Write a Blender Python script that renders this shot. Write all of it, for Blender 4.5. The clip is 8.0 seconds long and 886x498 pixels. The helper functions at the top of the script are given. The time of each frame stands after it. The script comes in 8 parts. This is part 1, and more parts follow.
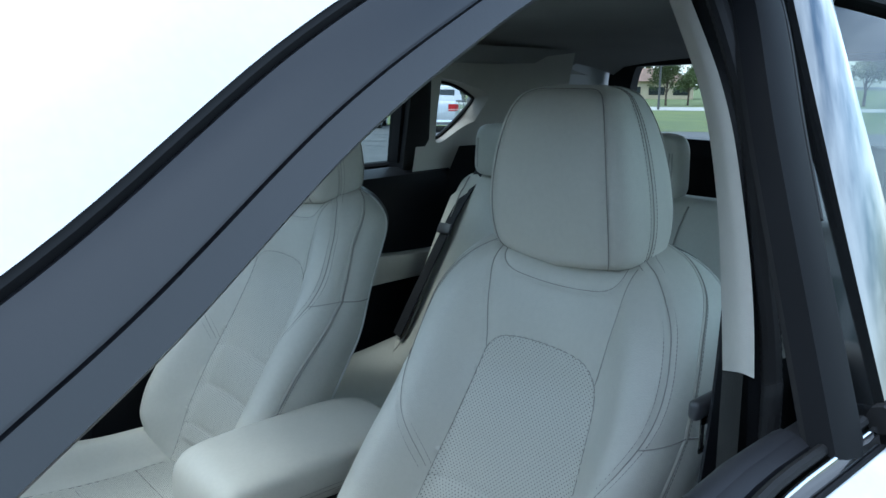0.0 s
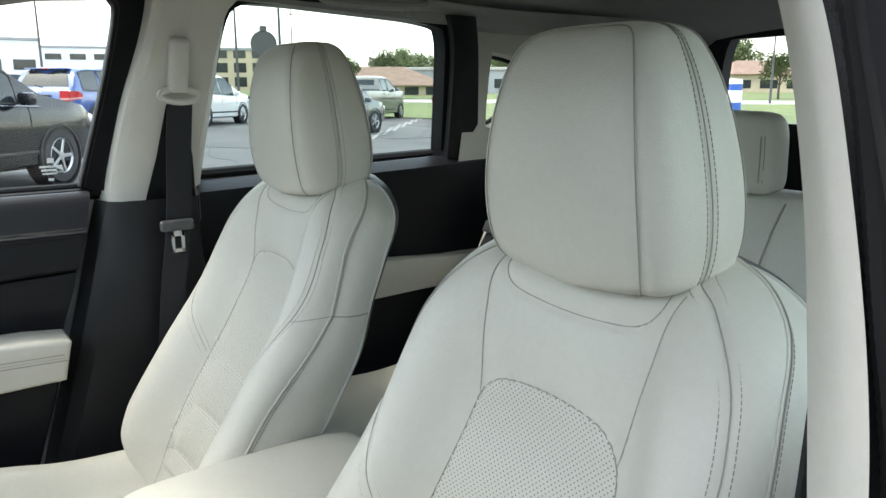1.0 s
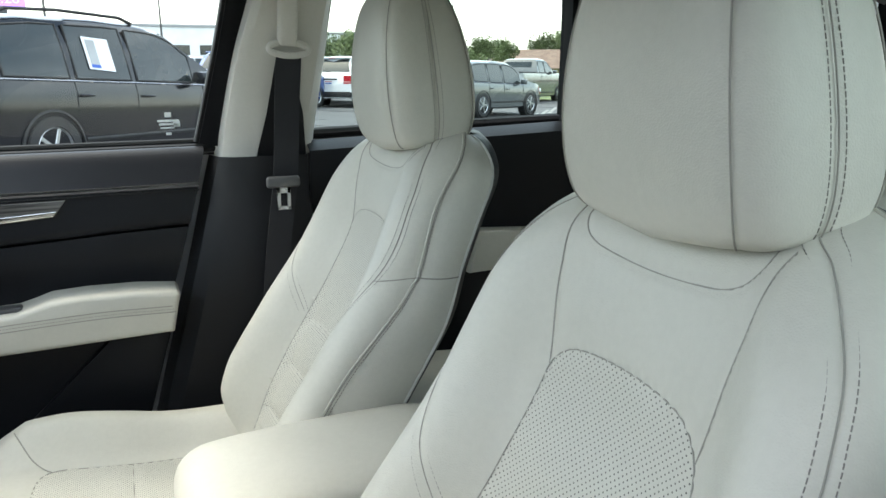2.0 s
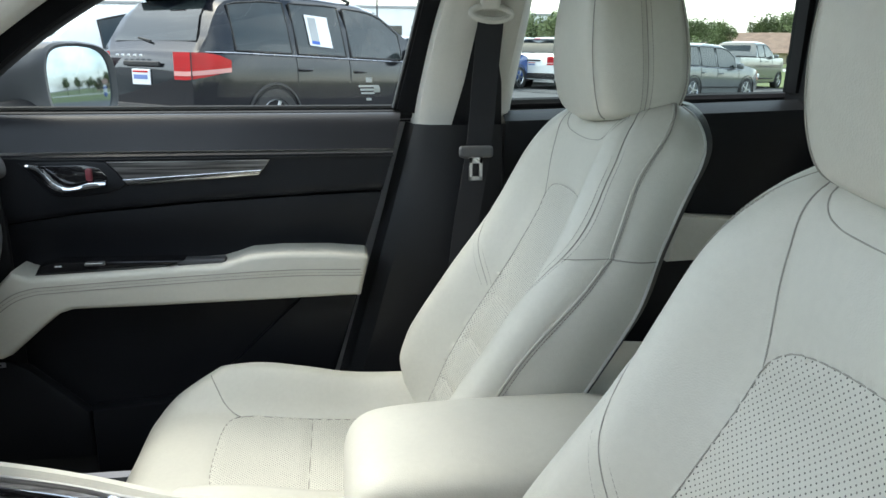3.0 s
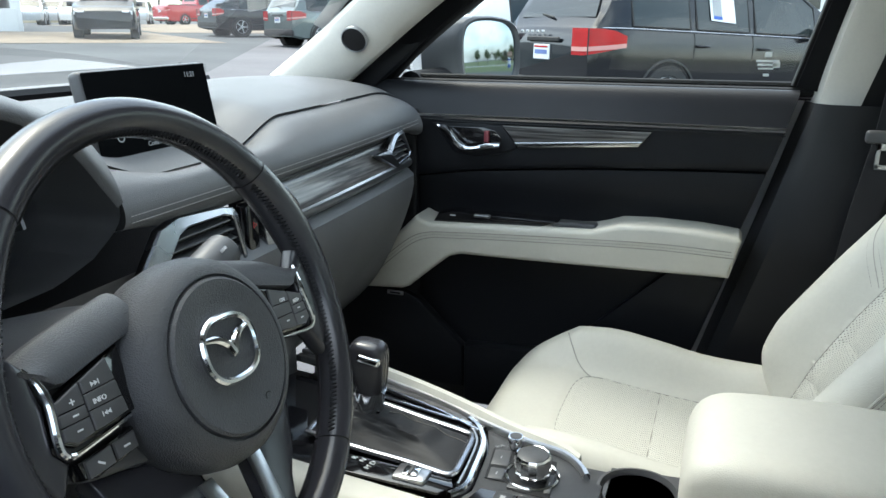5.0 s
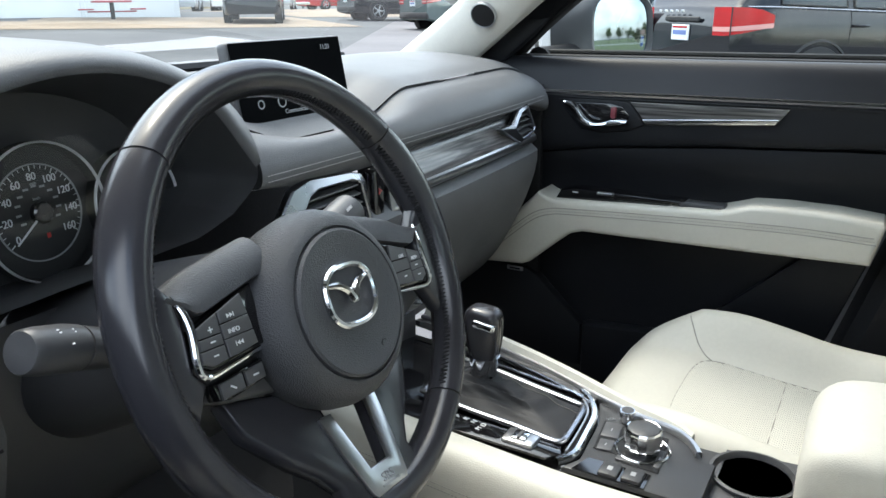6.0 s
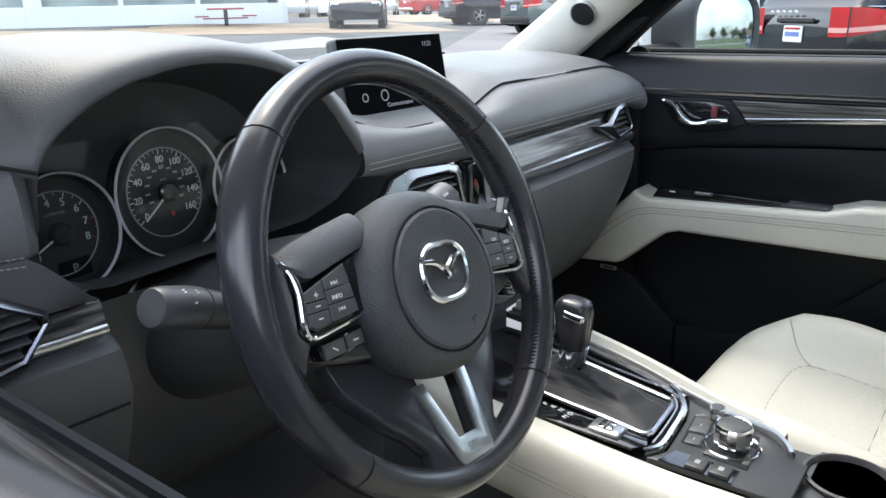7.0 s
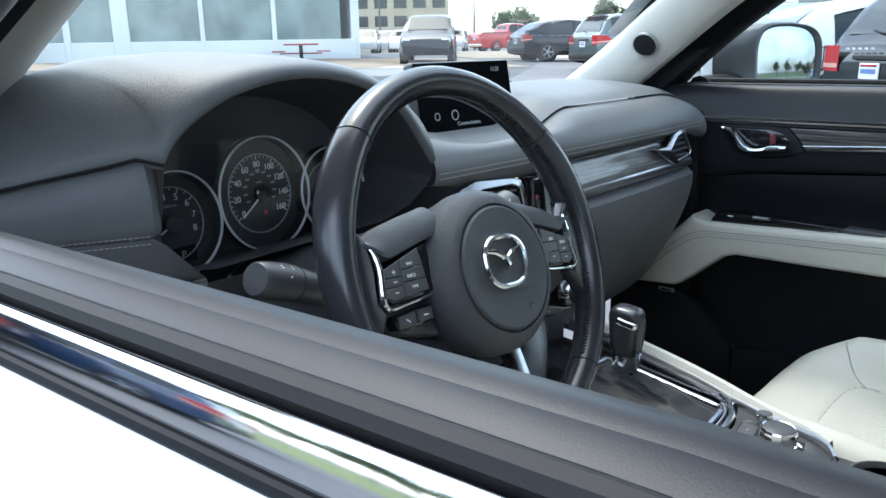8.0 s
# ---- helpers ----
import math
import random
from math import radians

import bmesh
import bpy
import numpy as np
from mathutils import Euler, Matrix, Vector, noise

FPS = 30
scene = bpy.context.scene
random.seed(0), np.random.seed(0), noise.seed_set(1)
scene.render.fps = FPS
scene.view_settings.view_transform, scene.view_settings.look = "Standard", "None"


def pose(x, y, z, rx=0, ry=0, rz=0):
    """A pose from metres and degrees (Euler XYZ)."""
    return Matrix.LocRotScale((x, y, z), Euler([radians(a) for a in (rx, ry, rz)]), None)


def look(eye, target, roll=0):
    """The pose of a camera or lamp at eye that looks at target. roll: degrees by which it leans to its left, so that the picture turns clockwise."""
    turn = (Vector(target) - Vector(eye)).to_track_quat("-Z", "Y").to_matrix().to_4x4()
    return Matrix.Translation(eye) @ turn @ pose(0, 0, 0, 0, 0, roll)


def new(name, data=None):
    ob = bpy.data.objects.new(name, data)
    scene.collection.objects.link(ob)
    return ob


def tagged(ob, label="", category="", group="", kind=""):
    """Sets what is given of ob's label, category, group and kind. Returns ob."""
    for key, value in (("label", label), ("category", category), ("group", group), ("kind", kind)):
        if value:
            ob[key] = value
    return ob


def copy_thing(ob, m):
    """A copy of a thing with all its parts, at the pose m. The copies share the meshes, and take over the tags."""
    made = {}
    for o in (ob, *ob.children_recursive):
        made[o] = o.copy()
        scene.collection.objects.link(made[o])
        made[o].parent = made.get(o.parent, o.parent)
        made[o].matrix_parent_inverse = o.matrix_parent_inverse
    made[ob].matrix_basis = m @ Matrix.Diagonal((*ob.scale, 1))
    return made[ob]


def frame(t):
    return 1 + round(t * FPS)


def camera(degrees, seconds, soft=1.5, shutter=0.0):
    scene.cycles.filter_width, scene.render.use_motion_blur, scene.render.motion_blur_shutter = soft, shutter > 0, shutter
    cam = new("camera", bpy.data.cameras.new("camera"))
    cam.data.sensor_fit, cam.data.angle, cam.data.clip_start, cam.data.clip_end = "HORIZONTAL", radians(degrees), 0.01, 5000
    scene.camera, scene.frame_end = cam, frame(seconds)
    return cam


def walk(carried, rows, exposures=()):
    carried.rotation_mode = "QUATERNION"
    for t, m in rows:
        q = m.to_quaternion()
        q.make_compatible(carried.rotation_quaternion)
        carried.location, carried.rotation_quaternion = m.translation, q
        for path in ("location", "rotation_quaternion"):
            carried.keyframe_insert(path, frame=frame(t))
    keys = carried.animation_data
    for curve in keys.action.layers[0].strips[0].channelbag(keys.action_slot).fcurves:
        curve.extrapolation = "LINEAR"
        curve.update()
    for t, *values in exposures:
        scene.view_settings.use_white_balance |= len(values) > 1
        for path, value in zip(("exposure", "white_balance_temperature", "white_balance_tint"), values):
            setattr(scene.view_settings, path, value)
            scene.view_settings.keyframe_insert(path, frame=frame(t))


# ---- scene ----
cam = camera(60.3, 8.0)
PATH = [
    (0, (-1.003, 0.558, 1.343), (0.457, -0.739, 0.916), 0.5),
    (0.3, (-0.957, 0.433, 1.333), (0.554, -0.806, 0.913), 0.1),
    (0.5, (-0.908, 0.373, 1.321), (0.625, -0.839, 0.894), 0.2),
    (1, (-0.864, 0.272, 1.294), (0.751, -0.824, 0.856), -0.1),
    (1.2, (-0.847, 0.243, 1.276), (0.806, -0.792, 0.833), -0.3),
    (2.5, (-0.807, 0.134, 1.225), (1.059, -0.385, 0.725), -0.0),
    (3, (-0.765, 0.134, 1.209), (1.148, -0.128, 0.69), 0.3),
    (3.5, (-0.754, 0.131, 1.199), (1.174, 0.148, 0.667), 0.2),
    (4, (-0.788, 0.108, 1.197), (1.119, 0.375, 0.654), 0.3),
    (4.5, (-0.8, 0.12, 1.199), (1.057, 0.61, 0.641), 0.1),
    (5, (-0.799, 0.127, 1.203), (0.994, 0.798, 0.627), -0.1),
    (6.5, (-0.831, 0.098, 1.181), (0.739, 1.173, 0.565), -1.2),
    (7, (-0.845, 0.089, 1.179), (0.665, 1.257, 0.581), -1.4),
    (7.5, (-0.871, 0.062, 1.18), (0.595, 1.304, 0.623), -1.3),
    (8, (-0.917, 0.032, 1.166), (0.507, 1.34, 0.657), -1.1),
]
EXPOSURES = [(0.0, 1.0, 5450, -1), (0.35, 1.70, 6600, 2), (0.8, 2.02, 6950, 6), (2.5, 1.90, 6850, 3), (4.0, 1.86, 6650, 5), (5.0, 1.88, 6600, 2), (6.5, 2.04, 6700, 7), (7.5, 2.04, 6700, 8), (8.0, 1.84, 6050, 3)]
walk(cam, [(t, look(eye, target, roll)) for t, eye, target, roll in PATH], EXPOSURES)

# world and sun
SUN_UP, SUN_AZ = 62.0, 24.0   # elevation; compass angle from +y towards +x
world = bpy.data.worlds.new("sky")
scene.world = world
world.use_nodes = True
wn, wl = world.node_tree.nodes, world.node_tree.links
sky = wn.new("ShaderNodeTexSky")
sky.sky_type, sky.sun_disc = "NISHITA", False
sky.sun_elevation, sky.sun_rotation = radians(SUN_UP), radians(SUN_AZ)
sky.air_density, sky.dust_density = 1.0, 2.5
clouds = wn.new("ShaderNodeTexNoise")
clouds.inputs["Scale"].default_value = 2.2
clouds.inputs["Detail"].default_value = 7
clouds.inputs["Roughness"].default_value = 0.6
wcoord = wn.new("ShaderNodeTexCoord")
wmap = wn.new("ShaderNodeMapping")
wmap.inputs["Scale"].default_value = (1, 1, 2.6)
wl.new(wcoord.outputs["Generated"], wmap.inputs["Vector"])
wl.new(wmap.outputs["Vector"], clouds.inputs["Vector"])
cramp = wn.new("ShaderNodeValToRGB")
cramp.color_ramp.elements[0].position, cramp.color_ramp.elements[1].position = 0.37, 0.62
wl.new(clouds.outputs["Fac"], cramp.inputs["Fac"])
cmix = wn.new("ShaderNodeMix")
cmix.data_type = "RGBA"
wl.new(cramp.outputs["Color"], cmix.inputs["Factor"])
wl.new(sky.outputs["Color"], cmix.inputs["A"])
cloud = wn.new("ShaderNodeMix")   # lit cloud: brighter where the sky behind it is brighter
cloud.data_type, cloud.blend_type = "RGBA", "ADD"
cloud.inputs["Factor"].default_value = 1.0
wl.new(sky.outputs["Color"], cloud.inputs["A"])
cloud.inputs["B"].default_value = (6.0, 6.0, 6.1, 1)
wl.new(cloud.outputs["Result"], cmix.inputs["B"])
bg = wn["Background"]
bg.inputs["Strength"].default_value = 0.15
wl.new(cmix.outputs["Result"], bg.inputs["Color"])
sun = new("sun", bpy.data.lights.new("sun", "SUN"))
sun.data.energy, sun.data.angle, sun.data.color = 0.5, radians(10.0), (1.0, 0.97, 0.92)
sun_from = Vector((math.sin(radians(SUN_AZ)) * math.cos(radians(SUN_UP)), math.cos(radians(SUN_AZ)) * math.cos(radians(SUN_UP)), math.sin(radians(SUN_UP))))
sun.matrix_world = look(sun_from * 30, (0, 0, 0))

# ---------------------------------------------------------------- materials
def material(name, color, rough=0.5, metal=0.0, var=0.06, vscale=6.0, bump=0.0, bscale=400.0, cells=False, coat=0.0, spec=0.5, color2=None, fine=0.03):
    """A surface with colour variation at two sizes and a fine relief."""
    m = bpy.data.materials.new(name)
    m.use_nodes = True
    n, l = m.node_tree.nodes, m.node_tree.links
    b = n["Principled BSDF"]
    b.inputs["Metallic"].default_value = metal
    b.inputs["Coat Weight"].default_value = coat
    b.inputs["Coat Roughness"].default_value = 0.04
    b.inputs["Specular IOR Level"].default_value = spec
    co = n.new("ShaderNodeTexCoord")
    big, small = n.new("ShaderNodeTexNoise"), n.new("ShaderNodeTexNoise")
    big.inputs["Scale"].default_value, big.inputs["Detail"].default_value = vscale, 4
    small.inputs["Scale"].default_value, small.inputs["Detail"].default_value = vscale * 28, 3
    mix1, mix2 = n.new("ShaderNodeMix"), n.new("ShaderNodeMix")
    mix1.data_type = mix2.data_type = "RGBA"
    c2 = color2 or tuple(max(0.0, c * (1 - 2.2 * var)) for c in color)
    mix1.inputs["A"].default_value, mix1.inputs["B"].default_value = (*color, 1), (*c2, 1)
    mix2.blend_type = "MULTIPLY"
    mix2.inputs["Factor"].default_value = 1.0
    ramp = n.new("ShaderNodeMapRange")
    ramp.inputs["From Min"].default_value, ramp.inputs["From Max"].default_value = 0.35, 0.7
    grain = n.new("ShaderNodeMapRange")
    grain.inputs["To Min"].default_value, grain.inputs["To Max"].default_value = 1 - 2 * fine, 1 + fine
    for t in (big, small):
        l.new(co.outputs["Object"], t.inputs["Vector"])
    l.new(big.outputs["Fac"], ramp.inputs["Value"])
    l.new(ramp.outputs["Result"], mix1.inputs["Factor"])
    l.new(small.outputs["Fac"], grain.inputs["Value"])
    l.new(mix1.outputs["Result"], mix2.inputs["A"])
    l.new(grain.outputs["Result"], mix2.inputs["B"])
    l.new(mix2.outputs["Result"], b.inputs["Base Color"])
    rr = n.new("ShaderNodeMapRange")
    rr.inputs["To Min"].default_value, rr.inputs["To Max"].default_value = max(0.02, rough - 0.06), min(1, rough + 0.06)
    l.new(big.outputs["Fac"], rr.inputs["Value"])
    l.new(rr.outputs["Result"], b.inputs["Roughness"])
    if bump:
        tex = n.new("ShaderNodeTexVoronoi" if cells else "ShaderNodeTexNoise")
        tex.inputs["Scale"].default_value = bscale
        l.new(co.outputs["Object"], tex.inputs["Vector"])
        bm_ = n.new("ShaderNodeBump")
        bm_.inputs["Strength"].default_value, bm_.inputs["Distance"].default_value = bump, 0.001
        l.new(tex.outputs["Distance" if cells else "Fac"], bm_.inputs["Height"])
        l.new(bm_.outputs["Normal"], b.inputs["Normal"])
    return m


def perforated(name, color, axis, pitch=0.0062):
    """Leather with staggered rows of punched holes; axis: the second in-plane axis ('Y' or 'Z')."""
    m = material(name, color, 0.5, var=0.03, vscale=5, bump=0.12, bscale=900, cells=True)
    n, l = m.node_tree.nodes, m.node_tree.links
    b = n["Principled BSDF"]
    co = n.new("ShaderNodeTexCoord")
    sep = n.new("ShaderNodeSeparateXYZ")
    l.new(co.outputs["Object"], sep.inputs["Vector"])

    def math_node(op, a, b_=None):
        k = n.new("ShaderNodeMath")
        k.operation = op
        for i, v in enumerate((a, b_)):
            if v is None:
                continue
            if isinstance(v, (int, float)):
                k.inputs[i].default_value = v
            else:
                l.new(v, k.inputs[i])
        return k.outputs[0]

    def dots(dx, dz):
        u = math_node("SUBTRACT", math_node("FRACT", math_node("ADD", math_node("DIVIDE", sep.outputs["X"], pitch), 50 + dx)), 0.5)
        v = math_node("SUBTRACT", math_node("FRACT", math_node("ADD", math_node("DIVIDE", sep.outputs[axis], pitch), 50 + dz)), 0.5)
        d = math_node("ADD", math_node("MULTIPLY", u, u), math_node("MULTIPLY", v, v))
        return math_node("LESS_THAN", d, 0.014)
    holes = math_node("MAXIMUM", dots(0, 0), dots(0.5, 0.5))
    mix = n.new("ShaderNodeMix")
    mix.data_type = "RGBA"
    old = b.inputs["Base Color"].links[0].from_socket
    l.new(holes, mix.inputs["Factor"])
    l.new(old, mix.inputs["A"])
    mix.inputs["B"].default_value = (0.10, 0.095, 0.085, 1)
    l.new(mix.outputs["Result"], b.inputs["Base Color"])
    return m


def wood_grain(name, dark, light, scale=18.0, axis=1):
    """Dark striped wood-look trim with the grain along the given axis."""
    m = material(name, dark, 0.32, var=0.1, vscale=8, coat=0.3)
    n, l = m.node_tree.nodes, m.node_tree.links
    b = n["Principled BSDF"]
    co, mp = n.new("ShaderNodeTexCoord"), n.new("ShaderNodeMapping")
    s = [scale * 14, scale * 14, scale * 14]
    s[axis] = scale * 0.35
    mp.inputs["Scale"].default_value = s
    tx = n.new("ShaderNodeTexNoise")
    tx.inputs["Scale"].default_value, tx.inputs["Detail"].default_value = 1.0, 5
    l.new(co.outputs["Object"], mp.inputs["Vector"])
    l.new(mp.outputs["Vector"], tx.inputs["Vector"])
    r = n.new("ShaderNodeValToRGB")
    r.color_ramp.elements[0].position, r.color_ramp.elements[1].position = 0.4, 0.68
    r.color_ramp.elements[0].color, r.color_ramp.elements[1].color = (*dark, 1), (*light, 1)
    l.new(tx.outputs["Fac"], r.inputs["Fac"])
    l.new(r.outputs["Color"], b.inputs["Base Color"])
    return m


def glass_mat(name, tint=(0.93, 0.96, 0.95), reflect=0.10):
    """Thin clear window glass: see-through with a mirror gloss that grows at grazing angles."""
    m = bpy.data.materials.new(name)
    m.use_nodes = True
    n, l = m.node_tree.nodes, m.node_tree.links
    n.remove(n["Principled BSDF"])
    tr, gl, mx, fr = n.new("ShaderNodeBsdfTransparent"), n.new("ShaderNodeBsdfGlossy"), n.new("ShaderNodeMixShader"), n.new("ShaderNodeLayerWeight")
    tr.inputs["Color"].default_value = (*tint, 1)
    gl.inputs["Roughness"].default_value = 0.0
    pw, ma = n.new("ShaderNodeMath"), n.new("ShaderNodeMath")
    pw.operation, ma.operation = "POWER", "MULTIPLY_ADD"
    pw.inputs[1].default_value = 4.5
    ma.inputs[1].default_value, ma.inputs[2].default_value = 0.75, 0.35 * reflect
    l.new(fr.outputs["Facing"], pw.inputs[0])
    l.new(pw.outputs[0], ma.inputs[0])
    l.new(ma.outputs[0], mx.inputs["Fac"])
    l.new(tr.outputs["BSDF"], mx.inputs[1])
    l.new(gl.outputs["BSDF"], mx.inputs[2])
    l.new(mx.outputs["Shader"], n["Material Output"].inputs["Surface"])
    return m


CREAM = (0.575, 0.560, 0.495)
M_LEATHER = material("leather_parchment", CREAM, 0.46, var=0.04, vscale=5, bump=0.22, bscale=650, cells=True, spec=0.45)
M_PERF_Z = perforated("leather_punched_back", CREAM, "Z")
M_PERF_Y = perforated("leather_punched_seat", CREAM, "Y")
M_THREAD = material("thread_grey", (0.24, 0.225, 0.20), 0.8, bump=0.3, bscale=2500)
# darker leather tone: the shade down in a seam, painted on its tube
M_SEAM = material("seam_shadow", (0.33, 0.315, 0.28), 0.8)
M_PIPING = material("piping_light", (0.55, 0.545, 0.51), 0.5)
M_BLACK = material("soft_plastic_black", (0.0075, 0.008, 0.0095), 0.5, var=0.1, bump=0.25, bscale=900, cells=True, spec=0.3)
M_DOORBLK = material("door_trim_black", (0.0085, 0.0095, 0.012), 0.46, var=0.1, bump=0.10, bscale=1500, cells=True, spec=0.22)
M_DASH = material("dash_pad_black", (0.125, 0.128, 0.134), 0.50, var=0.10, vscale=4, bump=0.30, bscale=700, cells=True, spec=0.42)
M_HARD = material("hard_plastic_black", (0.075, 0.076, 0.080), 0.40, var=0.1, bump=0.15, bscale=1200)
M_RUBBER = material("rubber_black", (0.011, 0.011, 0.012), 0.6, var=0.12, bump=0.05, bscale=1500, spec=0.25)
M_GLOSSBLK = material("gloss_black", (0.008, 0.008, 0.009), 0.08, coat=0.5, var=0.1)
M_PIANO = material("piano_black", (0.010, 0.011, 0.012), 0.04, coat=1.0, spec=1.0, var=0.05)
M_CHROME = material("satin_chrome", (0.72, 0.73, 0.75), 0.13, metal=1.0, var=0.04)
M_SATIN = material("satin_silver", (0.55, 0.56, 0.58), 0.3, metal=1.0, var=0.05, bump=0.05, bscale=1500)
M_WOOD = wood_grain("striped_trim_dark", (0.020, 0.019, 0.019), (0.19, 0.18, 0.175), axis=0)
M_WOOD_Y = wood_grain("striped_trim_door", (0.018, 0.017, 0.017), (0.15, 0.145, 0.14), axis=1)
M_HEADLINER = material("headliner_grey", (0.36, 0.355, 0.335), 0.9, var=0.04, bump=0.4, bscale=900)
M_PILLAR = material("pillar_trim_beige", (0.60, 0.58, 0.53), 0.72, var=0.03, bump=0.3, bscale=800)
M_CARPET = material("carpet_black", (0.008, 0.008, 0.009), 0.95, var=0.2, bump=0.8, bscale=500)
M_BELT = material("belt_webbing_black", (0.010, 0.0105, 0.014), 0.75, var=0.1, bump=0.6, bscale=700)
M_BUCKLE = material("buckle_metal", (0.6, 0.6, 0.6), 0.28, metal=1.0)
M_WHEEL = material("wheel_leather_black", (0.036, 0.036, 0.042), 0.20, var=0.15, vscale=9, bump=0.06, bscale=1500, cells=True, spec=0.55)
M_HUB = material("hub_vinyl_black", (0.058, 0.060, 0.066), 0.42, var=0.08, bump=0.5, bscale=900, cells=True)
M_PAINT = material("white_car_paint", (0.64, 0.65, 0.66), 0.22, coat=0.8, var=0.01)
M_FRAME = material("window_frame_black", (0.02, 0.021, 0.025), 0.3, var=0.06, bump=0.05)
M_SCREEN = material("display_glass_black", (0.005, 0.0055, 0.006), 0.3, coat=0.0, spec=0.0, var=0.1)
M_DECK = material("deck_plastic_grey", (0.040, 0.041, 0.044), 0.42, var=0.08, bump=0.2, bscale=1200)
M_ICON = material("white_print", (0.75, 0.76, 0.78), 0.6)
M_STITCHW = material("thread_light", (0.50, 0.50, 0.50), 0.8)
M_GREYPRINT = material("grey_print", (0.35, 0.36, 0.37), 0.6)
M_REDPRINT = material("red_print", (0.55, 0.03, 0.03), 0.6)
M_LOCKRED = material("lock_red_dull", (0.16, 0.025, 0.035), 0.5)
# barely metallic near-white: the sky's reflection in the chrome is painted in
M_RING = material("dial_ring_sky_gleam", (0.85, 0.86, 0.88), 0.3, metal=0.12, var=0.04)
M_SILL = material("sill_pad_black", (0.015, 0.016, 0.020), 0.45, var=0.1, bump=0.05, bscale=1500, cells=True, spec=0.3)
M_BRIGHT = material("polished_chrome", (0.70, 0.71, 0.73), 0.05, metal=1.0, var=0.02)
M_BOOT = material("boot_leather", (0.020, 0.020, 0.022), 0.55, var=0.15, vscale=12, bump=0.3, bscale=900, cells=True, spec=0.4)
M_DIAL = material("dial_face_dark", (0.014, 0.015, 0.017), 0.5, var=0.08)
M_VENT = material("vent_silver", (0.36, 0.37, 0.40), 0.27, metal=1.0, var=0.08)
# black for seals; on window frames a darker copy of M_FRAME with shading painted in
M_SEALBLK = material("seal_black", (0.006, 0.0065, 0.008), 0.6, var=0.1, bump=0.03, bscale=1500, spec=0.12)
M_GLASS = glass_mat("window_glass", (0.80, 0.85, 0.84))
M_DARKGLASS = glass_mat("window_glass_rear", (0.62, 0.70, 0.67))
M_LENS = glass_mat("gauge_lens", (0.95, 0.96, 0.96), 0.12)
M_WINDSCREEN = glass_mat("windscreen_glass", (0.70, 0.73, 0.72))
M_MIRROR = material("mirror_silver", (0.27, 0.32, 0.37), 0.01, metal=1.0, var=0.0, fine=0.0)


# ---------------------------------------------------------------- shape helpers
def mesh_from(bm, name, mat, smooth=True):
    bmesh.ops.recalc_face_normals(bm, faces=bm.faces[:])
    me = bpy.data.meshes.new(name)
    bm.to_mesh(me)
    bm.free()
    for poly in me.polygons:
        poly.use_smooth = smooth
    me.materials.append(mat)
    return me


def part(name, bm, mat, parent=None, label="", sharp=35):
    """Links a bmesh as one object under a thing or part."""
    me = mesh_from(bm, name, mat)
    if sharp:
        me.set_sharp_from_angle(angle=radians(sharp))
    ob = new(name, me)
    if parent is not None:
        ob.parent = parent
    if label:
        ob["label"] = label
    return ob


def thing(name, label, category, at=(0, 0, 0), group="", kind=""):
    """An empty that carries the parts of one thing."""
    e = new(name)
    e.location = at
    e.empty_display_size = 0.05
    return tagged(e, label, category, group, kind)


def grid_mesh(rows, close_u=False, close_v=False, cap=False):
    """A sheet through rows of points."""
    bm = bmesh.new()
    vs = [[bm.verts.new(p) for p in r] for r in rows]
    nr, nc = len(vs), len(vs[0])
    for i in range(nr if close_v else nr - 1):
        for j in range(nc if close_u else nc - 1):
            a, b, c, d = vs[i][j], vs[i][(j + 1) % nc], vs[(i + 1) % nr][(j + 1) % nc], vs[(i + 1) % nr][j]
            if len({a, b, c, d}) == 4:
                bm.faces.new((a, b, c, d))
    if cap:
        for r in (vs[0], vs[-1]):
            try:
                bm.faces.new(r)
            except ValueError:
                pass
    return bm


def spline(ctrl, n):
    """A smooth row of n points through the control points."""
    p = np.array(ctrl, float)
    k = len(p)
    ext = np.vstack([2 * p[0] - p[1], p, 2 * p[-1] - p[-2]])
    d = np.concatenate([[0], np.cumsum(np.linalg.norm(np.diff(p, axis=0), axis=1))])
    out = []
    for s in np.linspace(0, d[-1], n):
        i = min(max(int(np.searchsorted(d, s, side="right")) - 1, 0), k - 2)
        u = (s - d[i]) / max(1e-9, d[i + 1] - d[i])
        a, b, c, e = ext[i], ext[i + 1], ext[i + 2], ext[i + 3]
        out.append(0.5 * ((2 * b) + (c - a) * u + (2 * a - 5 * b + 4 * c - e) * u * u + (3 * b - a - 3 * c + e) * u ** 3))
    return np.array(out)


def tube(points, r, seg=8, closed=False, flat=1.0):
    """A round bar along points; r a number or one for each point."""
    pts = [Vector(p) for p in points]
    n = len(pts)
    rows = []
    side = None
    for i, p in enumerate(pts):
        t = (pts[(i + 1) % n] - pts[i - 1]) if closed else (pts[min(i + 1, n - 1)] - pts[max(i - 1, 0)])
        t.normalize()
        if side is None:
            side = t.cross(Vector((0, 0, 1)))
            if side.length < 0.1:
                side = t.cross(Vector((1, 0, 0)))
        side = (side - t * side.dot(t)).normalized()
        up = t.cross(side)
        rr = r[i] if hasattr(r, "__len__") else r
        rows.append([p + side * math.cos(a) * rr + up * math.sin(a) * rr * flat for a in np.linspace(0, 2 * math.pi, seg, endpoint=False)])
    return grid_mesh(rows, close_u=True, close_v=closed, cap=not closed)


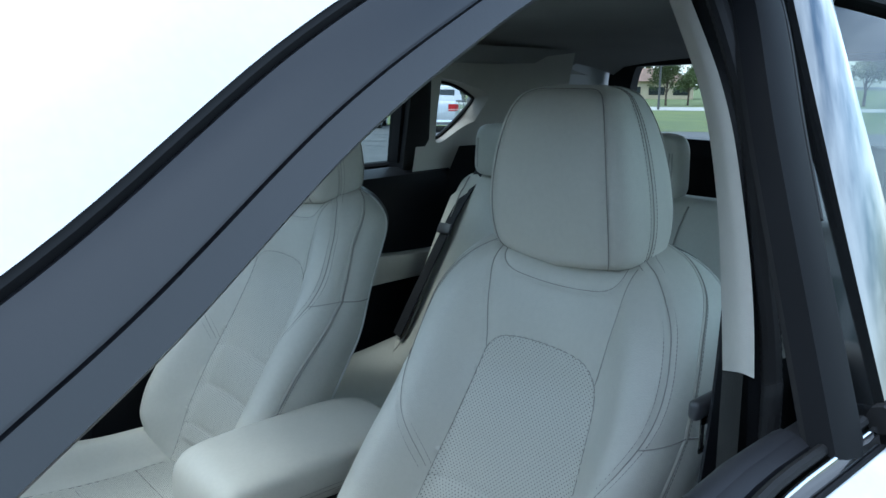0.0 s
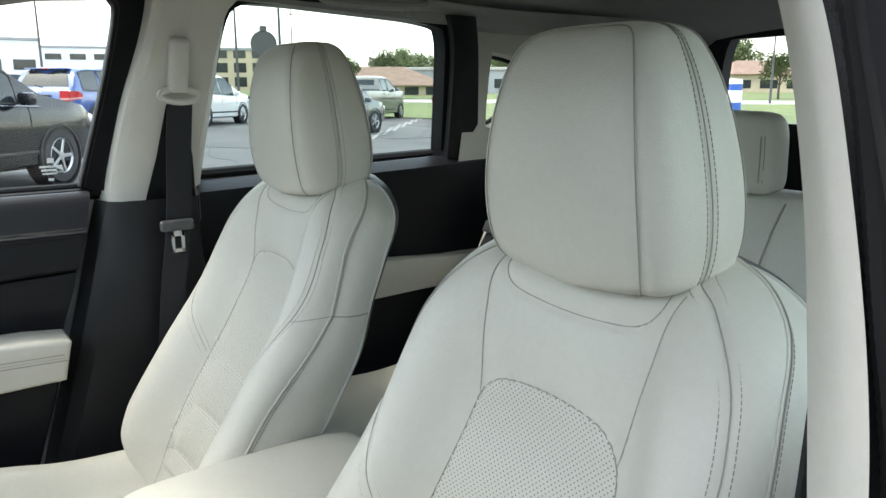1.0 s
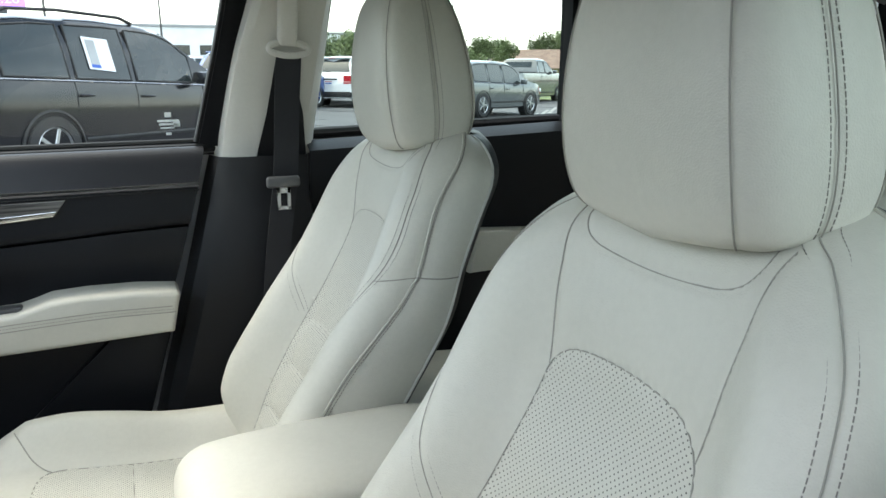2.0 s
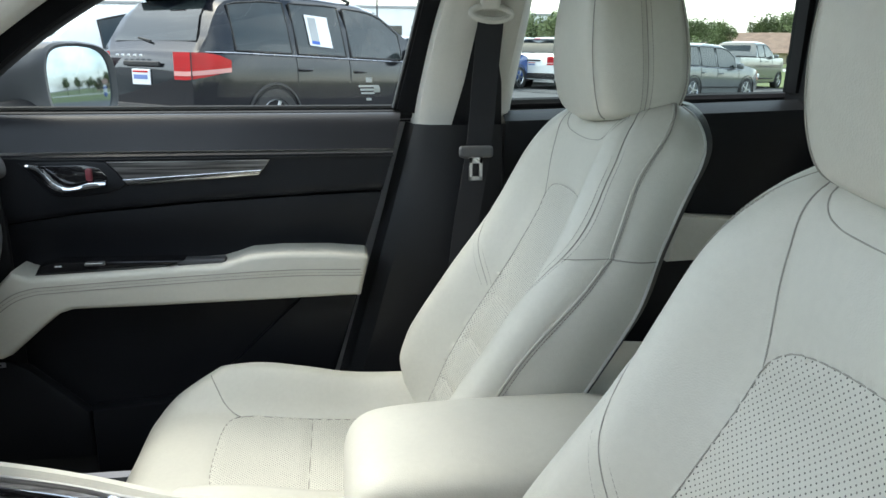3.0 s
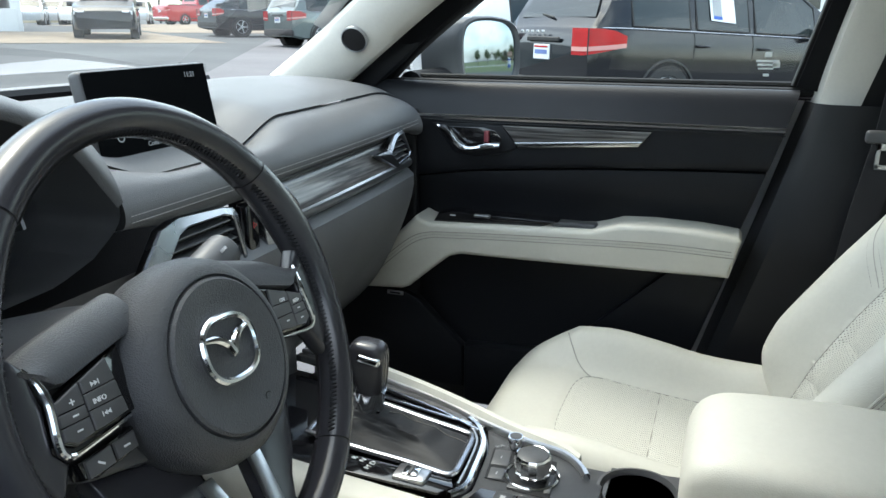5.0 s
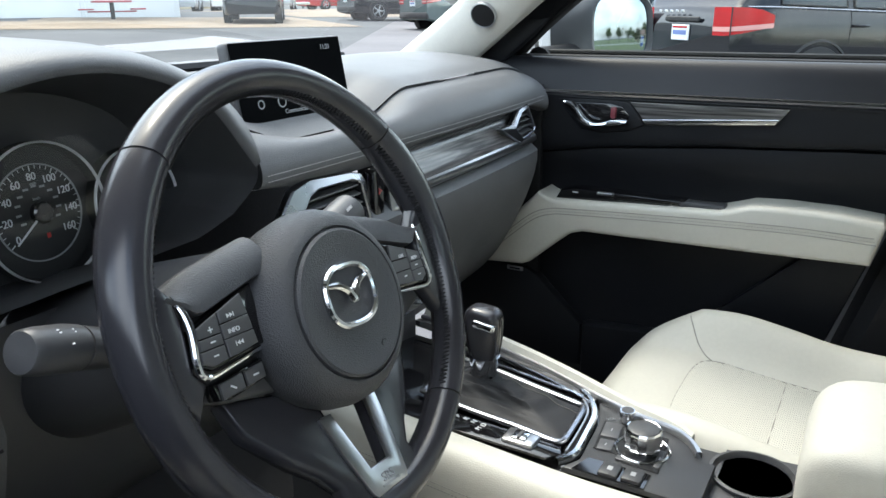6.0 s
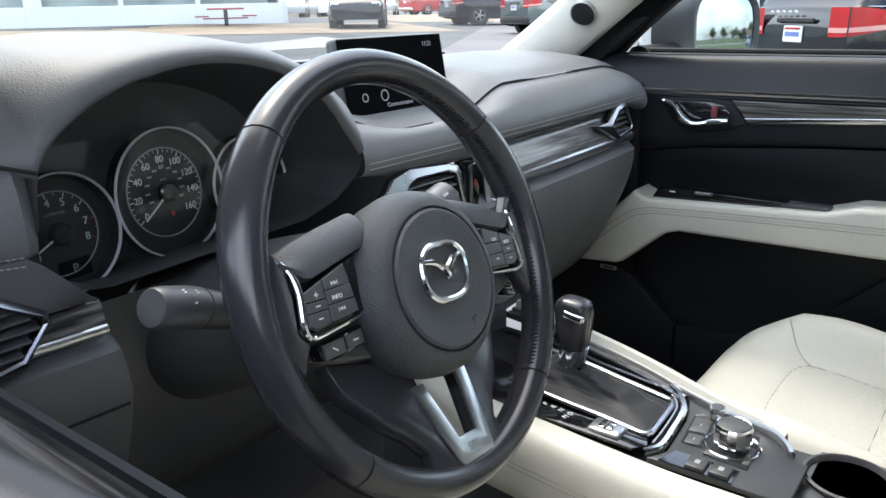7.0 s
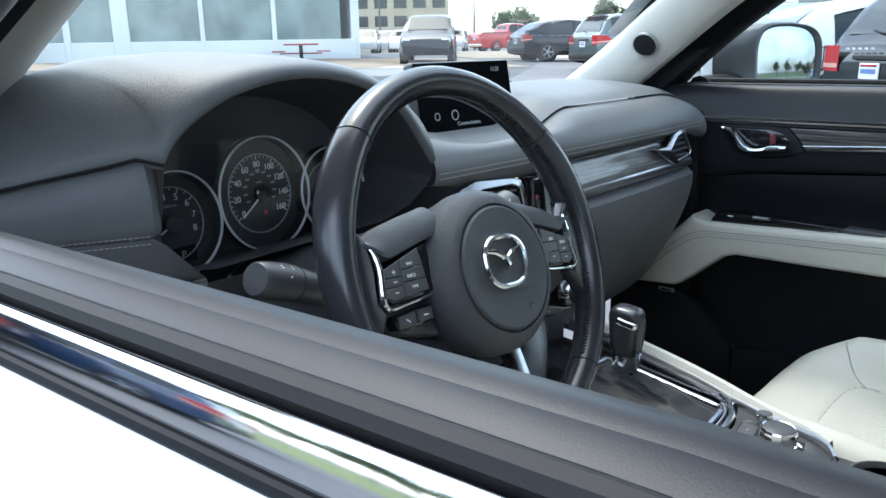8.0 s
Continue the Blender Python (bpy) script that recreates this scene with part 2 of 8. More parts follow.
def rbox(sx, sy, sz, bevel=0.004, seg=2, m=None):
    """A block with rounded edges, centred."""
    bm = bmesh.new()
    bmesh.ops.create_cube(bm, size=1.0)
    bmesh.ops.scale(bm, vec=(sx, sy, sz), verts=bm.verts)
    bmesh.ops.bevel(bm, geom=bm.edges[:], offset=min(bevel, 0.45 * min(sx, sy, sz)), segments=seg, profile=0.5, affect="EDGES")
    if m is not None:
        bm.transform(m)
    return bm


def prism(outline, depth, bevel=0.003, seg=2, m=None):
    """A plate: an outline in x, y pulled up in z by depth, its edges rounded."""
    bm = bmesh.new()
    vs = [bm.verts.new((x, y, 0)) for x, y in outline]
    f = bm.faces.new(vs)
    ext = bmesh.ops.extrude_face_region(bm, geom=[f])
    top = [v for v in ext["geom"] if isinstance(v, bmesh.types.BMVert)]
    bmesh.ops.translate(bm, vec=(0, 0, depth), verts=top)
    if bevel:
        bmesh.ops.bevel(bm, geom=[e for e in bm.edges if len(e.link_faces) == 2 and e.calc_face_angle(0) > 0.6 and (e.verts[0] in top) == (e.verts[1] in top)],
                        offset=bevel, segments=seg, profile=0.5, affect="EDGES")
    if m is not None:
        bm.transform(m)
    return bm


def lathe(profile, seg=32, m=None, cap=True):
    """A turned shape: rows of (radius, height) about z."""
    rows = [[(r * math.cos(a), r * math.sin(a), h) for a in np.linspace(0, 2 * math.pi, seg, endpoint=False)] for r, h in profile]
    bm = grid_mesh(rows, close_u=True, cap=cap)
    if m is not None:
        bm.transform(m)
    return bm


def join(*bms):
    out = bmesh.new()
    for b in bms:
        me = bpy.data.meshes.new("tmp")
        b.to_mesh(me)
        b.free()
        out.from_mesh(me)
        bpy.data.meshes.remove(me)
    return out


def axes(origin, xdir, ydir):
    """A frame at origin with its x along xdir and its y near ydir."""
    x = Vector(xdir).normalized()
    z = x.cross(Vector(ydir)).normalized()
    y = z.cross(x)
    return Matrix.Translation(origin) @ Matrix((x, y, z)).transposed().to_4x4()


def text_bm(body, size, m, depth=0.0004):
    """Letters as a mesh."""
    cu = bpy.data.curves.new("letters", "FONT")
    cu.body, cu.size, cu.extrude, cu.align_x, cu.align_y = body, size, depth, "CENTER", "CENTER"
    ob = bpy.data.objects.new("letters", cu)
    me = ob.to_mesh()
    bm = bmesh.new()
    bm.from_mesh(me)
    ob.to_mesh_clear()
    bpy.data.objects.remove(ob)
    bpy.data.curves.remove(cu)
    bm.transform(m)
    return bm


def stitches(points, pitch=0.0050, length=0.0036, r=0.00045):
    """A row of short threads along points."""
    p = [Vector(q) for q in points]
    d = [0.0]
    for a, b in zip(p, p[1:]):
        d.append(d[-1] + (b - a).length)

    def at(s):
        i = min(max(int(np.searchsorted(d, s, side="right")) - 1, 0), len(p) - 2)
        return p[i].lerp(p[i + 1], (s - d[i]) / max(1e-9, d[i + 1] - d[i]))
    out = bmesh.new()
    s = 0.0
    while s + length < d[-1]:
        a, b = at(s), at(s + length)
        t = (b - a).normalized()
        u = t.orthogonal().normalized()
        w = t.cross(u)
        ring = [[out.verts.new(q + (u * math.cos(k) + w * math.sin(k)) * r) for k in (0, 1.57, 3.14, 4.71)] for q in (a, b)]
        for k in range(4):
            out.faces.new((ring[0][k], ring[0][(k + 1) % 4], ring[1][(k + 1) % 4], ring[1][k]))
        s += pitch
    return out

# ---------------------------------------------------------------- the car's shell
def side_x(z):
    """Half width of the side glass at a height: the upper body leans in."""
    return 0.80 - 0.42 * max(0.0, z - 1.08) if z >= 1.08 else 0.80 + 0.10 * min(0.12, 1.08 - z)


def band(edge_a, edge_b, sgn, x_in, x_out, n=40, closed=False, flare=0.0):
    """A frame between two edges given in (y, z), from x_in inside to x_out outside the glass plane."""
    a, b = spline(edge_a, n), spline(edge_b, n)
    rows = []
    for p, q in zip(a, b):
        m1, m2, pi = p * 0.8 + q * 0.2, p * 0.2 + q * 0.8, p * (1 - flare) + q * flare
        mi = pi * 0.8 + q * 0.2
        if flare:   # an outer moulding with a groove beside the seal
            g1, g2 = p * 0.62 + q * 0.38, p * 0.56 + q * 0.44
            pts = [(p, x_out - 0.006), (p * 0.93 + q * 0.07, x_out), (g1, x_out + 0.001), (g1, x_out - 0.003), (g2, x_out - 0.003), (g2, x_out + 0.002), (m2, x_out + 0.003), (q, x_out), (q, x_in), (m2, x_in - 0.004), (mi, x_in - 0.004), (pi, x_in), (p * 0.9 + q * 0.1, x_in * 0.2)]
        else:
            pts = [(p, x_out), (m1, x_out + 0.003), (m2, x_out + 0.003), (q, x_out), (q, x_in), (m2, x_in - 0.004), (mi, x_in - 0.004), (pi, x_in)]
        rows.append([(sgn * (side_x(v[1]) + d), v[0], v[1]) for v, d in pts])
    return grid_mesh(rows, close_u=True, cap=not closed)


OPEN_P = [(0.860, 1.066), (0.775, 1.138), (0.640, 1.232), (0.480, 1.318), (0.310, 1.386), (0.140, 1.424), (0.00, 1.436), (-0.030, 1.436), (-0.048, 1.420), (-0.030, 1.30), (0.018, 1.083)]
OPEN_D = [(0.765, 1.066), (0.610, 1.158), (0.516, 1.213), (0.453, 1.249), (0.356, 1.312), (0.269, 1.358), (0.184, 1.396), (0.080, 1.426), (-0.04, 1.437), (-0.074, 1.420), (-0.038, 1.30), (0.016, 1.083)]
REAR_OPEN = [(-0.203, 1.090), (-0.222, 1.25), (-0.238, 1.39), (-0.262, 1.428), (-0.32, 1.434), (-0.55, 1.424), (-0.715, 1.408), (-0.750, 1.385), (-0.775, 1.30), (-0.818, 1.112)]


def grow(line, d):
    """The line moved outwards (to its left) by d."""
    p = np.array(line)
    t = np.gradient(p, axis=0)
    t /= np.linalg.norm(t, axis=1)[:, None]
    return p + np.stack([t[:, 1], -t[:, 0]], 1) * d


def pane(outline, sgn, mat, parent, name="pane"):
    """A window pane inside an opening given in (y, z)."""
    p = spline(outline, 60)
    bm = bmesh.new()
    vs = [bm.verts.new((sgn * side_x(z), y, z)) for y, z in p]
    bm.faces.new(vs)
    bmesh.ops.triangulate(bm, faces=bm.faces[:])
    ob = part(name, bm, mat, parent, "", sharp=0)
    ob.visible_shadow = False
    return ob


def wall_loft(profile, ys, sgn, end=None):
    """An inner panel: profile rows of (x, z); ys two functions of z for the front and rear ends."""
    rows = []
    for u in np.linspace(0, 1, 25):
        rows.append([(sgn * x, ys[0](z) * (1 - u) + ys[1](z) * u, z) for x, z in profile])
    return grid_mesh(rows)


# floor, firewall, tail: dark carpet and walls that close the cabin
floor = tagged(part("floor", join(rbox(1.5, 3.2, 0.03, 0.005, m=Matrix.Translation((0, -0.15, 0.305))),
                                  rbox(1.5, 0.03, 0.8, 0.005, m=Matrix.Translation((0, 1.36, 0.62)))), M_CARPET), "black carpeted car floor", "floor", kind="structure")

HEAD_ROWS = []
for y, z0 in spline([(0.36, 1.462), (0.20, 1.480), (-0.1, 1.496), (-0.6, 1.500), (-1.1, 1.490), (-1.5, 1.462), (-1.68, 1.430)], 30):
    HEAD_ROWS.append([(x, y, z0 - 0.035 * (abs(x) / 0.62) ** 3 - (0.02 if abs(x) > 0.615 else 0)) for x in np.linspace(-0.635, 0.635, 31)])
ceiling = tagged(part("ceiling", grid_mesh(HEAD_ROWS), M_HEADLINER), "grey fabric headliner under the roof", "ceiling", kind="structure")
ROOF_ROWS = [[(x * 1.06, y, z + 0.04) for x, y, z in r] for r in HEAD_ROWS]
roof = tagged(part("roof", grid_mesh(ROOF_ROWS), M_PAINT), "white painted car roof", "roof", kind="structure")


def build_side(sgn):
    FRONT_OPEN = OPEN_P if sgn > 0 else OPEN_D
    who = "passenger" if sgn > 0 else "driver"
    # ---- front door
    door = thing("door_1" if sgn > 0 else "door_2", f"front {who} door with black trim and parchment armrest", "car door", kind="structure")
    slope = 0.0 if sgn > 0 else 0.095

    def rear_y(z):
        return 0.012 + max(0.0, 1.07 - z) * 0.29

    prof = spline([(0.790, 1.070), (0.774, 1.077), (0.757, 1.075), (0.744, 1.060), (0.734, 1.035), (0.724, 1.012)], 14) if sgn > 0 else spline([(0.796, 1.070), (0.784, 1.078), (0.772, 1.077), (0.760, 1.062), (0.745, 1.035), (0.724, 1.012)], 14)
    bm = wall_loft(prof, (lambda z: 0.93, rear_y), sgn)
    if sgn < 0:
        for v in bm.verts:
            v.co.x -= slope * max(0.0, v.co.y - 0.08)
            v.co.z += 0.012
    part("sill_pad", bm, M_SILL, door, "black padded window sill")
    def joint_z(y):
        return float(np.interp(y, [0.06, 0.164, 0.387, 0.614, 0.765, 0.97], [0.930, 0.927, 0.916, 0.898, 0.876, 0.840]))
    up, low = [], []
    for u in np.linspace(0, 1, 40):
        zj = joint_z(0.95 * (1 - u) + rear_y(0.92) * u)
        row = []
        for x, f_ in spline([(0.716, 1.0), (0.7105, 0.985), (0.7095, 0.95), (0.7115, 0.8), (0.712, 0.5), (0.7125, 0.2), (0.716, 0.06), (0.724, 0.0), (0.745, -0.02)], 26):
            z = zj + (1.008 - zj) * f_
            row.append((sgn * x, 0.95 * (1 - u) + rear_y(z) * u, z))
        up.append(row)
        row = []
        for x, z in spline([(0.745, zj - 0.001), (0.7265, zj - 0.004), (0.7225, zj - 0.012), (0.728, 0.862), (0.742, 0.82), (0.748, 0.70), (0.745, 0.55), (0.735, 0.45), (0.72, 0.35)], 30):
            row.append((sgn * x, 0.97 * (1 - u) + rear_y(z) * u, z))
        low.append(row)
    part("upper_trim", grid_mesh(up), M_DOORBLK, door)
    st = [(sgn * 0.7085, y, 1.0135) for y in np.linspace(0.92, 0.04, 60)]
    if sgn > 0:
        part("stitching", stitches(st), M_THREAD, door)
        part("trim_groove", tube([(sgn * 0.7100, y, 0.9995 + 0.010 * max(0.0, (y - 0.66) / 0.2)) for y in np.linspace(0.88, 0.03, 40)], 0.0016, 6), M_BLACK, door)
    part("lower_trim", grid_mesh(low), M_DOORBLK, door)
    # outer skin and belt
    out = []
    for y in np.linspace(1.02, -0.075, 20):
        out.append([(sgn * (x + (slope * max(0.0, y - 0.08) if sgn < 0 else 0)), y, z) for x, z in spline([(0.8240, 1.0690), (0.8340, 1.0675), (0.852, 1.058), (0.885, 1.0), (0.908, 0.92), (0.914, 0.8), (0.90, 0.6), (0.885, 0.4)], 20)])
    part("outer_skin", grid_mesh(out), M_PAINT, door, "white painted door skin")
    dz = 0.004 if sgn < 0 else 0.0
    part("gap_seal", tube([(sgn * (0.8228 + (slope * max(0.0, y - 0.08) if sgn < 0 else 0)), y, 1.0700) for y in np.linspace(0.86, -0.06, 30)], 0.0022, 6), M_SEALBLK, door)

    def run(x, z, y0=0.82, y1=-0.06, n=30):
        return [(sgn * (x + (slope * max(0.0, y - 0.08) if sgn < 0 else 0)), y, z + dz) for y in np.linspace(y0, y1, n)]
    lines_ = [run(0.8190 + o, 1.0745 + h) for o, h in spline([(-0.0072, -0.004), (-0.0066, 0.0035), (-0.0052, 0.0058), (-0.0038, 0.0062), (-0.0022, 0.0052), (0.0002, -0.0010), (0.0018, -0.0070), (0.0022, -0.0090)], 22)]
    part("belt_chrome", grid_mesh([[l_[k] for l_ in lines_] for k in range(30)]), M_BRIGHT, door, "bright chrome belt moulding")
    part("belt_rubber", tube(run(0.8060 if sgn < 0 else 0.806, 1.0815 if sgn < 0 else 1.083), 0.0048 if sgn < 0 else 0.0070, 8), M_RUBBER, door, "black rubber belt seal")
    if sgn > 0:
        part("inner_seal", tube(run(0.786, 1.072, 0.86), 0.009, 8), M_RUBBER, door)
    else:
        lines_ = [run(o, h, 0.86) for o, h in ((0.766, 1.072), (0.772, 1.0815), (0.780, 1.0850), (0.790, 1.0845), (0.797, 1.0815), (0.800, 1.070))]
        part("inner_seal", grid_mesh([[l_[k] for l_ in lines_] for k in range(30)]), M_SILL, door, "black inner window seal")
        part("glass_edge", grid_mesh([[l_[k] for l_ in (run(0.8022, 1.079, 0.55, -0.03), run(0.8022, 1.0815, 0.55, -0.03), run(0.8052, 1.0815, 0.55, -0.03), run(0.8052, 1.079, 0.55, -0.03))] for k in range(30)]), material("glass_edge_green", (0.30, 0.42, 0.40), 0.15, spec=0.6), door, "pale green edge of the lowered window")
    part("channel_floor", grid_mesh([[(p[0] - 0.02 * sgn, p[1], 1.058), (p[0] + 0.02 * sgn, p[1], 1.058)] for p in run(0.80, 0)]), M_RUBBER, door)
    op = spline(FRONT_OPEN, 80)
    gp_ = grow(op, 0.048)
    # one black frame: its shaded rear run gets the darker colour
    if sgn < 0:
        part("window_frame", band(op[:57], gp_[:57], sgn, -0.030, 0.016, 80, flare=0.5), M_FRAME, door, "black window frame in its lit tone")
        part("window_frame", band(op[56:], gp_[56:], sgn, -0.002, 0.018, 40), M_SEALBLK, door, "black window frame beside the pillar in its shaded tone")
    else:
        part("window_frame", band(op, gp_, sgn, -0.030, 0.016, 110), M_SEALBLK, door, "black window frame")
    part("window_seal", band(grow(op, -0.008 if sgn > 0 else 0.001), grow(op, 0.002 if sgn > 0 else 0.010), sgn, -0.018 if sgn > 0 else -0.004, 0.004, 110), M_RUBBER, door)
    # corner piece behind the mirror
    part("corner_cover", prism([(y, z) for y, z in [(0.97, 1.060), (0.865, 1.062), (0.80, 1.115), (0.75, 1.158), (0.80, 1.165)]], 0.03, 0.004,
                               m=Matrix(((0, 0, sgn, sgn * 0.735), (1, 0, 0, 0), (0, 1, 0, 0), (0, 0, 0, 1)))), M_DOORBLK, door, "black mirror corner cover")
    if sgn > 0:
        glass = pane([(0.862, 1.060)] + FRONT_OPEN[1:-1] + [(0.020, 1.075), (0.4, 1.066)], sgn, M_GLASS, door)
        # small printed marks in the corner of the pane
        for k, (dy, dz2, w, h) in enumerate([(0, 0.046, 0.012, 0.009), (0.0, 0.034, 0.040, 0.004), (0.0, 0.027, 0.034, 0.004), (0.002, 0.020, 0.026, 0.003), (0.0, 0.008, 0.010, 0.005), (-0.016, 0.027, 0.012, 0.010)]):
            zz = 1.094 + dz2
            part("glass_mark", rbox(0.0006, w, h, 0.0001, 1, m=Matrix.Translation((side_x(zz) - 0.002, 0.072 + dy, zz))), M_ICON, glass)
    # armrest
    arm = [(0.735, 0.803), (0.720, 0.796), (0.700, 0.790), (0.55, 0.797), (0.364, 0.804), (0.335, 0.812), (0.308, 0.821), (0.248, 0.824), (0.16, 0.822), (0.090, 0.815), (0.084, 0.808), (0.100, 0.735),
           (0.30, 0.731), (0.50, 0.728), (0.634, 0.727), (0.660, 0.719), (0.690, 0.695), (0.753, 0.641), (0.77, 0.634), (0.88, 0.626), (0.896, 0.632), (0.890, 0.648)]
    swap = Matrix(((0, 0, sgn, sgn * 0.655), (1, 0, 0, 0), (0, 1, 0, 0), (0, 0, 0, 1)))
    ar = part("armrest", prism(arm, 0.09, 0.010, 3, m=swap), M_LEATHER, door, "parchment leather door armrest")
    seam = spline([(0.100, 0.788), (0.25, 0.791), (0.5, 0.782), (0.66, 0.774), (0.705, 0.770), (0.745, 0.755), (0.80, 0.711), (0.868, 0.648)], 80)
    for off in (0.0, -0.012):
        part("seam", tube([(sgn * 0.6550, y + off * 0.4, z + off) for y, z in seam], 0.0011, 5), M_SEAM, ar)
    part("stitching", stitches([(sgn * 0.6545, y - 0.002, z - 0.006) for y, z in seam]), M_THREAD, ar)
    sw = part("switch_panel", prism([(0.70, 0.790), (0.47, 0.797), (0.43, 0.812), (0.66, 0.815), (0.69, 0.808)], 0.045, 0.004, m=Matrix(((0, 0, sgn, sgn * 0.672), (1, 0, 0, 0), (0, 1, 0, 0), (0, 0, 0, 1)))), M_GLOSSBLK, door, "gloss black window switch panel")
    part("window_switch", rbox(0.014, 0.036, 0.006, 0.002, m=Matrix.Translation((sgn * 0.672, 0.59, 0.811))), M_HARD, sw)
    part("switch_mark", rbox(0.001, 0.030, 0.0015, 0.0002, 1, m=Matrix.Translation((sgn * 0.6645, 0.59, 0.8135))), M_ICON, sw)
    part("switch_mark", rbox(0.001, 0.012, 0.0025, 0.0002, 1, m=Matrix.Translation((sgn * 0.6705, 0.655, 0.8080))), M_ICON, sw)
    part("pull_recess", rbox(0.03, 0.09, 0.012, 0.004, m=Matrix.Translation((sgn * 0.69, 0.40, 0.806))), M_HARD, door)
    # inner handle: bowl, chrome lever, red lock mark
    def side_m(x):
        return Matrix(((0, 0, sgn, sgn * x), (1, 0, 0, 0), (0, 1, 0, 0), (0, 0, 0, 1)))
    bowl = part("handle_bowl", prism([(0.716, 0.996), (0.60, 0.998), (0.563, 0.995), (0.545, 0.976), (0.528, 0.951), (0.563, 0.936), (0.619, 0.930), (0.664, 0.935)], 0.02, 0.004, 3, m=side_m(0.7075)), M_DOORBLK, door, "black moulded handle surround")
    part("handle_recess", prism([(0.682, 0.990), (0.60, 0.991), (0.575, 0.985), (0.562, 0.970), (0.563, 0.952), (0.628, 0.946), (0.658, 0.960)], 0.006, 0.002, m=side_m(0.7045)), M_GLOSSBLK, bowl, "gloss black handle recess")
    top_l = spline([(0.706, 0.9935), (0.692, 0.9945), (0.678, 0.992), (0.663, 0.977), (0.647, 0.960), (0.628, 0.953), (0.609, 0.955), (0.592, 0.961), (0.561, 0.962)], 40)
    low_l = spline([(0.706, 0.9925), (0.684, 0.976), (0.669, 0.962), (0.654, 0.948), (0.635, 0.942), (0.618, 0.943), (0.604, 0.945), (0.585, 0.948), (0.561, 0.951)], 40)
    rows_ = []
    for k_, (p, q) in enumerate(zip(top_l, low_l)):
        stand = 0.012 * math.sin(min(1.0, k_ / 18) * math.pi / 2)
        rows_.append([(sgn * (0.7040 - stand * 0.4), p[0], p[1]), (sgn * (0.7000 - stand), p[0] * 0.9 + q[0] * 0.1, p[1] * 0.88 + q[1] * 0.12), (sgn * (0.6985 - stand), (p[0] + q[0]) / 2, (p[1] + q[1]) / 2), (sgn * (0.7000 - stand), p[0] * 0.1 + q[0] * 0.9, p[1] * 0.12 + q[1] * 0.88), (sgn * (0.7040 - stand * 0.4), q[0], q[1])])
    part("lever", grid_mesh(rows_, cap=True), M_CHROME, bowl, "satin chrome door lever")
    part("lock_button", rbox(0.010, 0.0115, 0.023, 0.003, m=Matrix.Translation((sgn * 0.702, 0.592, 0.973))), M_LOCKRED, bowl, "dull red lock button")
    # decorative strip
    strip = part("trim_strip", prism([(0.561, 0.9955), (0.265, 0.9955), (0.276, 0.980), (0.288, 0.966), (0.525, 0.951), (0.543, 0.976)], 0.012, 0.002, m=side_m(0.7055)), M_WOOD_Y, door, "dark striped wood-look strip")
    part("strip_edge", prism([(0.534, 0.963), (0.280, 0.9775), (0.287, 0.9675), (0.526, 0.952)], 0.006, 0.0015, 2, m=side_m(0.7025)), M_CHROME, strip, "bright chrome edge")
    # pocket, speaker surround and badge
    swp = Matrix(((0, 0, sgn, sgn * 0.728), (1, 0, 0, 0), (0, 1, 0, 0), (0, 0, 0, 1)))
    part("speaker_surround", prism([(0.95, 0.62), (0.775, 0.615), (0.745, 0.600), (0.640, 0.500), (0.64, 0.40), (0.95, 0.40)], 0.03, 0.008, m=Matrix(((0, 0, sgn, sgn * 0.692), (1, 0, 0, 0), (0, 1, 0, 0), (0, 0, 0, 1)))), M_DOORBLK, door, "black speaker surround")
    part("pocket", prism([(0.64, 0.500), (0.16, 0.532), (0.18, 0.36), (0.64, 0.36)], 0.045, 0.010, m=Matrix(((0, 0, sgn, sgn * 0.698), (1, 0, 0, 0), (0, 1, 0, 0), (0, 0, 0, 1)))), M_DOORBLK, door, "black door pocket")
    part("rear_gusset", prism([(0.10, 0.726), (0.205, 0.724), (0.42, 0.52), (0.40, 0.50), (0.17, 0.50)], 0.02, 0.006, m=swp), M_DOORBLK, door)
    badge = part("speaker_badge", rbox(0.004, 0.040, 0.010, 0.0015, m=Matrix.Translation((sgn * 0.6905, 0.800, 0.610))), M_SATIN, door, "small silver speaker badge")
    part("badge_bar", rbox(0.0012, 0.026, 0.004, 0.0003, 1, m=Matrix.Translation((sgn * 0.6882, 0.800, 0.610))), M_BLACK, badge)
    # ---- B pillar
    pil = thing("pillar_1" if sgn > 0 else "pillar_2", "beige upper and black lower trim of the door pillar", "pillar", kind="structure")
    front = [(-0.022, 1.055), (-0.030, 1.12), (-0.055, 1.25), (-0.085, 1.36), (-0.100, 1.44), (-0.10, 1.47)]
    rear = [(-0.200, 1.055), (-0.205, 1.12), (-0.218, 1.25), (-0.228, 1.36), (-0.245, 1.44), (-0.30, 1.47)]
    rows = []
    for p, q in zip(spline(front, 24), spline(rear, 24)):
        inn = side_x(p[1]) - 0.068
        rows.append([(sgn * (inn + 0.05), p[0] + 0.012, p[1]), (sgn * (inn + 0.012), p[0], p[1]), (sgn * inn, p[0] * 0.9 + q[0] * 0.1, p[1]), (sgn * (inn - 0.004), p[0] * 0.5 + q[0] * 0.5, p[1]),
                     (sgn * inn, p[0] * 0.1 + q[0] * 0.9, p[1]), (sgn * (inn + 0.012), q[0], q[1]), (sgn * (inn + 0.05), q[0] - 0.012, q[1])])
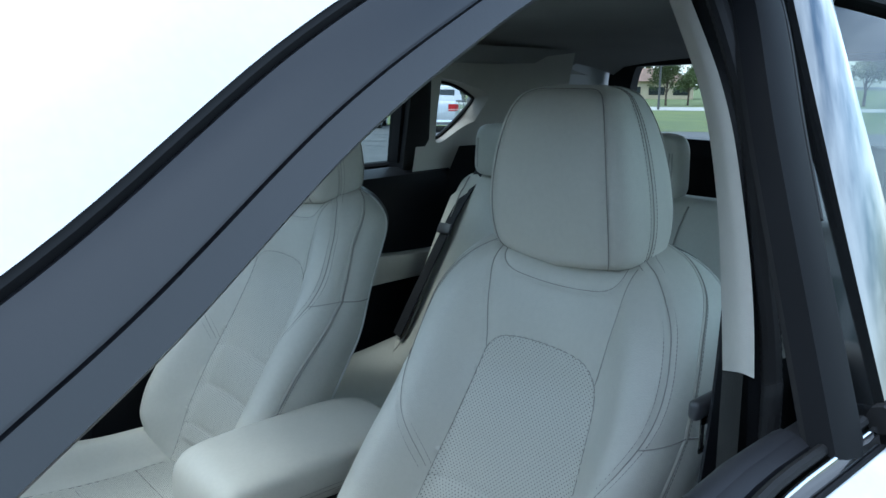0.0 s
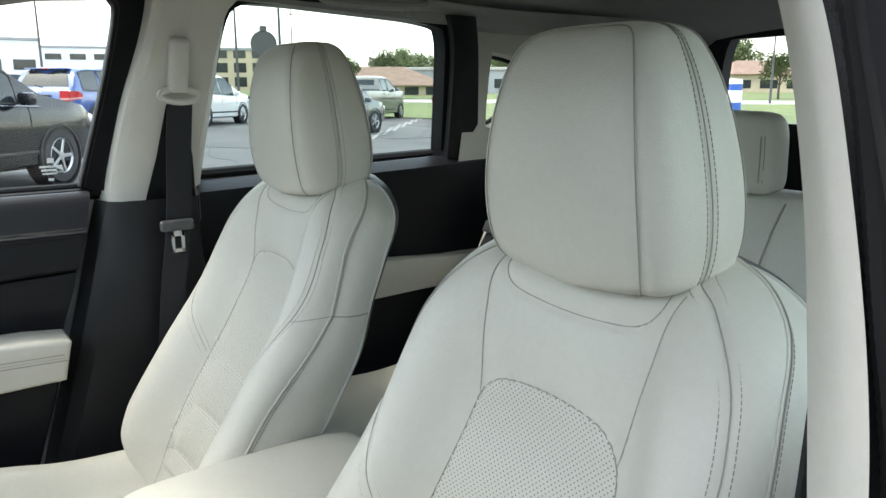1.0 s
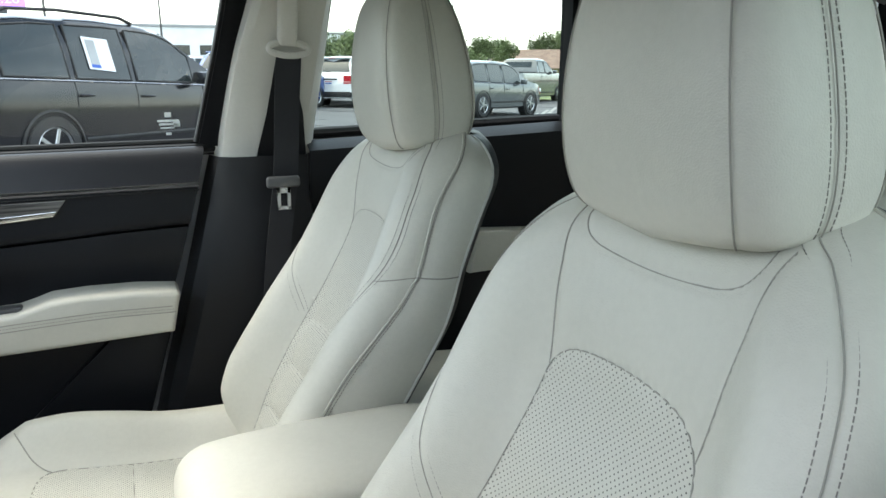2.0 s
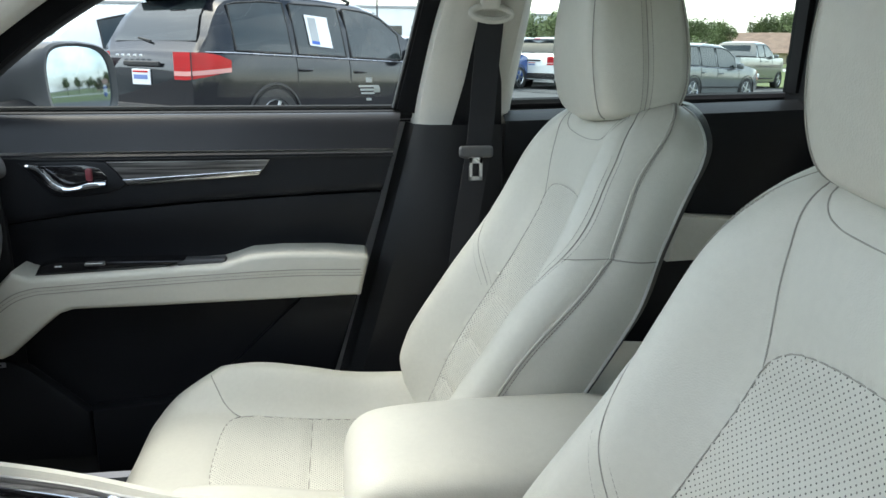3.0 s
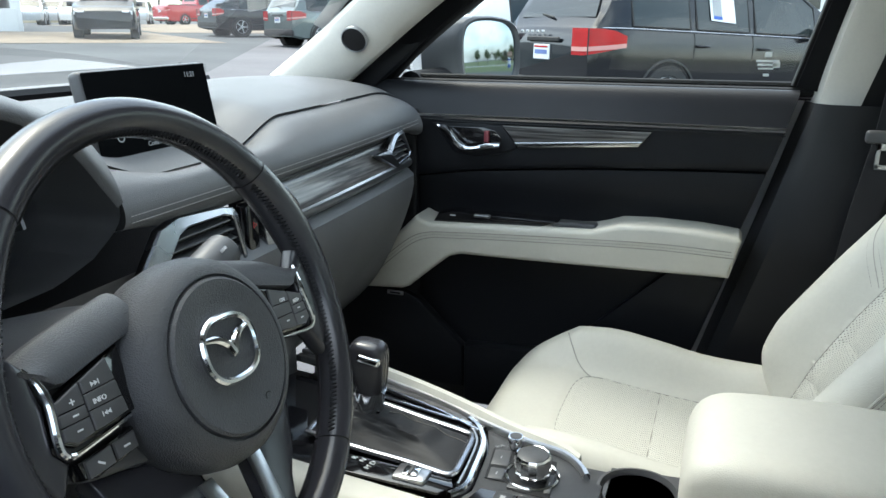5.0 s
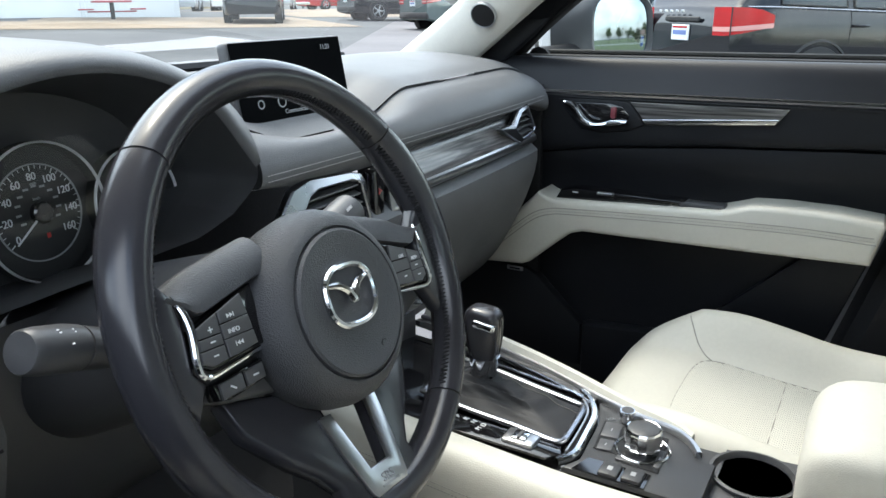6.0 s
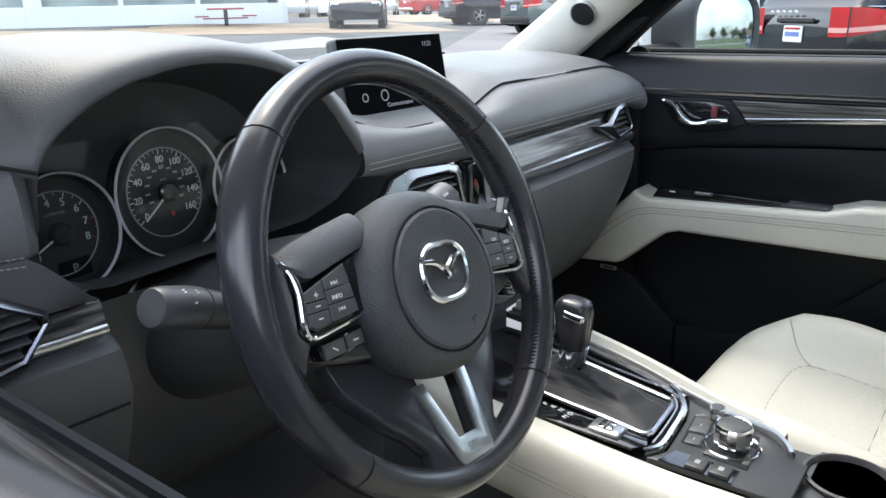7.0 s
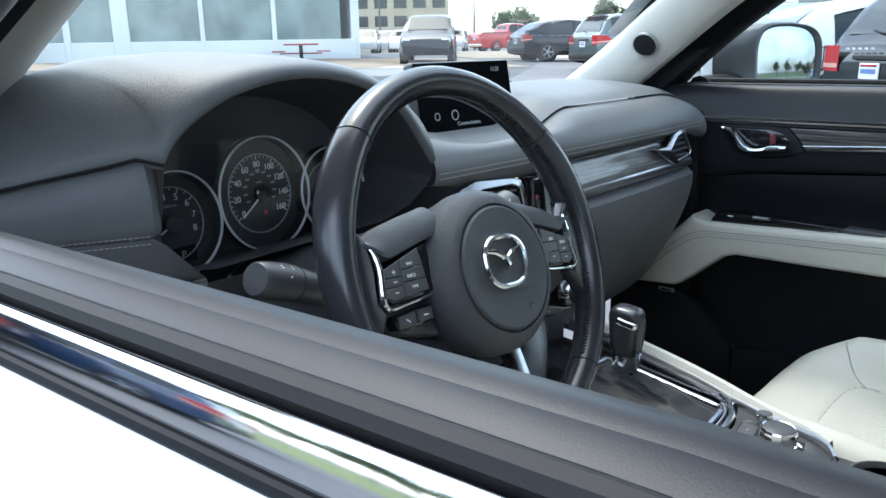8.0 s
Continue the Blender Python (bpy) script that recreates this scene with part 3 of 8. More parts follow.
    if sgn < 0:
        inn_e = spline([(-0.675, -0.085, 1.083), (-0.661, -0.095, 1.160), (-0.648, -0.105, 1.220), (-0.634, -0.113, 1.270), (-0.622, -0.120, 1.303), (-0.606, -0.126, 1.341), (-0.585, -0.132, 1.379), (-0.555, -0.140, 1.430)], 30)
        out_e = spline([(-0.711, -0.050, 1.099), (-0.706, -0.050, 1.147), (-0.695, -0.055, 1.198), (-0.679, -0.060, 1.258), (-0.664, -0.065, 1.305), (-0.648, -0.070, 1.342), (-0.631, -0.076, 1.372), (-0.598, -0.086, 1.425)], 30)
        rib_e = spline([(-0.729, -0.060, 1.085), (-0.722, -0.060, 1.138), (-0.710, -0.061, 1.193), (-0.698, -0.063, 1.252), (-0.683, -0.066, 1.310), (-0.662, -0.070, 1.368), (-0.634, -0.076, 1.425)], 30)
        rows = []
        for p, q in zip(inn_e, out_e):
            rows.append([Vector((q[0] - 0.012, q[1] + 0.004, q[2])), Vector(q), Vector(q).lerp(Vector(p), 0.15) + Vector((0.002, 0, 0)), Vector(q).lerp(Vector(p), 0.8) + Vector((0.003, 0.003, 0)), Vector(p), Vector((p[0] - 0.012, p[1] - 0.03, p[2])), Vector((p[0] - 0.03, -0.20, p[2]))])
        web = [[Vector((q[0] - 0.004, q[1] - 0.002, q[2])), Vector(q).lerp(Vector(r_), 0.4) + Vector((0.0, -0.004, 0)), Vector(r_) + Vector((0, -0.008, 0))] for q, r_ in zip(out_e, rib_e)]
        low_w = [[Vector((v.x - 0.006 * k_, v.y, v.z - 0.10 * k_)) for v in web[0]] for k_ in (4, 2, 1)]
        part("pillar_web", grid_mesh(low_w + web), M_BLACK, pil, "black painted door jamb")
        seal_l = [Vector((r_[0] - 0.004, r_[1], r_[2])) for r_ in rib_e]
        seal_l = [seal_l[0] + Vector((-0.02, 0.03, -0.25)), seal_l[0] + Vector((-0.006, 0.008, -0.08))] + seal_l
        part("ribbed_seal", tube([Vector(v) for v in spline(seal_l, 170)], [0.0085 + 0.0007 * (k_ % 2) for k_ in range(170)], 10), M_RUBBER, pil, "ribbed black rubber door seal")
        low_t = [[Vector((v[0] - 0.004 * k_, v[1] + 0.004 * k_, v[2] - 0.085 * k_)) for v in rows[0][1:]] for k_ in np.linspace(6, 0.01, 8)]
        part("lower_trim", grid_mesh(low_t), M_BLACK, pil, "black lower pillar trim")
    part("upper_trim", grid_mesh(rows), M_PILLAR, pil, "beige fabric-look pillar trim")
    dsh = -0.022 if sgn < 0 else 0.0
    if sgn > 0:
        # dark slot behind the belt
        slot = [(-0.085, 1.052), (-0.106, 1.14), (-0.122, 1.245), (-0.150, 1.245), (-0.178, 1.14), (-0.186, 1.052)]
        bm = bmesh.new()
        bm.faces.new([bm.verts.new((sgn * (side_x(z) - 0.0745), y, z)) for y, z in slot])
        part("belt_slot", bm, M_BLACK, pil, "black slot behind the belt")
        rows = []
        for z in np.linspace(1.058, 0.33, 14):
            f, r = -0.020 + (1.058 - z) * 0.28, -0.205
            wd = 0.722 - 0.02 * max(0.0, min(1.0, (1.0 - z) / 0.12))
            rows.append([(sgn * (wd + 0.06), f + 0.02, z), (sgn * (wd + 0.01), f + 0.006, z), (sgn * (wd - 0.01), f - 0.02, z), (sgn * (wd - 0.016), (f + r) / 2, z), (sgn * (wd - 0.01), r + 0.02, z), (sgn * (wd + 0.05), r, z)])
        part("lower_trim", grid_mesh(rows), M_BLACK, pil, "black lower pillar trim")
    part("outer_panel", band([(-0.080, 1.08), (-0.110, 1.25), (-0.150, 1.45)], [(-0.190, 1.08), (-0.208, 1.25), (-0.235, 1.45)], sgn, -0.01, 0.020, 20), M_PIANO, pil, "glossy black outer pillar")
    part("rubber_seal", tube([(sgn * (side_x(z) - 0.030), y, z) for y, z in spline([(-0.062 + dsh, 0.98), (-0.070 + dsh, 1.08), (-0.092 + dsh, 1.30), (-0.118 + dsh, 1.43)], 24)], 0.011, 8), M_RUBBER, pil, "black door seal")
    # ---- rear door
    rd = thing("door_3" if sgn > 0 else "door_4", f"rear door on the {who}'s side with black trim", "car door", kind="structure")
    ro = spline(REAR_OPEN, 80)
    part("window_frame", band(ro, grow(ro, 0.035), sgn, -0.035, 0.012, 80), M_SEALBLK, rd, "black window frame")
    part("c_frame", band([(-0.735, 1.432), (-0.765, 1.375), (-0.790, 1.28), (-0.828, 1.09)], [(-0.810, 1.430), (-0.836, 1.370), (-0.866, 1.28), (-0.930, 1.07)], sgn, -0.058, 0.010, 24), M_BLACK, rd)
    pane(REAR_OPEN, sgn, M_DARKGLASS, rd)
    rows = []
    for u in np.linspace(0, 1, 14):
        y = -0.19 * (1 - u) - 0.99 * u
        zt = 1.088 + 0.026 * u
        rows.append([(sgn * x, y, z + (zt - 1.09) * max(0, (z - 0.8) / 0.29)) for x, z in spline([(0.80, 1.078), (0.75, 1.082), (0.722, 1.078), (0.710, 1.05), (0.718, 1.0), (0.735, 0.93), (0.735, 0.7), (0.72, 0.35)], 18)])
    part("inner_panel", grid_mesh(rows), M_DOORBLK, rd)
    part("armrest", prism([(-0.56, 0.868), (-0.80, 0.852), (-0.95, 0.85), (-0.95, 0.78), (-0.70, 0.775), (-0.54, 0.770)], 0.05, 0.008, m=Matrix(((0, 0, sgn, sgn * 0.69), (1, 0, 0, 0), (0, 1, 0, 0), (0, 0, 0, 1)))), M_LEATHER, rd, "parchment leather armrest")
    part("lever", tube([(sgn * 0.705, y, 1.012) for y in (-0.30, -0.34, -0.38)], 0.007, 8), M_CHROME, rd, "chrome inner lever")
    out = []
    for y in np.linspace(-0.085, -1.05, 14):
        out.append([(sgn * x, y, z) for x, z in spline([(0.846, 1.078), (0.872, 1.05), (0.905, 1.0), (0.918, 0.92), (0.92, 0.8), (0.90, 0.6), (0.885, 0.4)], 14)])
    part("outer_skin", grid_mesh(out), M_PAINT, rd, "white painted door skin")
    part("belt_chrome", tube([(sgn * 0.838, y, 1.082 + 0.02 * (-0.07 - y)) for y in np.linspace(-0.07, -0.98, 12)], 0.0115, 10, flat=0.8), M_CHROME, rd, "bright chrome belt moulding")
    part("belt_rubber", tube([(sgn * 0.816, y, 1.086 + 0.02 * (-0.07 - y)) for y in np.linspace(-0.07, -0.98, 12)], 0.012, 8), M_RUBBER, rd)
    # ---- rear quarter: trim with its small window
    q = thing("quarter_1" if sgn > 0 else "quarter_2", "beige rear quarter trim round a small pointed window", "pillar", kind="structure")
    qo = [(-0.915, 1.348), (-0.985, 1.335), (-1.060, 1.305), (-1.072, 1.290), (-1.03, 1.245), (-0.965, 1.190), (-0.935, 1.180), (-0.925, 1.20), (-0.918, 1.27), (-0.915, 1.348)]
    w = spline(qo, 90)
    cc = w.mean(0)
    outer = []
    for p in w:
        d = p - cc
        reach = min((0.125 if d[0] > 0 else 0.44) / max(1e-6, abs(d[0])), (0.17 if d[1] > 0 else 0.23) / max(1e-6, abs(d[1])))
        outer.append(cc + d * reach)
    rows = []
    for a, b in zip(w, outer):
        rows.append([(sgn * (0.70 - 0.22 * (v[1] - 1.18) - 0.12 * max(0, -1.0 - v[0])), v[0], v[1]) for v in (a, a * 0.92 + b * 0.08, a * 0.5 + b * 0.5, b)])
        rows[-1][0] = (rows[-1][0][0] + sgn * 0.03, rows[-1][0][1], rows[-1][0][2])
    part("quarter_trim", grid_mesh(rows), M_PILLAR, q, "beige moulded quarter trim")
    part("window_seal", tube([(sgn * (0.728 - 0.22 * (v[1] - 1.18)), v[0], v[1]) for v in w], 0.007, 8), M_RUBBER, q)
    bm = bmesh.new()
    bm.faces.new([bm.verts.new((sgn * (0.735 - 0.22 * (v[1] - 1.18)), v[0], v[1])) for v in w[:-1]])
    bmesh.ops.triangulate(bm, faces=bm.faces[:])
    part("pane", bm, M_GLASS, q, "", sharp=0).visible_shadow = False
    rows = [[(sgn * x, y, z) for x, z in spline([(0.80, 0.30), (0.74, 0.70), (0.72, 1.0), (0.70, 1.12), (0.66, 1.16)], 8)] for y in np.linspace(-0.98, -1.78, 10)]
    part("lower_trim", grid_mesh(rows), M_BLACK, q, "black lower quarter trim")
    out = [[(sgn * (x - 0.10 * max(0, -1.2 - y)), y, z) for x, z in spline([(0.70, 1.44), (0.80, 1.17), (0.86, 1.05), (0.90, 0.9), (0.88, 0.4)], 12)] for y in np.linspace(-1.10, -1.85, 10)]
    part("outer_skin", grid_mesh(out), M_PAINT, q, "white painted quarter panel")
    # ---- A pillar
    ap = thing("pillar_3" if sgn > 0 else "pillar_4", "beige windscreen pillar trim with a round tweeter grille", "pillar", kind="structure")
    lo = [(0.695, 0.925, 1.060), (0.668, 0.80, 1.150), (0.632, 0.66, 1.244), (0.585, 0.46, 1.365), (0.56, 0.30, 1.452)]
    hi = [(0.675, 1.075, 1.085), (0.655, 0.95, 1.165), (0.615, 0.80, 1.262), (0.565, 0.58, 1.388), (0.54, 0.38, 1.468)]
    if sgn < 0:
        hi = [(x - 0.055, y, z) for x, y, z in hi]
    rows = []
    for a, b in zip(spline(lo, 24), spline(hi, 24)):
        mid = (a + b) / 2 + np.array([-0.020, -0.012, 0.0])
        rows.append([(sgn * v[0], v[1], v[2]) for v in (a + np.array([0.05, 0.01, 0.0]), a, a * 0.75 + mid * 0.25 + np.array([-0.007, -0.004, 0]), mid, b * 0.75 + mid * 0.25 + np.array([-0.007, -0.004, 0]), b, b + np.array([0.03, 0.03, 0.0]))])
    part("pillar_trim", grid_mesh(rows), M_PILLAR, ap, "beige fabric-look pillar trim")
    tm = axes((sgn * 0.640, 0.850, 1.169), (0, -0.83, 0.56), (0, 0.5, 0.83))
    if sgn > 0:
        tm = axes((0.632, 0.853, 1.165), (-0.036, -0.14, 0.094), (-0.02, 0.15, 0.018))
        tw = part("tweeter_ring", lathe([(0.0275, -0.004), (0.0275, 0.003), (0.0255, 0.004), (0.0245, 0.002)], 40, tm, cap=False), M_SATIN, ap, "silver tweeter ring")
        part("tweeter_grille", lathe([(0.0248, -0.003), (0.0245, 0.0025), (0.015, 0.004), (0.001, 0.0045)], 40, tm), M_RUBBER, tw, "dark mesh grille")
    # outer pillar, white, and the black gap beside the door frame
    op2 = grow(spline(FRONT_OPEN, 80), 0.056)[:56]
    op3 = grow(spline(FRONT_OPEN, 80), 0.170)[:56]
    rows = []
    for a, b in zip(op2, op3):
        xa, xb = side_x(a[1]) + 0.020, side_x(b[1]) - 0.075
        rows.append([(sgn * (xa * (1 - t) + xb * t + 0.020 * math.sin(t * 3.1)), a[0] * (1 - t) + b[0] * t, a[1] * (1 - t) + b[1] * t) for t in np.linspace(0, 1, 7)])
    part("outer_panel", grid_mesh(rows), M_PAINT, ap, "white painted windscreen pillar")
    part("gap_seal", tube([(sgn * (side_x(p[1]) + 0.012), p[0], p[1]) for p in grow(spline(FRONT_OPEN, 80), 0.053)[:70]], 0.006, 6), M_RUBBER, ap)
    part("inner_web", band(grow(op, 0.045)[:60], grow(op, 0.15)[:60], sgn, -0.055, -0.030, 60), M_BLACK, ap)


build_side(1)
build_side(-1)

# windscreen and tailgate
ws = thing("window_1", "clear raked windscreen over the dashboard", "window", kind="structure")
rows = []
for t in np.linspace(0, 1, 10):
    y, z, w = 1.42 * (1 - t) + 0.40 * t, 1.075 * (1 - t) + 1.475 * t, 0.74 * (1 - t) + 0.60 * t
    rows.append([(x * w, y - 0.10 * abs(x) ** 2, z) for x in np.linspace(-1, 1, 17)])
pn = part("pane", grid_mesh(rows), M_GLASS, ws, "", sharp=0)
pn.visible_shadow = False
part("black_edge", tube([(x * 0.74, 1.40 - 0.10 * abs(x) ** 2, 1.068) for x in np.linspace(-1, 1, 17)], 0.012, 6), M_BLACK, ws)
tg = thing("window_2", "tailgate window in a black surround", "window", kind="structure")
tgo = [(-0.60, 1.175), (-0.605, 1.24), (-0.56, 1.385), (-0.48, 1.402), (0, 1.410), (0.48, 1.402), (0.56, 1.385), (0.605, 1.24), (0.60, 1.175), (0, 1.165)]
tin = spline(tgo + tgo[:1], 70)
rows = []
for x, z in tin:
    ox, oz = x * 1.13, 1.29 + (z - 1.29) * 1.42
    rows.append([(x, -1.76 + 0.25 * (z - 1.29), z), (x, -1.72 + 0.25 * (z - 1.29), z), (ox, -1.70 + 0.25 * (oz - 1.29), oz), (ox * 1.02, -1.72 + 0.25 * (oz - 1.29), oz)])
part("surround", grid_mesh(rows), M_BLACK, tg, "black trim round the tailgate window")
bm = bmesh.new()
bm.faces.new([bm.verts.new((x, -1.77 + 0.25 * (z - 1.29), z)) for x, z in tin[:-1]])
bmesh.ops.triangulate(bm, faces=bm.faces[:])
part("pane", bm, M_GLASS, tg, "", sharp=0).visible_shadow = False
part("lower_panel", rbox(1.5, 0.05, 0.84, 0.02, m=Matrix.Translation((0, -1.80, 0.74))), M_BLACK, tg)

# bonnet and front wings outside the windscreen
rows = []
for t in np.linspace(0, 1, 14):
    y = 1.46 + 1.05 * t
    rows.append([(x * (0.86 - 0.05 * t), y - 0.12 * abs(x) ** 2, 0.985 - 0.10 * t - 0.06 * t * t - 0.07 * abs(x) ** 3) for x in np.linspace(-1, 1, 21)])
tagged(part("bonnet", grid_mesh(rows), M_PAINT), "white painted bonnet in front of the windscreen", "bonnet", kind="structure")

# outside mirror on the passenger's side
mir = thing("door_mirror", "white and dark grey door mirror with a silvered glass", "mirror")
inner_e, outer_e = Vector((0.925, 0.716, 1.122)), Vector((1.095, 0.640, 1.122))
mx = (outer_e - inner_e).normalized()
MMm = axes((inner_e + outer_e) / 2, mx, (0, 0, 1))
if (MMm.to_3x3() @ Vector((0, 0, 1))).y > 0:
    MMm = axes((inner_e + outer_e) / 2, -mx, (0, 0, 1))
MMm = MMm @ pose(0, 0, 0, -2.9)


INB = 1.0 if (MMm.to_3x3() @ Vector((1, 0, 0))).dot(inner_e - outer_e) > 0 else -1.0   # towards the door


def mirror_outline(k, ext=0.0, n=64):
    """The mirror's outline: upright towards the door, falling away outboard; ext draws it out towards the door."""
    pts = []
    for a in np.linspace(0, 2 * math.pi, n, endpoint=False):
        c, s = math.cos(a), math.sin(a)
        x = k * 0.094 * math.copysign(abs(c) ** 0.55, c)
        inb = x * INB / (k * 0.094)
        y = k * 0.074 * math.copysign(abs(s) ** 0.6, s)
        if y > 0:
            y *= 1.0 - 0.10 * max(0.0, -inb) - (0.45 * max(0.0, inb - 0.85) if ext else 0.0)
        pts.append((x + INB * ext * max(0.0, inb) ** 0.7, y))
    return pts


rows = []
for k, zz, ext in ((1.0, -0.006, 0.0), (1.035, 0.001, 0.002), (1.09, 0.004, 0.006), (1.14, 0.000, 0.012), (1.165, -0.012, 0.020), (1.175, -0.040, 0.040), (1.165, -0.070, 0.058), (1.163, -0.071, 0.0585), (1.150, -0.095, 0.064), (1.05, -0.125, 0.055), (0.6, -0.150, 0.03), (0.2, -0.155, 0.0)):
    rows.append([MMm @ Vector((x, y + 0.004, zz)) for x, y in mirror_outline(k, ext)])
part("bezel", grid_mesh(rows[:7], close_u=True), material("mirror_case_grey", (0.055, 0.058, 0.062), 0.4, bump=0.1), mir, "dark grey mirror bezel")
part("case", grid_mesh(rows[7:], close_u=True, cap=True), M_PAINT, mir, "white painted mirror case")
glass_rows = [[MMm @ Vector((x, y + 0.004, -0.001 - (x * x + y * y) / 2.2)) for x, y in mirror_outline(k)] for k in np.linspace(0.02, 1.01, 16)]
part("mirror_glass", grid_mesh(glass_rows, close_u=True, cap=False), M_MIRROR, mir, "silvered mirror glass", sharp=0)
part("foot", tube([(0.80, 0.80, 1.060), (0.87, 0.78, 1.066), (0.95, 0.745, 1.075)], [0.035, 0.03, 0.03], 12), M_BLACK, mir, "black mirror foot")

# trim along the roof edge over the doors
for sgn in (-1, 1):
    rows = []
    for y in np.linspace(0.34, -1.45, 30):
        zt = float(np.interp(y, [-1.45, -0.9, -0.3, 0.0, 0.2, 0.34], [1.40, 1.402, 1.437, 1.440, 1.404, 1.35]))
        rows.append([(sgn * (side_x(zt) - 0.022), y, zt - 0.004), (sgn * (side_x(zt) - 0.045), y, zt + 0.002), (sgn * 0.610, y, zt + 0.024), (sgn * 0.585, y, min(zt + 0.045, 1.462))])
    tagged(part("trim", grid_mesh(rows), M_HEADLINER), "grey fabric trim along the roof edge", "trim", kind="structure")

# outer roof rails that close the roof to the door frames
for sgn in (-1, 1):
    rows = []
    for y in np.linspace(0.16, -1.70, 30):
        ze = float(np.interp(y, [-1.70, -1.5, -1.1, -0.6, -0.1, 0.20, 0.36], [1.412, 1.446, 1.474, 1.484, 1.480, 1.464, 1.446]))
        zt = float(np.interp(y, [-1.70, -0.9, -0.3, 0.0, 0.2, 0.36], [1.41, 1.455, 1.485, 1.487, 1.455, 1.40]))
        rows.append([(sgn * 0.660, y, ze + 0.006), (sgn * 0.676, y, ze * 0.6 + zt * 0.4 - 0.004), (sgn * (side_x(zt) + 0.030), y, zt - 0.030), (sgn * (side_x(zt) + 0.026), y, zt - 0.046)])
    tagged(part("roof_rail", grid_mesh(rows), M_PAINT), "white painted roof edge over the doors", "roof", kind="structure")

# ---------------------------------------------------------------- front seats
BACK_LINE = spline([(0.010, 0.540), (-0.030, 0.60), (-0.063, 0.66), (-0.092, 0.71), (-0.133, 0.785), (-0.165, 0.85), (-0.182, 0.89), (-0.204, 0.94), (-0.214, 0.98), (-0.224, 1.03), (-0.238, 1.072), (-0.252, 1.098), (-0.274, 1.118), (-0.300, 1.129), (-0.330, 1.134)], 150)
# across the backrest at a height: edge of the side panel, crest of the bolster (place, reach), seam behind the crest, piping on the shell
SEAT_EDGE = [(0.54, 0.195), (0.58, 0.212), (0.65, 0.224), (0.75, 0.224), (0.85, 0.224), (0.93, 0.224), (0.99, 0.222), (1.03, 0.218), (1.07, 0.205), (1.09, 0.194), (1.11, 0.174), (1.125, 0.146), (1.134, 0.10)]
SEAT_CREST = [(0.54, 0.160), (0.60, 0.178), (0.68, 0.188), (0.80, 0.186), (0.90, 0.184), (0.96, 0.180), (1.03, 0.166), (1.07, 0.150), (1.10, 0.128), (1.12, 0.100), (1.134, 0.06)]
SEAT_REACH = [(0.54, 0.006), (0.586, 0.024), (0.643, 0.036), (0.70, 0.016), (0.749, -0.014), (0.79, -0.042), (0.823, -0.064), (0.865, -0.094), (0.90, -0.120), (0.95, -0.150), (1.0, -0.174), (1.04, -0.194), (1.072, -0.216), (1.10, -0.240), (1.12, -0.270), (1.134, -0.325)]
SEAT_SIDE = [(0.54, -0.018), (0.60, 0.000), (0.65, -0.004), (0.70, -0.026), (0.758, -0.062), (0.788, -0.082), (0.821, -0.106), (0.856, -0.138), (0.897, -0.176), (0.943, -0.208), (0.991, -0.222), (1.036, -0.236), (1.067, -0.258), (1.089, -0.280), (1.11, -0.300), (1.125, -0.314), (1.134, -0.332)]
SEAT_PIPE = [(0.54, -0.060), (0.60, -0.090), (0.70, -0.150), (0.80, -0.212), (0.863, -0.250), (0.895, -0.263), (0.946, -0.276), (0.984, -0.291), (1.034, -0.313), (1.063, -0.333), (1.09, -0.345), (1.11, -0.347), (1.134, -0.347)]


def bisect_z(table, z):
    lo, hi = 0, len(table)
    while lo < hi:
        mid = (lo + hi) // 2
        if table[mid][0] < z:
            lo = mid + 1
        else:
            hi = mid
    return lo


def lerp_table(table, z):
    k = min(max(bisect_z(table, z), 1), len(table) - 1)
    (z0, v0), (z1, v1) = table[k - 1], table[k]
    return v0 + (v1 - v0) * min(1.0, max(0.0, (z - z0) / (z1 - z0)))


def smooth_table(table, reach=0.022):
    """The same table with its corners rounded over a reach in height."""
    zz = np.linspace(table[0][0], table[-1][0], 240)
    v = np.interp(zz, [a for a, _ in table], [b for _, b in table])
    k = np.exp(-0.5 * ((zz[:, None] - zz[None]) / (reach * 0.5 * np.minimum(1.0, np.minimum(zz - zz[0], zz[-1] - zz) / reach + 0.02))[:, None]) ** 2)
    return list(zip(zz, (k * v).sum(1) / k.sum(1)))


SEAT_EDGE, SEAT_CREST, SEAT_REACH, SEAT_SIDE, SEAT_PIPE = (smooth_table(t_) for t_ in (SEAT_EDGE, SEAT_CREST, SEAT_REACH, SEAT_SIDE, SEAT_PIPE))


def groove_depth(p, seams, width=0.006, depth=0.0035):
    """How far each point sinks towards the seams near it."""
    best = np.full(len(p), 1e9)
    for line in seams:
        q = np.array(line)
        for i in range(0, len(p), 2000):
            d = np.sqrt(((p[i:i + 2000, None, :] - q[None]) ** 2).sum(-1)).min(1)
            best[i:i + 2000] = np.minimum(best[i:i + 2000], d)
    return depth * np.exp(-(best / width) ** 2)


def both(lines):
    return [list(l) for l in lines] + [[(-a, b) for a, b in l] for l in lines]


def inside(poly, x, y):
    r = False
    for (x1, y1), (x2, y2) in zip(poly, poly[1:] + poly[:1]):
        if (y1 > y) != (y2 > y) and x < (x2 - x1) * (y - y1) / (y2 - y1) + x1:
            r = not r
    return r


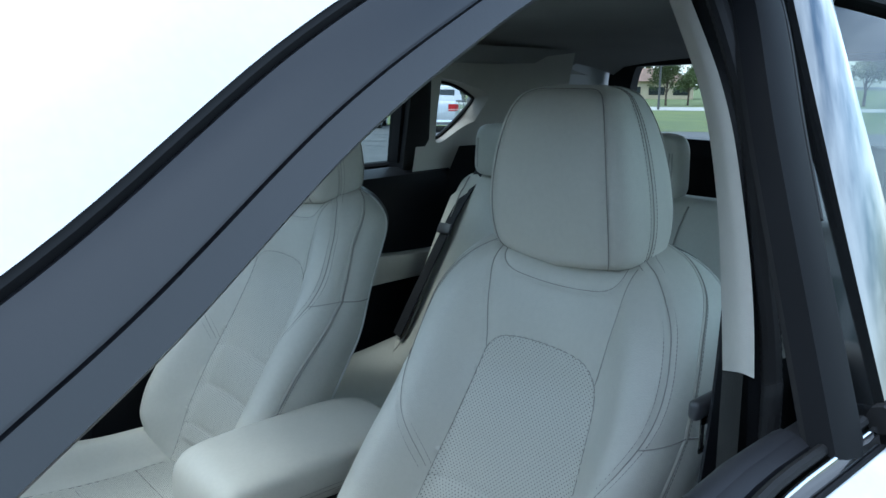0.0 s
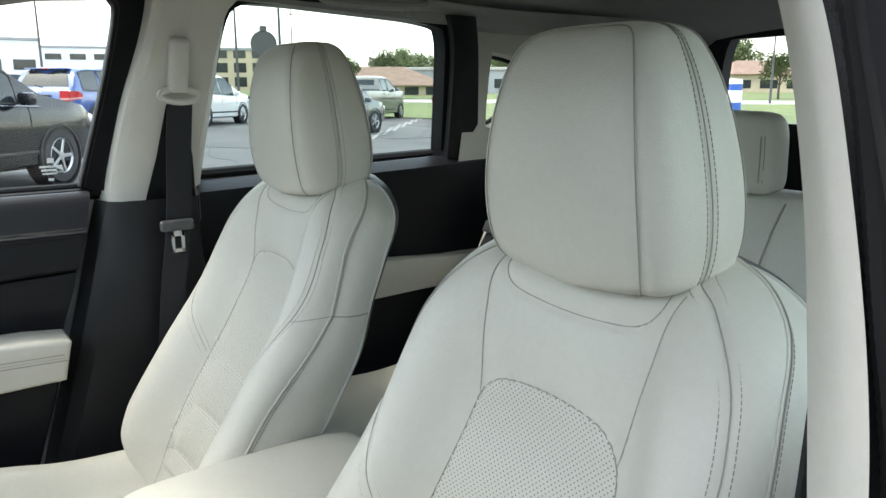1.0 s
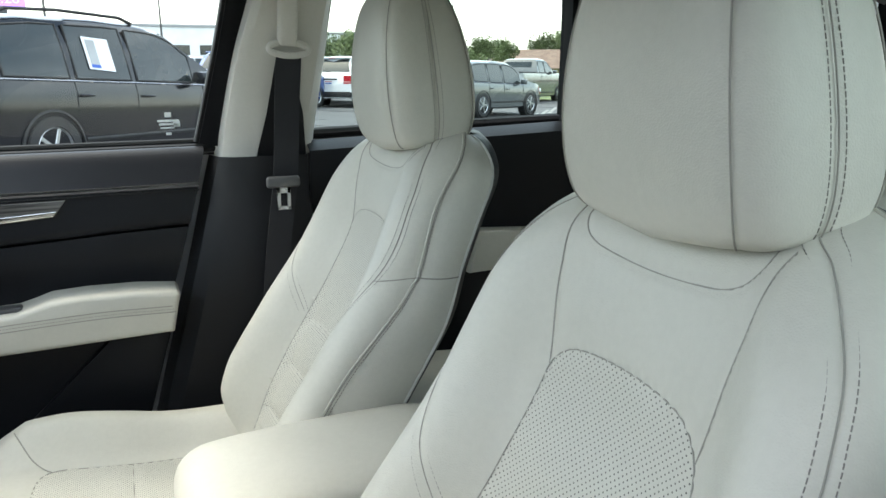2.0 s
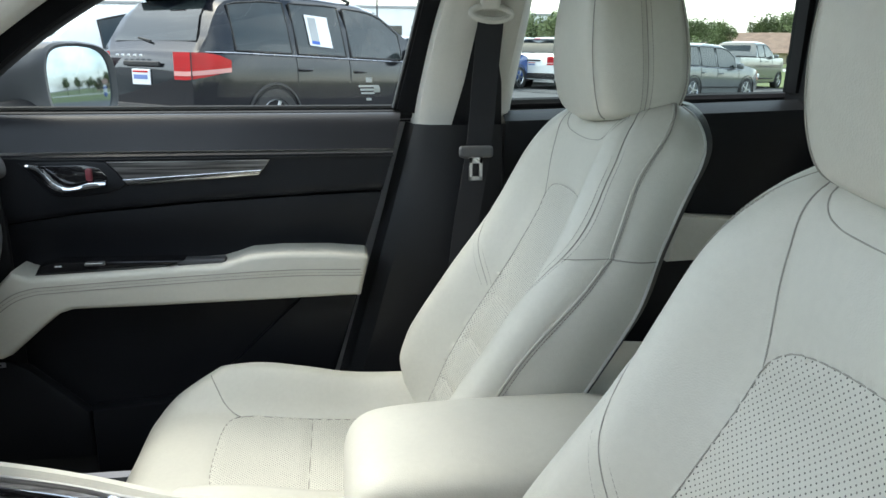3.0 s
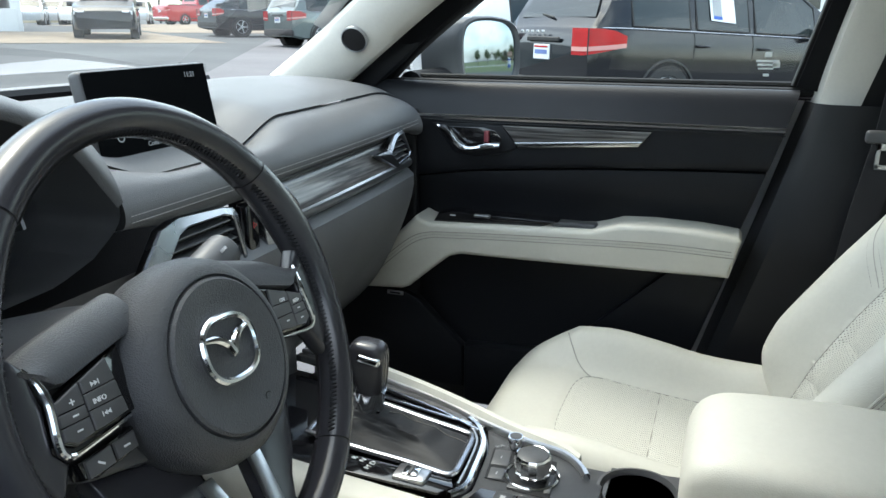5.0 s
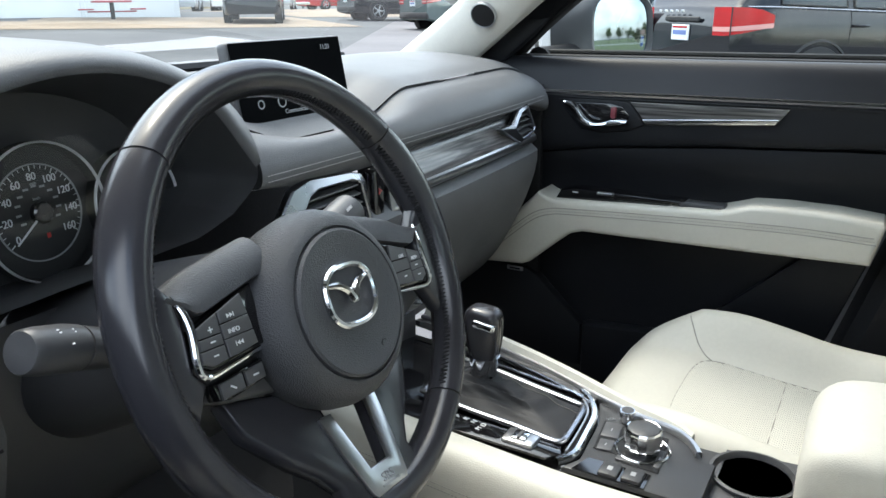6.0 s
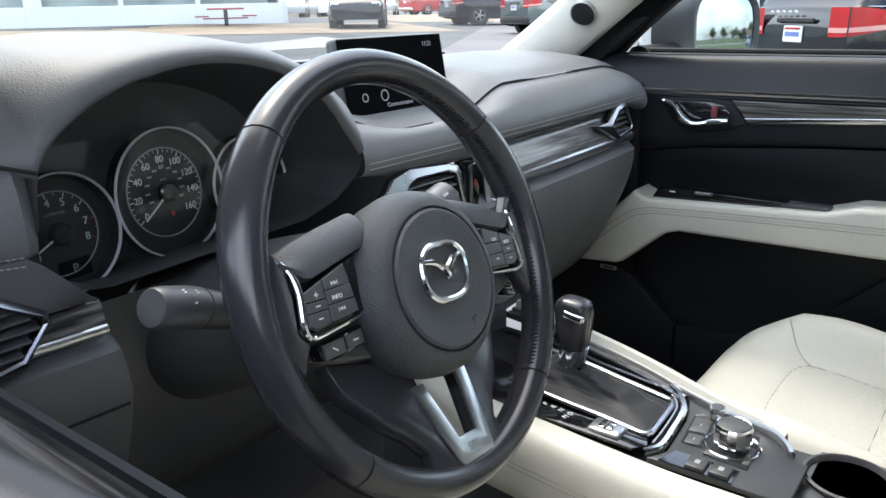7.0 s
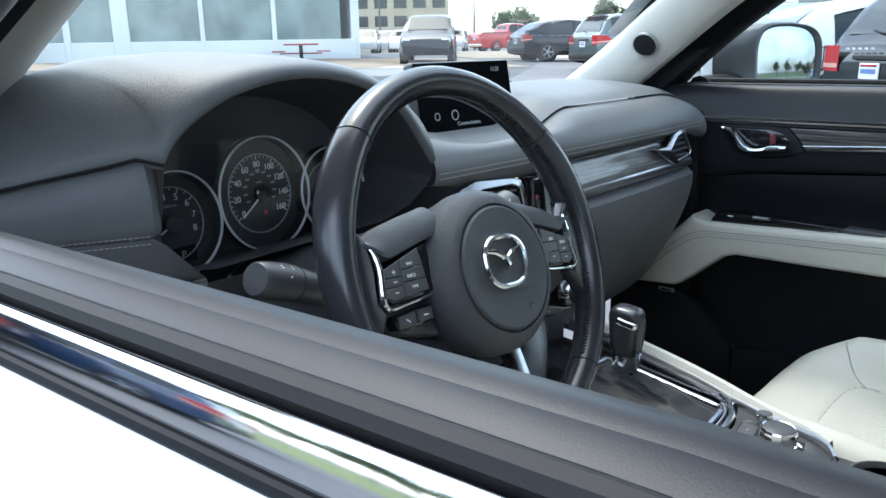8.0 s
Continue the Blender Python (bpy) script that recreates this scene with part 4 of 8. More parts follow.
def sheet_parts(P, N, flags, names, mats, parent, labels):
    """Splits one sheet of points into one mesh for each flag."""
    nr, nc = P.shape[:2]
    for k, name in enumerate(names):
        bm, made = bmesh.new(), {}

        def v(i, j):
            if (i, j) not in made:
                made[i, j] = bm.verts.new(P[i, j])
            return made[i, j]
        for i in range(nr - 1):
            for j in range(nc - 1):
                if flags[i, j] == k:
                    bm.faces.new((v(i, j), v(i, j + 1), v(i + 1, j + 1), v(i + 1, j)))
        part(name, bm, mats[k], parent, labels[k], sharp=0)


def snap(x, z, line, reach):
    """Pulls a point of the sheet onto a seam that runs close by."""
    d = np.hypot(line[:, 0] - x, line[:, 1] - z)
    k = int(np.argmin(d))
    return (line[k, 0], line[k, 1]) if d[k] < reach else (x, z)


def build_seat(head=1.0):
    dy = 0.0
    seat = thing("front_seat", "parchment leather bucket seat with punched centre panels on the floor", "car seat", group="front seats")
    nv, nu = len(BACK_LINE), 145
    tang = np.gradient(BACK_LINE, axis=0)
    tang /= np.linalg.norm(tang, axis=1)[:, None]
    nrm = np.stack([tang[:, 1], -tang[:, 0]], 1)

    def back_point(x, z, lift=0.0):
        yc = float(np.interp(z, BACK_LINE[:, 1], BACK_LINE[:, 0]))
        k = float(np.interp(z, BACK_LINE[:, 1], np.arange(nv)))
        ny_, nz_ = nrm[min(int(k + 0.5), nv - 1)]
        xb, xc, yk, yb = (lerp_table(t_, z) for t_ in (SEAT_EDGE, SEAT_CREST, SEAT_REACH, SEAT_SIDE))
        xi = min(0.096, xc * 0.62)
        a = min(abs(x), xb)
        if a <= xi:
            y = yc + 0.006 * (a / xi) ** 2
        elif a <= xc:
            t = (a - xi) / (xc - xi)
            y = yc + 0.006 + (yk - yc - 0.006) * (0.5 - 0.5 * math.cos(math.pi * t))
        else:
            t = (a - xc) / max(1e-6, xb - xc)
            y = yb + (yk - yb) * math.sqrt(max(0.0, 1 - t * t))
        side = min(1.0, max(0.0, (a - xc) / max(1e-6, xb - xc))) ** 2
        return (x + math.copysign(lift * side, x), y + ny_ * lift * (1 - side), z + nz_ * lift * (1 - side))

    insert = [(0, 0.994), (0.045, 0.992), (0.074, 0.986), (0.093, 0.970), (0.101, 0.945), (0.107, 0.90), (0.112, 0.86), (0.118, 0.80), (0.121, 0.74), (0.121, 0.68), (0.118, 0.62), (0.114, 0.56)]
    outline = [(-x, z) for x, z in insert[::-1]] + insert[1:]
    outline_list = [tuple(q) for q in spline(outline, 200)]
    neck = [(-0.100, 1.112), (-0.100, 1.098), (-0.088, 1.084), (-0.06, 1.076), (0, 1.072), (0.06, 1.076), (0.088, 1.084), (0.100, 1.098), (0.100, 1.112)]
    yoke = [(0.112, 1.112), (0.113, 1.085), (0.109, 1.05), (0.103, 1.01), (0.096, 0.966)]
    crest = [(0.112, 1.120), (0.140, 1.108), (0.166, 1.088), (0.188, 1.060), (0.201, 1.025), (0.206, 0.985), (0.203, 0.950), (0.192, 0.918), (0.174, 0.884), (0.150, 0.845), (0.124, 0.800)]
    bridge = [(0.199, 0.938), (0.212, 0.940), (0.2262, 0.943)]
    lines = [spline(l, 90) for l in [outline, neck] + both([yoke, crest, bridge])]
    lines += [np.array([(x, z) for x in np.linspace(-0.118, 0.118, 30)]) for z in (0.789, 0.709, 0.634)]
    seam3 = [[back_point(x, z) for x, z in l] for l in lines]
    half = []
    for u in np.linspace(0, 1, nu // 2 + 1):
        half.append((u / 0.72, 0.0) if u < 0.72 else (1.0, math.sin((u - 0.72) / 0.28 * math.pi / 2)))
    cols_ = [(-1, a, b) for a, b in half[:0:-1]] + [(1, a, b) for a, b in half]
    nu = len(cols_)
    P = np.zeros((nv, nu, 3))
    edge_line = spline(outline, 1400)
    for i in range(nv):
        z = BACK_LINE[i, 1]
        xc, xb = lerp_table(SEAT_CREST, z), lerp_table(SEAT_EDGE, z)
        for j, (sg_, a, b) in enumerate(cols_):
            x = sg_ * (xc * a + (xb - xc) * b)
            P[i, j] = back_point(*snap(x, z, edge_line, 0.0026))
    flat = P.reshape(-1, 3)
    sink = groove_depth(flat, seam3, 0.0042, 0.0024).reshape(nv, nu)
    # soft creases and dents of worn leather, with the padding swelling between the cross seams
    for i in range(nv):
        z = BACK_LINE[i, 1]
        swell = 0.0085 * abs(math.sin(math.pi * (z - 0.634) / 0.0775)) ** 0.7 if 0.60 < z < 0.789 else 0.0
        for j in range(nu):
            x = P[i, j, 0]
            d = 0.0012 * noise.noise(Vector((x * 9, P[i, j, 1] * 9, P[i, j, 2] * 8))) * max(0.0, 1 - sink[i, j] / 0.0020) - sink[i, j]
            if abs(x) < 0.116:
                d += swell * (1 - (x / 0.116) ** 4)
            P[i, j, 1] += nrm[i, 0] * d
            P[i, j, 2] += nrm[i, 1] * d
    flags = np.zeros((nv, nu), int)
    for i in range(nv - 1):
        for j in range(nu - 1):
            c = P[i:i + 2, j:j + 2].mean((0, 1))
            if inside(outline_list, c[0], float(np.interp(i + 0.5, np.arange(nv), BACK_LINE[:, 1]))):
                flags[i, j] = 1
    sheet_parts(P, None, flags, ["backrest", "backrest_insert"], [M_LEATHER, M_PERF_Z], seat, ["", "punched leather centre panel"])
    # side walls of the backrest, with light piping, and the black rear shell
    for sgn in (-1, 1):
        j = nu - 1 if sgn > 0 else 0
        rows = []
        for i in range(nv):
            a = P[i, j].copy()
            z = BACK_LINE[i, 1]
            yb = min(lerp_table(SEAT_PIPE, z), a[1] - 0.012)
            zb = a[2] - 0.008
            row = []
            for q in np.linspace(0, 1, 9):
                out = 0.010 * math.sin(q * math.pi) * sgn * min(1.0, (1.14 - z) / 0.06)
                row.append((a[0] + out - sgn * 0.008 * q, a[1] * (1 - q) + yb * q, a[2] * (1 - q) + zb * q))
            rows.append(row)
        side = part("side_panel", grid_mesh(rows), M_LEATHER, seat)
        part("welt", tube([r[0] for r in rows[::2]], 0.0017, 6), M_LEATHER, side, "leather welt along the edge")
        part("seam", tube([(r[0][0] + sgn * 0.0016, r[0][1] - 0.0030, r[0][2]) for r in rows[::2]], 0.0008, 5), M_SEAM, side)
        part("stitching", stitches([(r[1][0] * 0.5 + r[0][0] * 0.5 + sgn * 0.0012, r[1][1] * 0.5 + r[0][1] * 0.5, r[1][2] * 0.5 + r[0][2] * 0.5) for r in rows]), M_THREAD, side)
        part("piping", tube([r[-1] for r in rows[::3]], 0.0026, 6), M_PIPING, side, "light piping along the shell")
        k = int(np.argmin(abs(BACK_LINE[:, 1] - 0.943)))
        cross = [Vector(p) + Vector((sgn * 0.0006, 0, 0)) for p in rows[k]]
        part("seam", tube(cross, 0.0011, 5), M_SEAM, side)
        if sgn > 0:
            right = [r[-1] for r in rows]
        else:
            left = [r[-1] for r in rows]
    shell_rows = []
    for a, b in zip(left, right):
        a, b = Vector(a), Vector(b)
        shell_rows.append([a.lerp(b, q) + Vector((0, -0.045 * math.sin(q * math.pi) ** 0.45, 0)) for q in np.linspace(0, 1, 25)])
    tops = [P[-1, j2] for j2 in np.linspace(0, nu - 1, 25).astype(int)]
    shell_rows.append([Vector(t) for t in tops])
    part("rear_shell", grid_mesh(shell_rows), M_BLACK, seat, "black plastic rear shell")
    # seams, coloured as the shade in their grooves, and stitching on the backrest
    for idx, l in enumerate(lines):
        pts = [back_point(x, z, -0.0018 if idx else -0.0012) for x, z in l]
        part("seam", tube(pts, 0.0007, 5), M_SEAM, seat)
    for l in both([crest]):
        l = spline(l, 120)
        for off in (-0.0055, 0.0055):
            pts = []
            for i in range(len(l)):
                t = l[min(i + 1, len(l) - 1)] - l[max(i - 1, 0)]
                t = t / max(1e-9, np.linalg.norm(t))
                pts.append(back_point(l[i][0] - t[1] * off, l[i][1] + t[0] * off, -0.0004))
            part("stitching", stitches(pts), M_THREAD, seat)
    # cushion
    CW = [(0.0, 0.236), (0.12, 0.248), (0.30, 0.252), (0.40, 0.240), (0.46, 0.215), (0.50, 0.18)]
    ny, nx = 90, 91
    prof = spline([(-0.04, 0.555), (0.02, 0.562), (0.12, 0.560), (0.22, 0.566), (0.32, 0.577), (0.40, 0.580), (0.45, 0.570), (0.485, 0.535), (0.497, 0.48), (0.49, 0.40), (0.475, 0.34)], ny)

    def cush_point(x, y, lift=0.0, i=None):
        if i is None:
            k = float(np.interp(y, prof[:66, 0], np.arange(66)))
            i = int(k)
            yy, z = prof[i] * (1 - k + i) + prof[min(i + 1, 65)] * (k - i)
        else:
            yy, z = prof[i]
        f = i / (ny - 1)
        w = lerp_table(CW, yy) if i < 70 else lerp_table(CW, prof[70, 0]) * (1 - 0.12 * (i - 70) / 20)
        t = min(abs(x) / w, 1.0)
        fade = 1.0 if yy < 0.36 else max(0.0, 1 - (yy - 0.36) / 0.11)
        if i > 72:
            fade = 0
        b = 0.062 * (0.72 + 0.28 * math.exp(-((yy - 0.27) / 0.12) ** 2)) * fade
        bol = b * (0.5 - 0.5 * math.cos(math.pi * min(max((t - 0.50) / 0.30, 0), 1)))
        h = bol + lift
        if t > 0.84:
            h -= 0.06 * (1 - math.sqrt(max(0.0, 1 - ((t - 0.84) / 0.16) ** 2)))
        return (x, yy, z + h) if i < 66 else (x, yy + (i - 66) / (ny - 66) * h * 0.6, z + h * (1 - (i - 66) / (ny - 66)))

    cin = [(0, 0.345), (0.07, 0.343), (0.108, 0.334), (0.122, 0.315), (0.125, 0.28), (0.120, 0.15), (0.112, 0.0), (0.108, -0.03)]
    cout = [(-x, y) for x, y in cin[::-1]] + cin[1:]
    cside = [(0.122, 0.320), (0.150, 0.352), (0.178, 0.371), (0.198, 0.378)]
    clines = [spline(l, 60) for l in [cout] + both([cside])]
    clines += [np.array([(x, y) for x in np.linspace(-0.118, 0.118, 30)]) for y in (0.195, 0.075)]
    cseam3 = [[cush_point(x, y) for x, y in l] for l in clines]
    cedge = spline(cout, 900)
    cout = [tuple(q) for q in spline(cout, 200)]
    Q = np.zeros((ny, nx, 3))
    for i in range(ny):
        yy = prof[i, 0]
        w = lerp_table(CW, yy) if i < 70 else lerp_table(CW, prof[70, 0]) * (1 - 0.12 * (i - 70) / 20)
        for j, u in enumerate(np.sin(np.linspace(-1, 1, nx) * math.pi / 2 * 0.80) / math.sin(math.pi / 2 * 0.80)):
            sx, sy = snap(u * w, yy, cedge, 0.0042) if i < 64 else (u * w, yy)
            Q[i, j] = cush_point(sx, sy, i=i) if sy == yy else cush_point(sx, sy)
    csink = groove_depth(Q.reshape(-1, 3), cseam3).reshape(ny, nx)
    Q[:, :, 2] -= csink
    for i in range(ny):
        for j in range(nx):
            Q[i, j, 2] += 0.0025 * noise.noise(Vector((Q[i, j, 0] * 12, Q[i, j, 1] * 12, 3.0))) * max(0.0, 1 - csink[i, j] / 0.0020)
    cf = np.zeros((ny, nx), int)
    for i in range(ny - 1):
        for j in range(nx - 1):
            c = Q[i:i + 2, j:j + 2].mean((0, 1))
            if i < 66 and inside(cout, c[0], c[1]):
                cf[i, j] = 1
    sheet_parts(Q, None, cf, ["cushion", "cushion_insert"], [M_LEATHER, M_PERF_Y], seat, ["", "punched leather centre panel"])
    for sgn in (-1, 1):
        j = nx - 1 if sgn > 0 else 0
        rows = [[(Q[i, j, 0] + sgn * 0.008 * math.sin(q * 3.1), Q[i, j, 1], Q[i, j, 2] * (1 - q) + 0.34 * q) for q in np.linspace(0, 1, 5)] for i in range(0, 84)]
        part("cushion_side", grid_mesh(rows), M_LEATHER, seat)
        part("valance", rbox(0.03, 0.46, 0.10, 0.01, m=Matrix.Translation((sgn * 0.225, 0.21, 0.36))), M_HARD, seat, "black plastic side valance")
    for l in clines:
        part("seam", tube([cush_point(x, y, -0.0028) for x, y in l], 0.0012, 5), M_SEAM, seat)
    edge = [(Q[i, nx - 3, 0], Q[i, nx - 3, 1], Q[i, nx - 3, 2] + 0.0008) for i in range(4, 62)]
    part("stitching", stitches(edge), M_THREAD, seat)
    part("stitching", stitches([(-x, y, z) for x, y, z in edge]), M_THREAD, seat)
    part("seat_rail", rbox(0.05, 0.5, 0.05, 0.006, m=Matrix.Translation((-0.17, 0.2, 0.335))), M_HARD, seat)
    part("seat_rail", rbox(0.05, 0.5, 0.05, 0.006, m=Matrix.Translation((0.17, 0.2, 0.335))), M_HARD, seat)
    # head restraint
    HZ = [(1.104, 0.085, -0.250, -0.315), (1.107, 0.104, -0.232, -0.335), (1.118, 0.114, -0.220, -0.350), (1.145, 0.119, -0.211, -0.360), (1.18, 0.119, -0.206, -0.362), (1.22, 0.115, -0.205, -0.358),
          (1.26, 0.108, -0.208, -0.350), (1.295, 0.099, -0.214, -0.340), (1.32, 0.089, -0.222, -0.330), (1.336, 0.078, -0.233, -0.322), (1.345, 0.060, -0.250, -0.310), (1.349, 0.030, -0.272, -0.298)]
    HZ = [(1.108 + (z - 1.104) * head, w, f_ + dy, b_ + dy + 0.16 * (1 - head)) for z, w, f_, b_ in HZ]
    dens = spline(HZ, 60)

    def head_point(k, a, lift=0.0):
        k0 = min(int(k), 58)
        z, w, f, bk = dens[k0] * (1 - k + k0) + dens[k0 + 1] * (k - k0)
        c, s = math.cos(a), math.sin(a)
        e = 0.42
        x = (w + lift) * math.copysign(abs(s) ** e, s)
        y = (f + bk) / 2 + ((f - bk) / 2 + lift) * math.copysign(abs(c) ** e, c)
        tilt = 0.012 * max(0.0, 1 - abs(x) / 0.11) if z < 1.15 else 0.0
        return (x, y, z - tilt * max(0.0, (1.15 - z) / 0.04) * (0.9 if c > 0 else 0.2))

    side_a = math.pi / 2
    ring = sorted(set(np.round(np.linspace(-math.pi, math.pi, 73), 5)) | {round(q * (side_a + d), 5) for q in (-1, 1) for d in (-0.03, -0.010, -0.0035, -0.0008, 0.0008, 0.0035, 0.010, 0.03)})
    na = len(ring) - 1
    H = np.array([[head_point(k, a) for a in ring] for k in range(60)])
    ka = [0.66, side_a, 2.12]
    hs = [[head_point(k, s * a) for k in range(4, 57)] for s in (-1, 1) for a in ka[1:]]
    front = [(k, 0.66) for k in range(4, 43)] + [(42 + 9.5 * math.sin(q), 0.66 * max(0.0, math.cos(q)) ** 0.45) for q in np.linspace(0.05, math.pi / 2, 40)]
    hs.append([head_point(k, a) for k, a in front] + [head_point(k, -a) for k, a in front[::-1]])
    sk = groove_depth(H.reshape(-1, 3), hs, 0.0045, 0.0022).reshape(60, na + 1)
    cen = np.array([0, -0.277 + dy, 1.23])
    H += (cen - H) / np.linalg.norm(cen - H, axis=2)[..., None] * sk[..., None]
    H[:, -1] = H[:, 0]
    head = part("head_restraint", grid_mesh([list(r[:-1]) for r in H], close_u=True, cap=True), M_LEATHER, seat, "padded leather head restraint", sharp=0)
    for l in hs:
        part("seam", tube(l, 0.0007, 5), M_SEAM, head)
    for s in (-1, 1):
        for a in (side_a - 0.0035, side_a + 0.0035, 2.18):
            part("stitching", stitches([head_point(k, s * a, -0.0001) for k in range(3, 57)]), M_THREAD, head)
        part("post", tube([(s * 0.065, -0.283 + dy, 1.06), (s * 0.065, -0.283 + dy, 1.125)], 0.0055, 12), M_CHROME, head, "chrome post")
    return seat


seat_p = build_seat()
seat_p.location = (0.368, 0.0, 0.0)
tagged(seat_p, "parchment leather front passenger seat with punched centre panels")
seat_d = build_seat(0.92)
seat_d.location = (-0.365, 0.028, 0.008)
tagged(seat_d, "parchment leather driver's seat with punched panels behind the steering wheel")

# ---------------------------------------------------------------- dashboard
dash = thing("dashboard", "black dashboard with stitched pads and striped trim under the windscreen", "dashboard")


def dash_y(x):
    """How far the face of the dashboard stands: it bows towards the doors."""
    return 0.705 + 0.030 * (abs(x) / 0.7) ** 2


DASH_TOP = [(0.60, 1.060), (0.40, 1.088), (0.22, 1.095), (0.10, 1.083), (0.055, 1.068)]
def pad_rows(x0, x1, n, line, dip=0.0):
    out = []
    for x in np.linspace(x0, x1, n):
        drop = 0.03 * max(0.0, (abs(x) - 0.55) / 0.17) ** 2
        far = min(1.0, max(0.0, (abs(x + 0.012) - 0.06) / 0.15))
        sink = dip * (1 - far * far * (3 - 2 * far))
        out.append([(x, dash_y(x) + dy, z - drop - sink * max(0.0, 1 - max(0.0, dy - 0.13) / 0.03) * min(1.0, max(0.0, dy) / 0.05)) for dy, z in spline(line, 40)])
    return out


def smooth(u):
    u = min(1.0, max(0.0, u))
    return u * u * (3 - 2 * u)


UPPER = [(0.056, 1.064), (0.030, 1.056), (0.008, 1.040), (-0.004, 1.018), (-0.004, 1.000), (0.004, 0.992), (0.02, 0.990)]
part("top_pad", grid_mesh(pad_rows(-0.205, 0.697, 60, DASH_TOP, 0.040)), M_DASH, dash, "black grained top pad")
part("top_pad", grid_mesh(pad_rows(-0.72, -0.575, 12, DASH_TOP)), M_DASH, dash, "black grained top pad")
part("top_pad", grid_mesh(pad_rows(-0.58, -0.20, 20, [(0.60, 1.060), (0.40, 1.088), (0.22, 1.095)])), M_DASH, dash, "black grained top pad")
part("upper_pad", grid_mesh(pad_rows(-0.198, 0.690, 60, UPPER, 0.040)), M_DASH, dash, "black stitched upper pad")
SEAM_Z = [(-0.75, 1.050), (-0.70, 1.058), (-0.66, 1.064), (-0.62, 1.071), (-0.586, 1.079)]


def left_y(x):
    return float(np.interp(x, [-0.75, -0.66, -0.60, -0.575], [0.738, 0.712, 0.684, 0.678]))


rows = []
for x in np.linspace(-0.745, -0.586, 16):
    zt = lerp_table(SEAM_Z, x)
    e_ = max(0.0, (x + 0.60) / 0.014) ** 2 * 0.010
    rows.append([(x, left_y(x) + dy + e_, z) for dy, z in spline([(0.030, zt - 0.002), (0.010, zt - 0.003), (0.002, zt - 0.012), (-0.003, 1.035), (-0.002, 1.008), (0.002, 1.0035)], 14)])
part("upper_pad", grid_mesh(rows), M_DASH, dash, "black stitched upper pad")
rows = []
for x in np.linspace(-0.745, -0.552, 18):
    zt = 1.003 if x < -0.594 else 1.003 - (x + 0.594) / 0.042 * 0.046
    rows.append([(x, left_y(min(x, -0.58)) + dy, z) for dy, z in ((0.003, zt), (-0.001, zt - 0.004 * 0.3), (0.006, zt * 0.4 + 0.952 * 0.6), (0.014, 0.952), (0.03, 0.950))])
part("upper_pad", grid_mesh(rows), M_DASH, dash, "black padded lip over the vent")
part("seam", tube([(x, dash_y(x) + 0.0555, 1.0655 - 0.03 * max(0.0, (x - 0.55) / 0.17) ** 2 - 0.040 * (1 - smooth((x - 0.048) / 0.15))) for x in np.linspace(0.12, 0.685, 50)], 0.0009, 5), M_RUBBER, dash)
for off in (0.0, -0.007):
    part("stitching", stitches([(x, dash_y(x) - 0.0055, 1.0065 + off) for x in np.linspace(-0.19, 0.66, 200)]), M_STITCHW, dash)
    part("stitching", stitches([(x, left_y(x) - 0.0015, 1.0055 + off) for x in np.linspace(-0.735, -0.60, 40)]), M_STITCHW, dash)
for x0, x1, prof_s, prof_e in ((0.09, 0.60, [(0.014, 0.982), (0.010, 0.978), (0.004, 0.962), (-0.004, 0.945), (-0.006, 0.938)], [(-0.006, 0.9375), (-0.010, 0.934), (-0.010, 0.926), (-0.004, 0.920), (0.006, 0.919)]),
                               (-0.73, -0.541, [(-0.020, 0.951), (-0.026, 0.948), (-0.028, 0.938), (-0.031, 0.929)], [(-0.031, 0.9285), (-0.034, 0.926), (-0.033, 0.920), (-0.026, 0.917)])):
    rows, ch = [], []
    for x in np.linspace(x0, x1, 40):
        rows.append([(x, dash_y(x) + dy, z) for dy, z in spline(prof_s, 10)])
        ch.append([(x, dash_y(x) + dy, z) for dy, z in spline(prof_e, 8)])
    st_ = part("trim_strip", grid_mesh(rows), M_WOOD, dash, "dark striped wood-look strip")
    part("strip_edge", grid_mesh(ch), M_SATIN, st_, "satin silver edge")
rows = [[(x, dash_y(x) + dy, z) for dy, z in ((0.018, 0.994), (0.010, 0.986), (0.016, 0.981))] for x in np.linspace(0.02, 0.62, 30)]
part("pad_lip", grid_mesh(rows), M_HARD, dash, "dark lip over the strip")
rows = []
for x in np.linspace(-0.72, 0.72, 73):
    rows.append([(x, dash_y(x) + dy, z) for dy, z in spline([(0.03, 0.919), (0.0, 0.915), (-0.012, 0.900), (-0.008, 0.86), (0.012, 0.80), (0.045, 0.73), (0.09, 0.66), (0.16, 0.60), (0.30, 0.56)], 24)])
keep = [[(p[0], p[1] + 0.06 * max(0.0, (p[0] - 0.60) / 0.07) ** 2, p[2]) for p in r] for r in rows if -0.10 < r[0][0] < 0.70]
part("glove_box", grid_mesh(keep), M_DASH, dash, "black padded lower dashboard")
rows2 = [r for r in rows if r[0][0] <= -0.538]
knee = [[(p[0], p[1] - 0.022, p[2]) for p in r] for r in rows2]
for k_, (dx, dyy) in enumerate(((0.006, 0.003), (0.010, 0.012), (0.011, 0.03), (0.011, 0.09))):
    knee.append([(rows2[-1][0][0] + dx + 0.010 * min(1.0, max(0.0, (0.915 - p[2]) / 0.06)), p[1] - 0.022 + dyy, p[2]) for p in rows2[-1]])
kp = part("knee_panel", grid_mesh(knee), M_DASH, dash, "black lower panel beside the column")
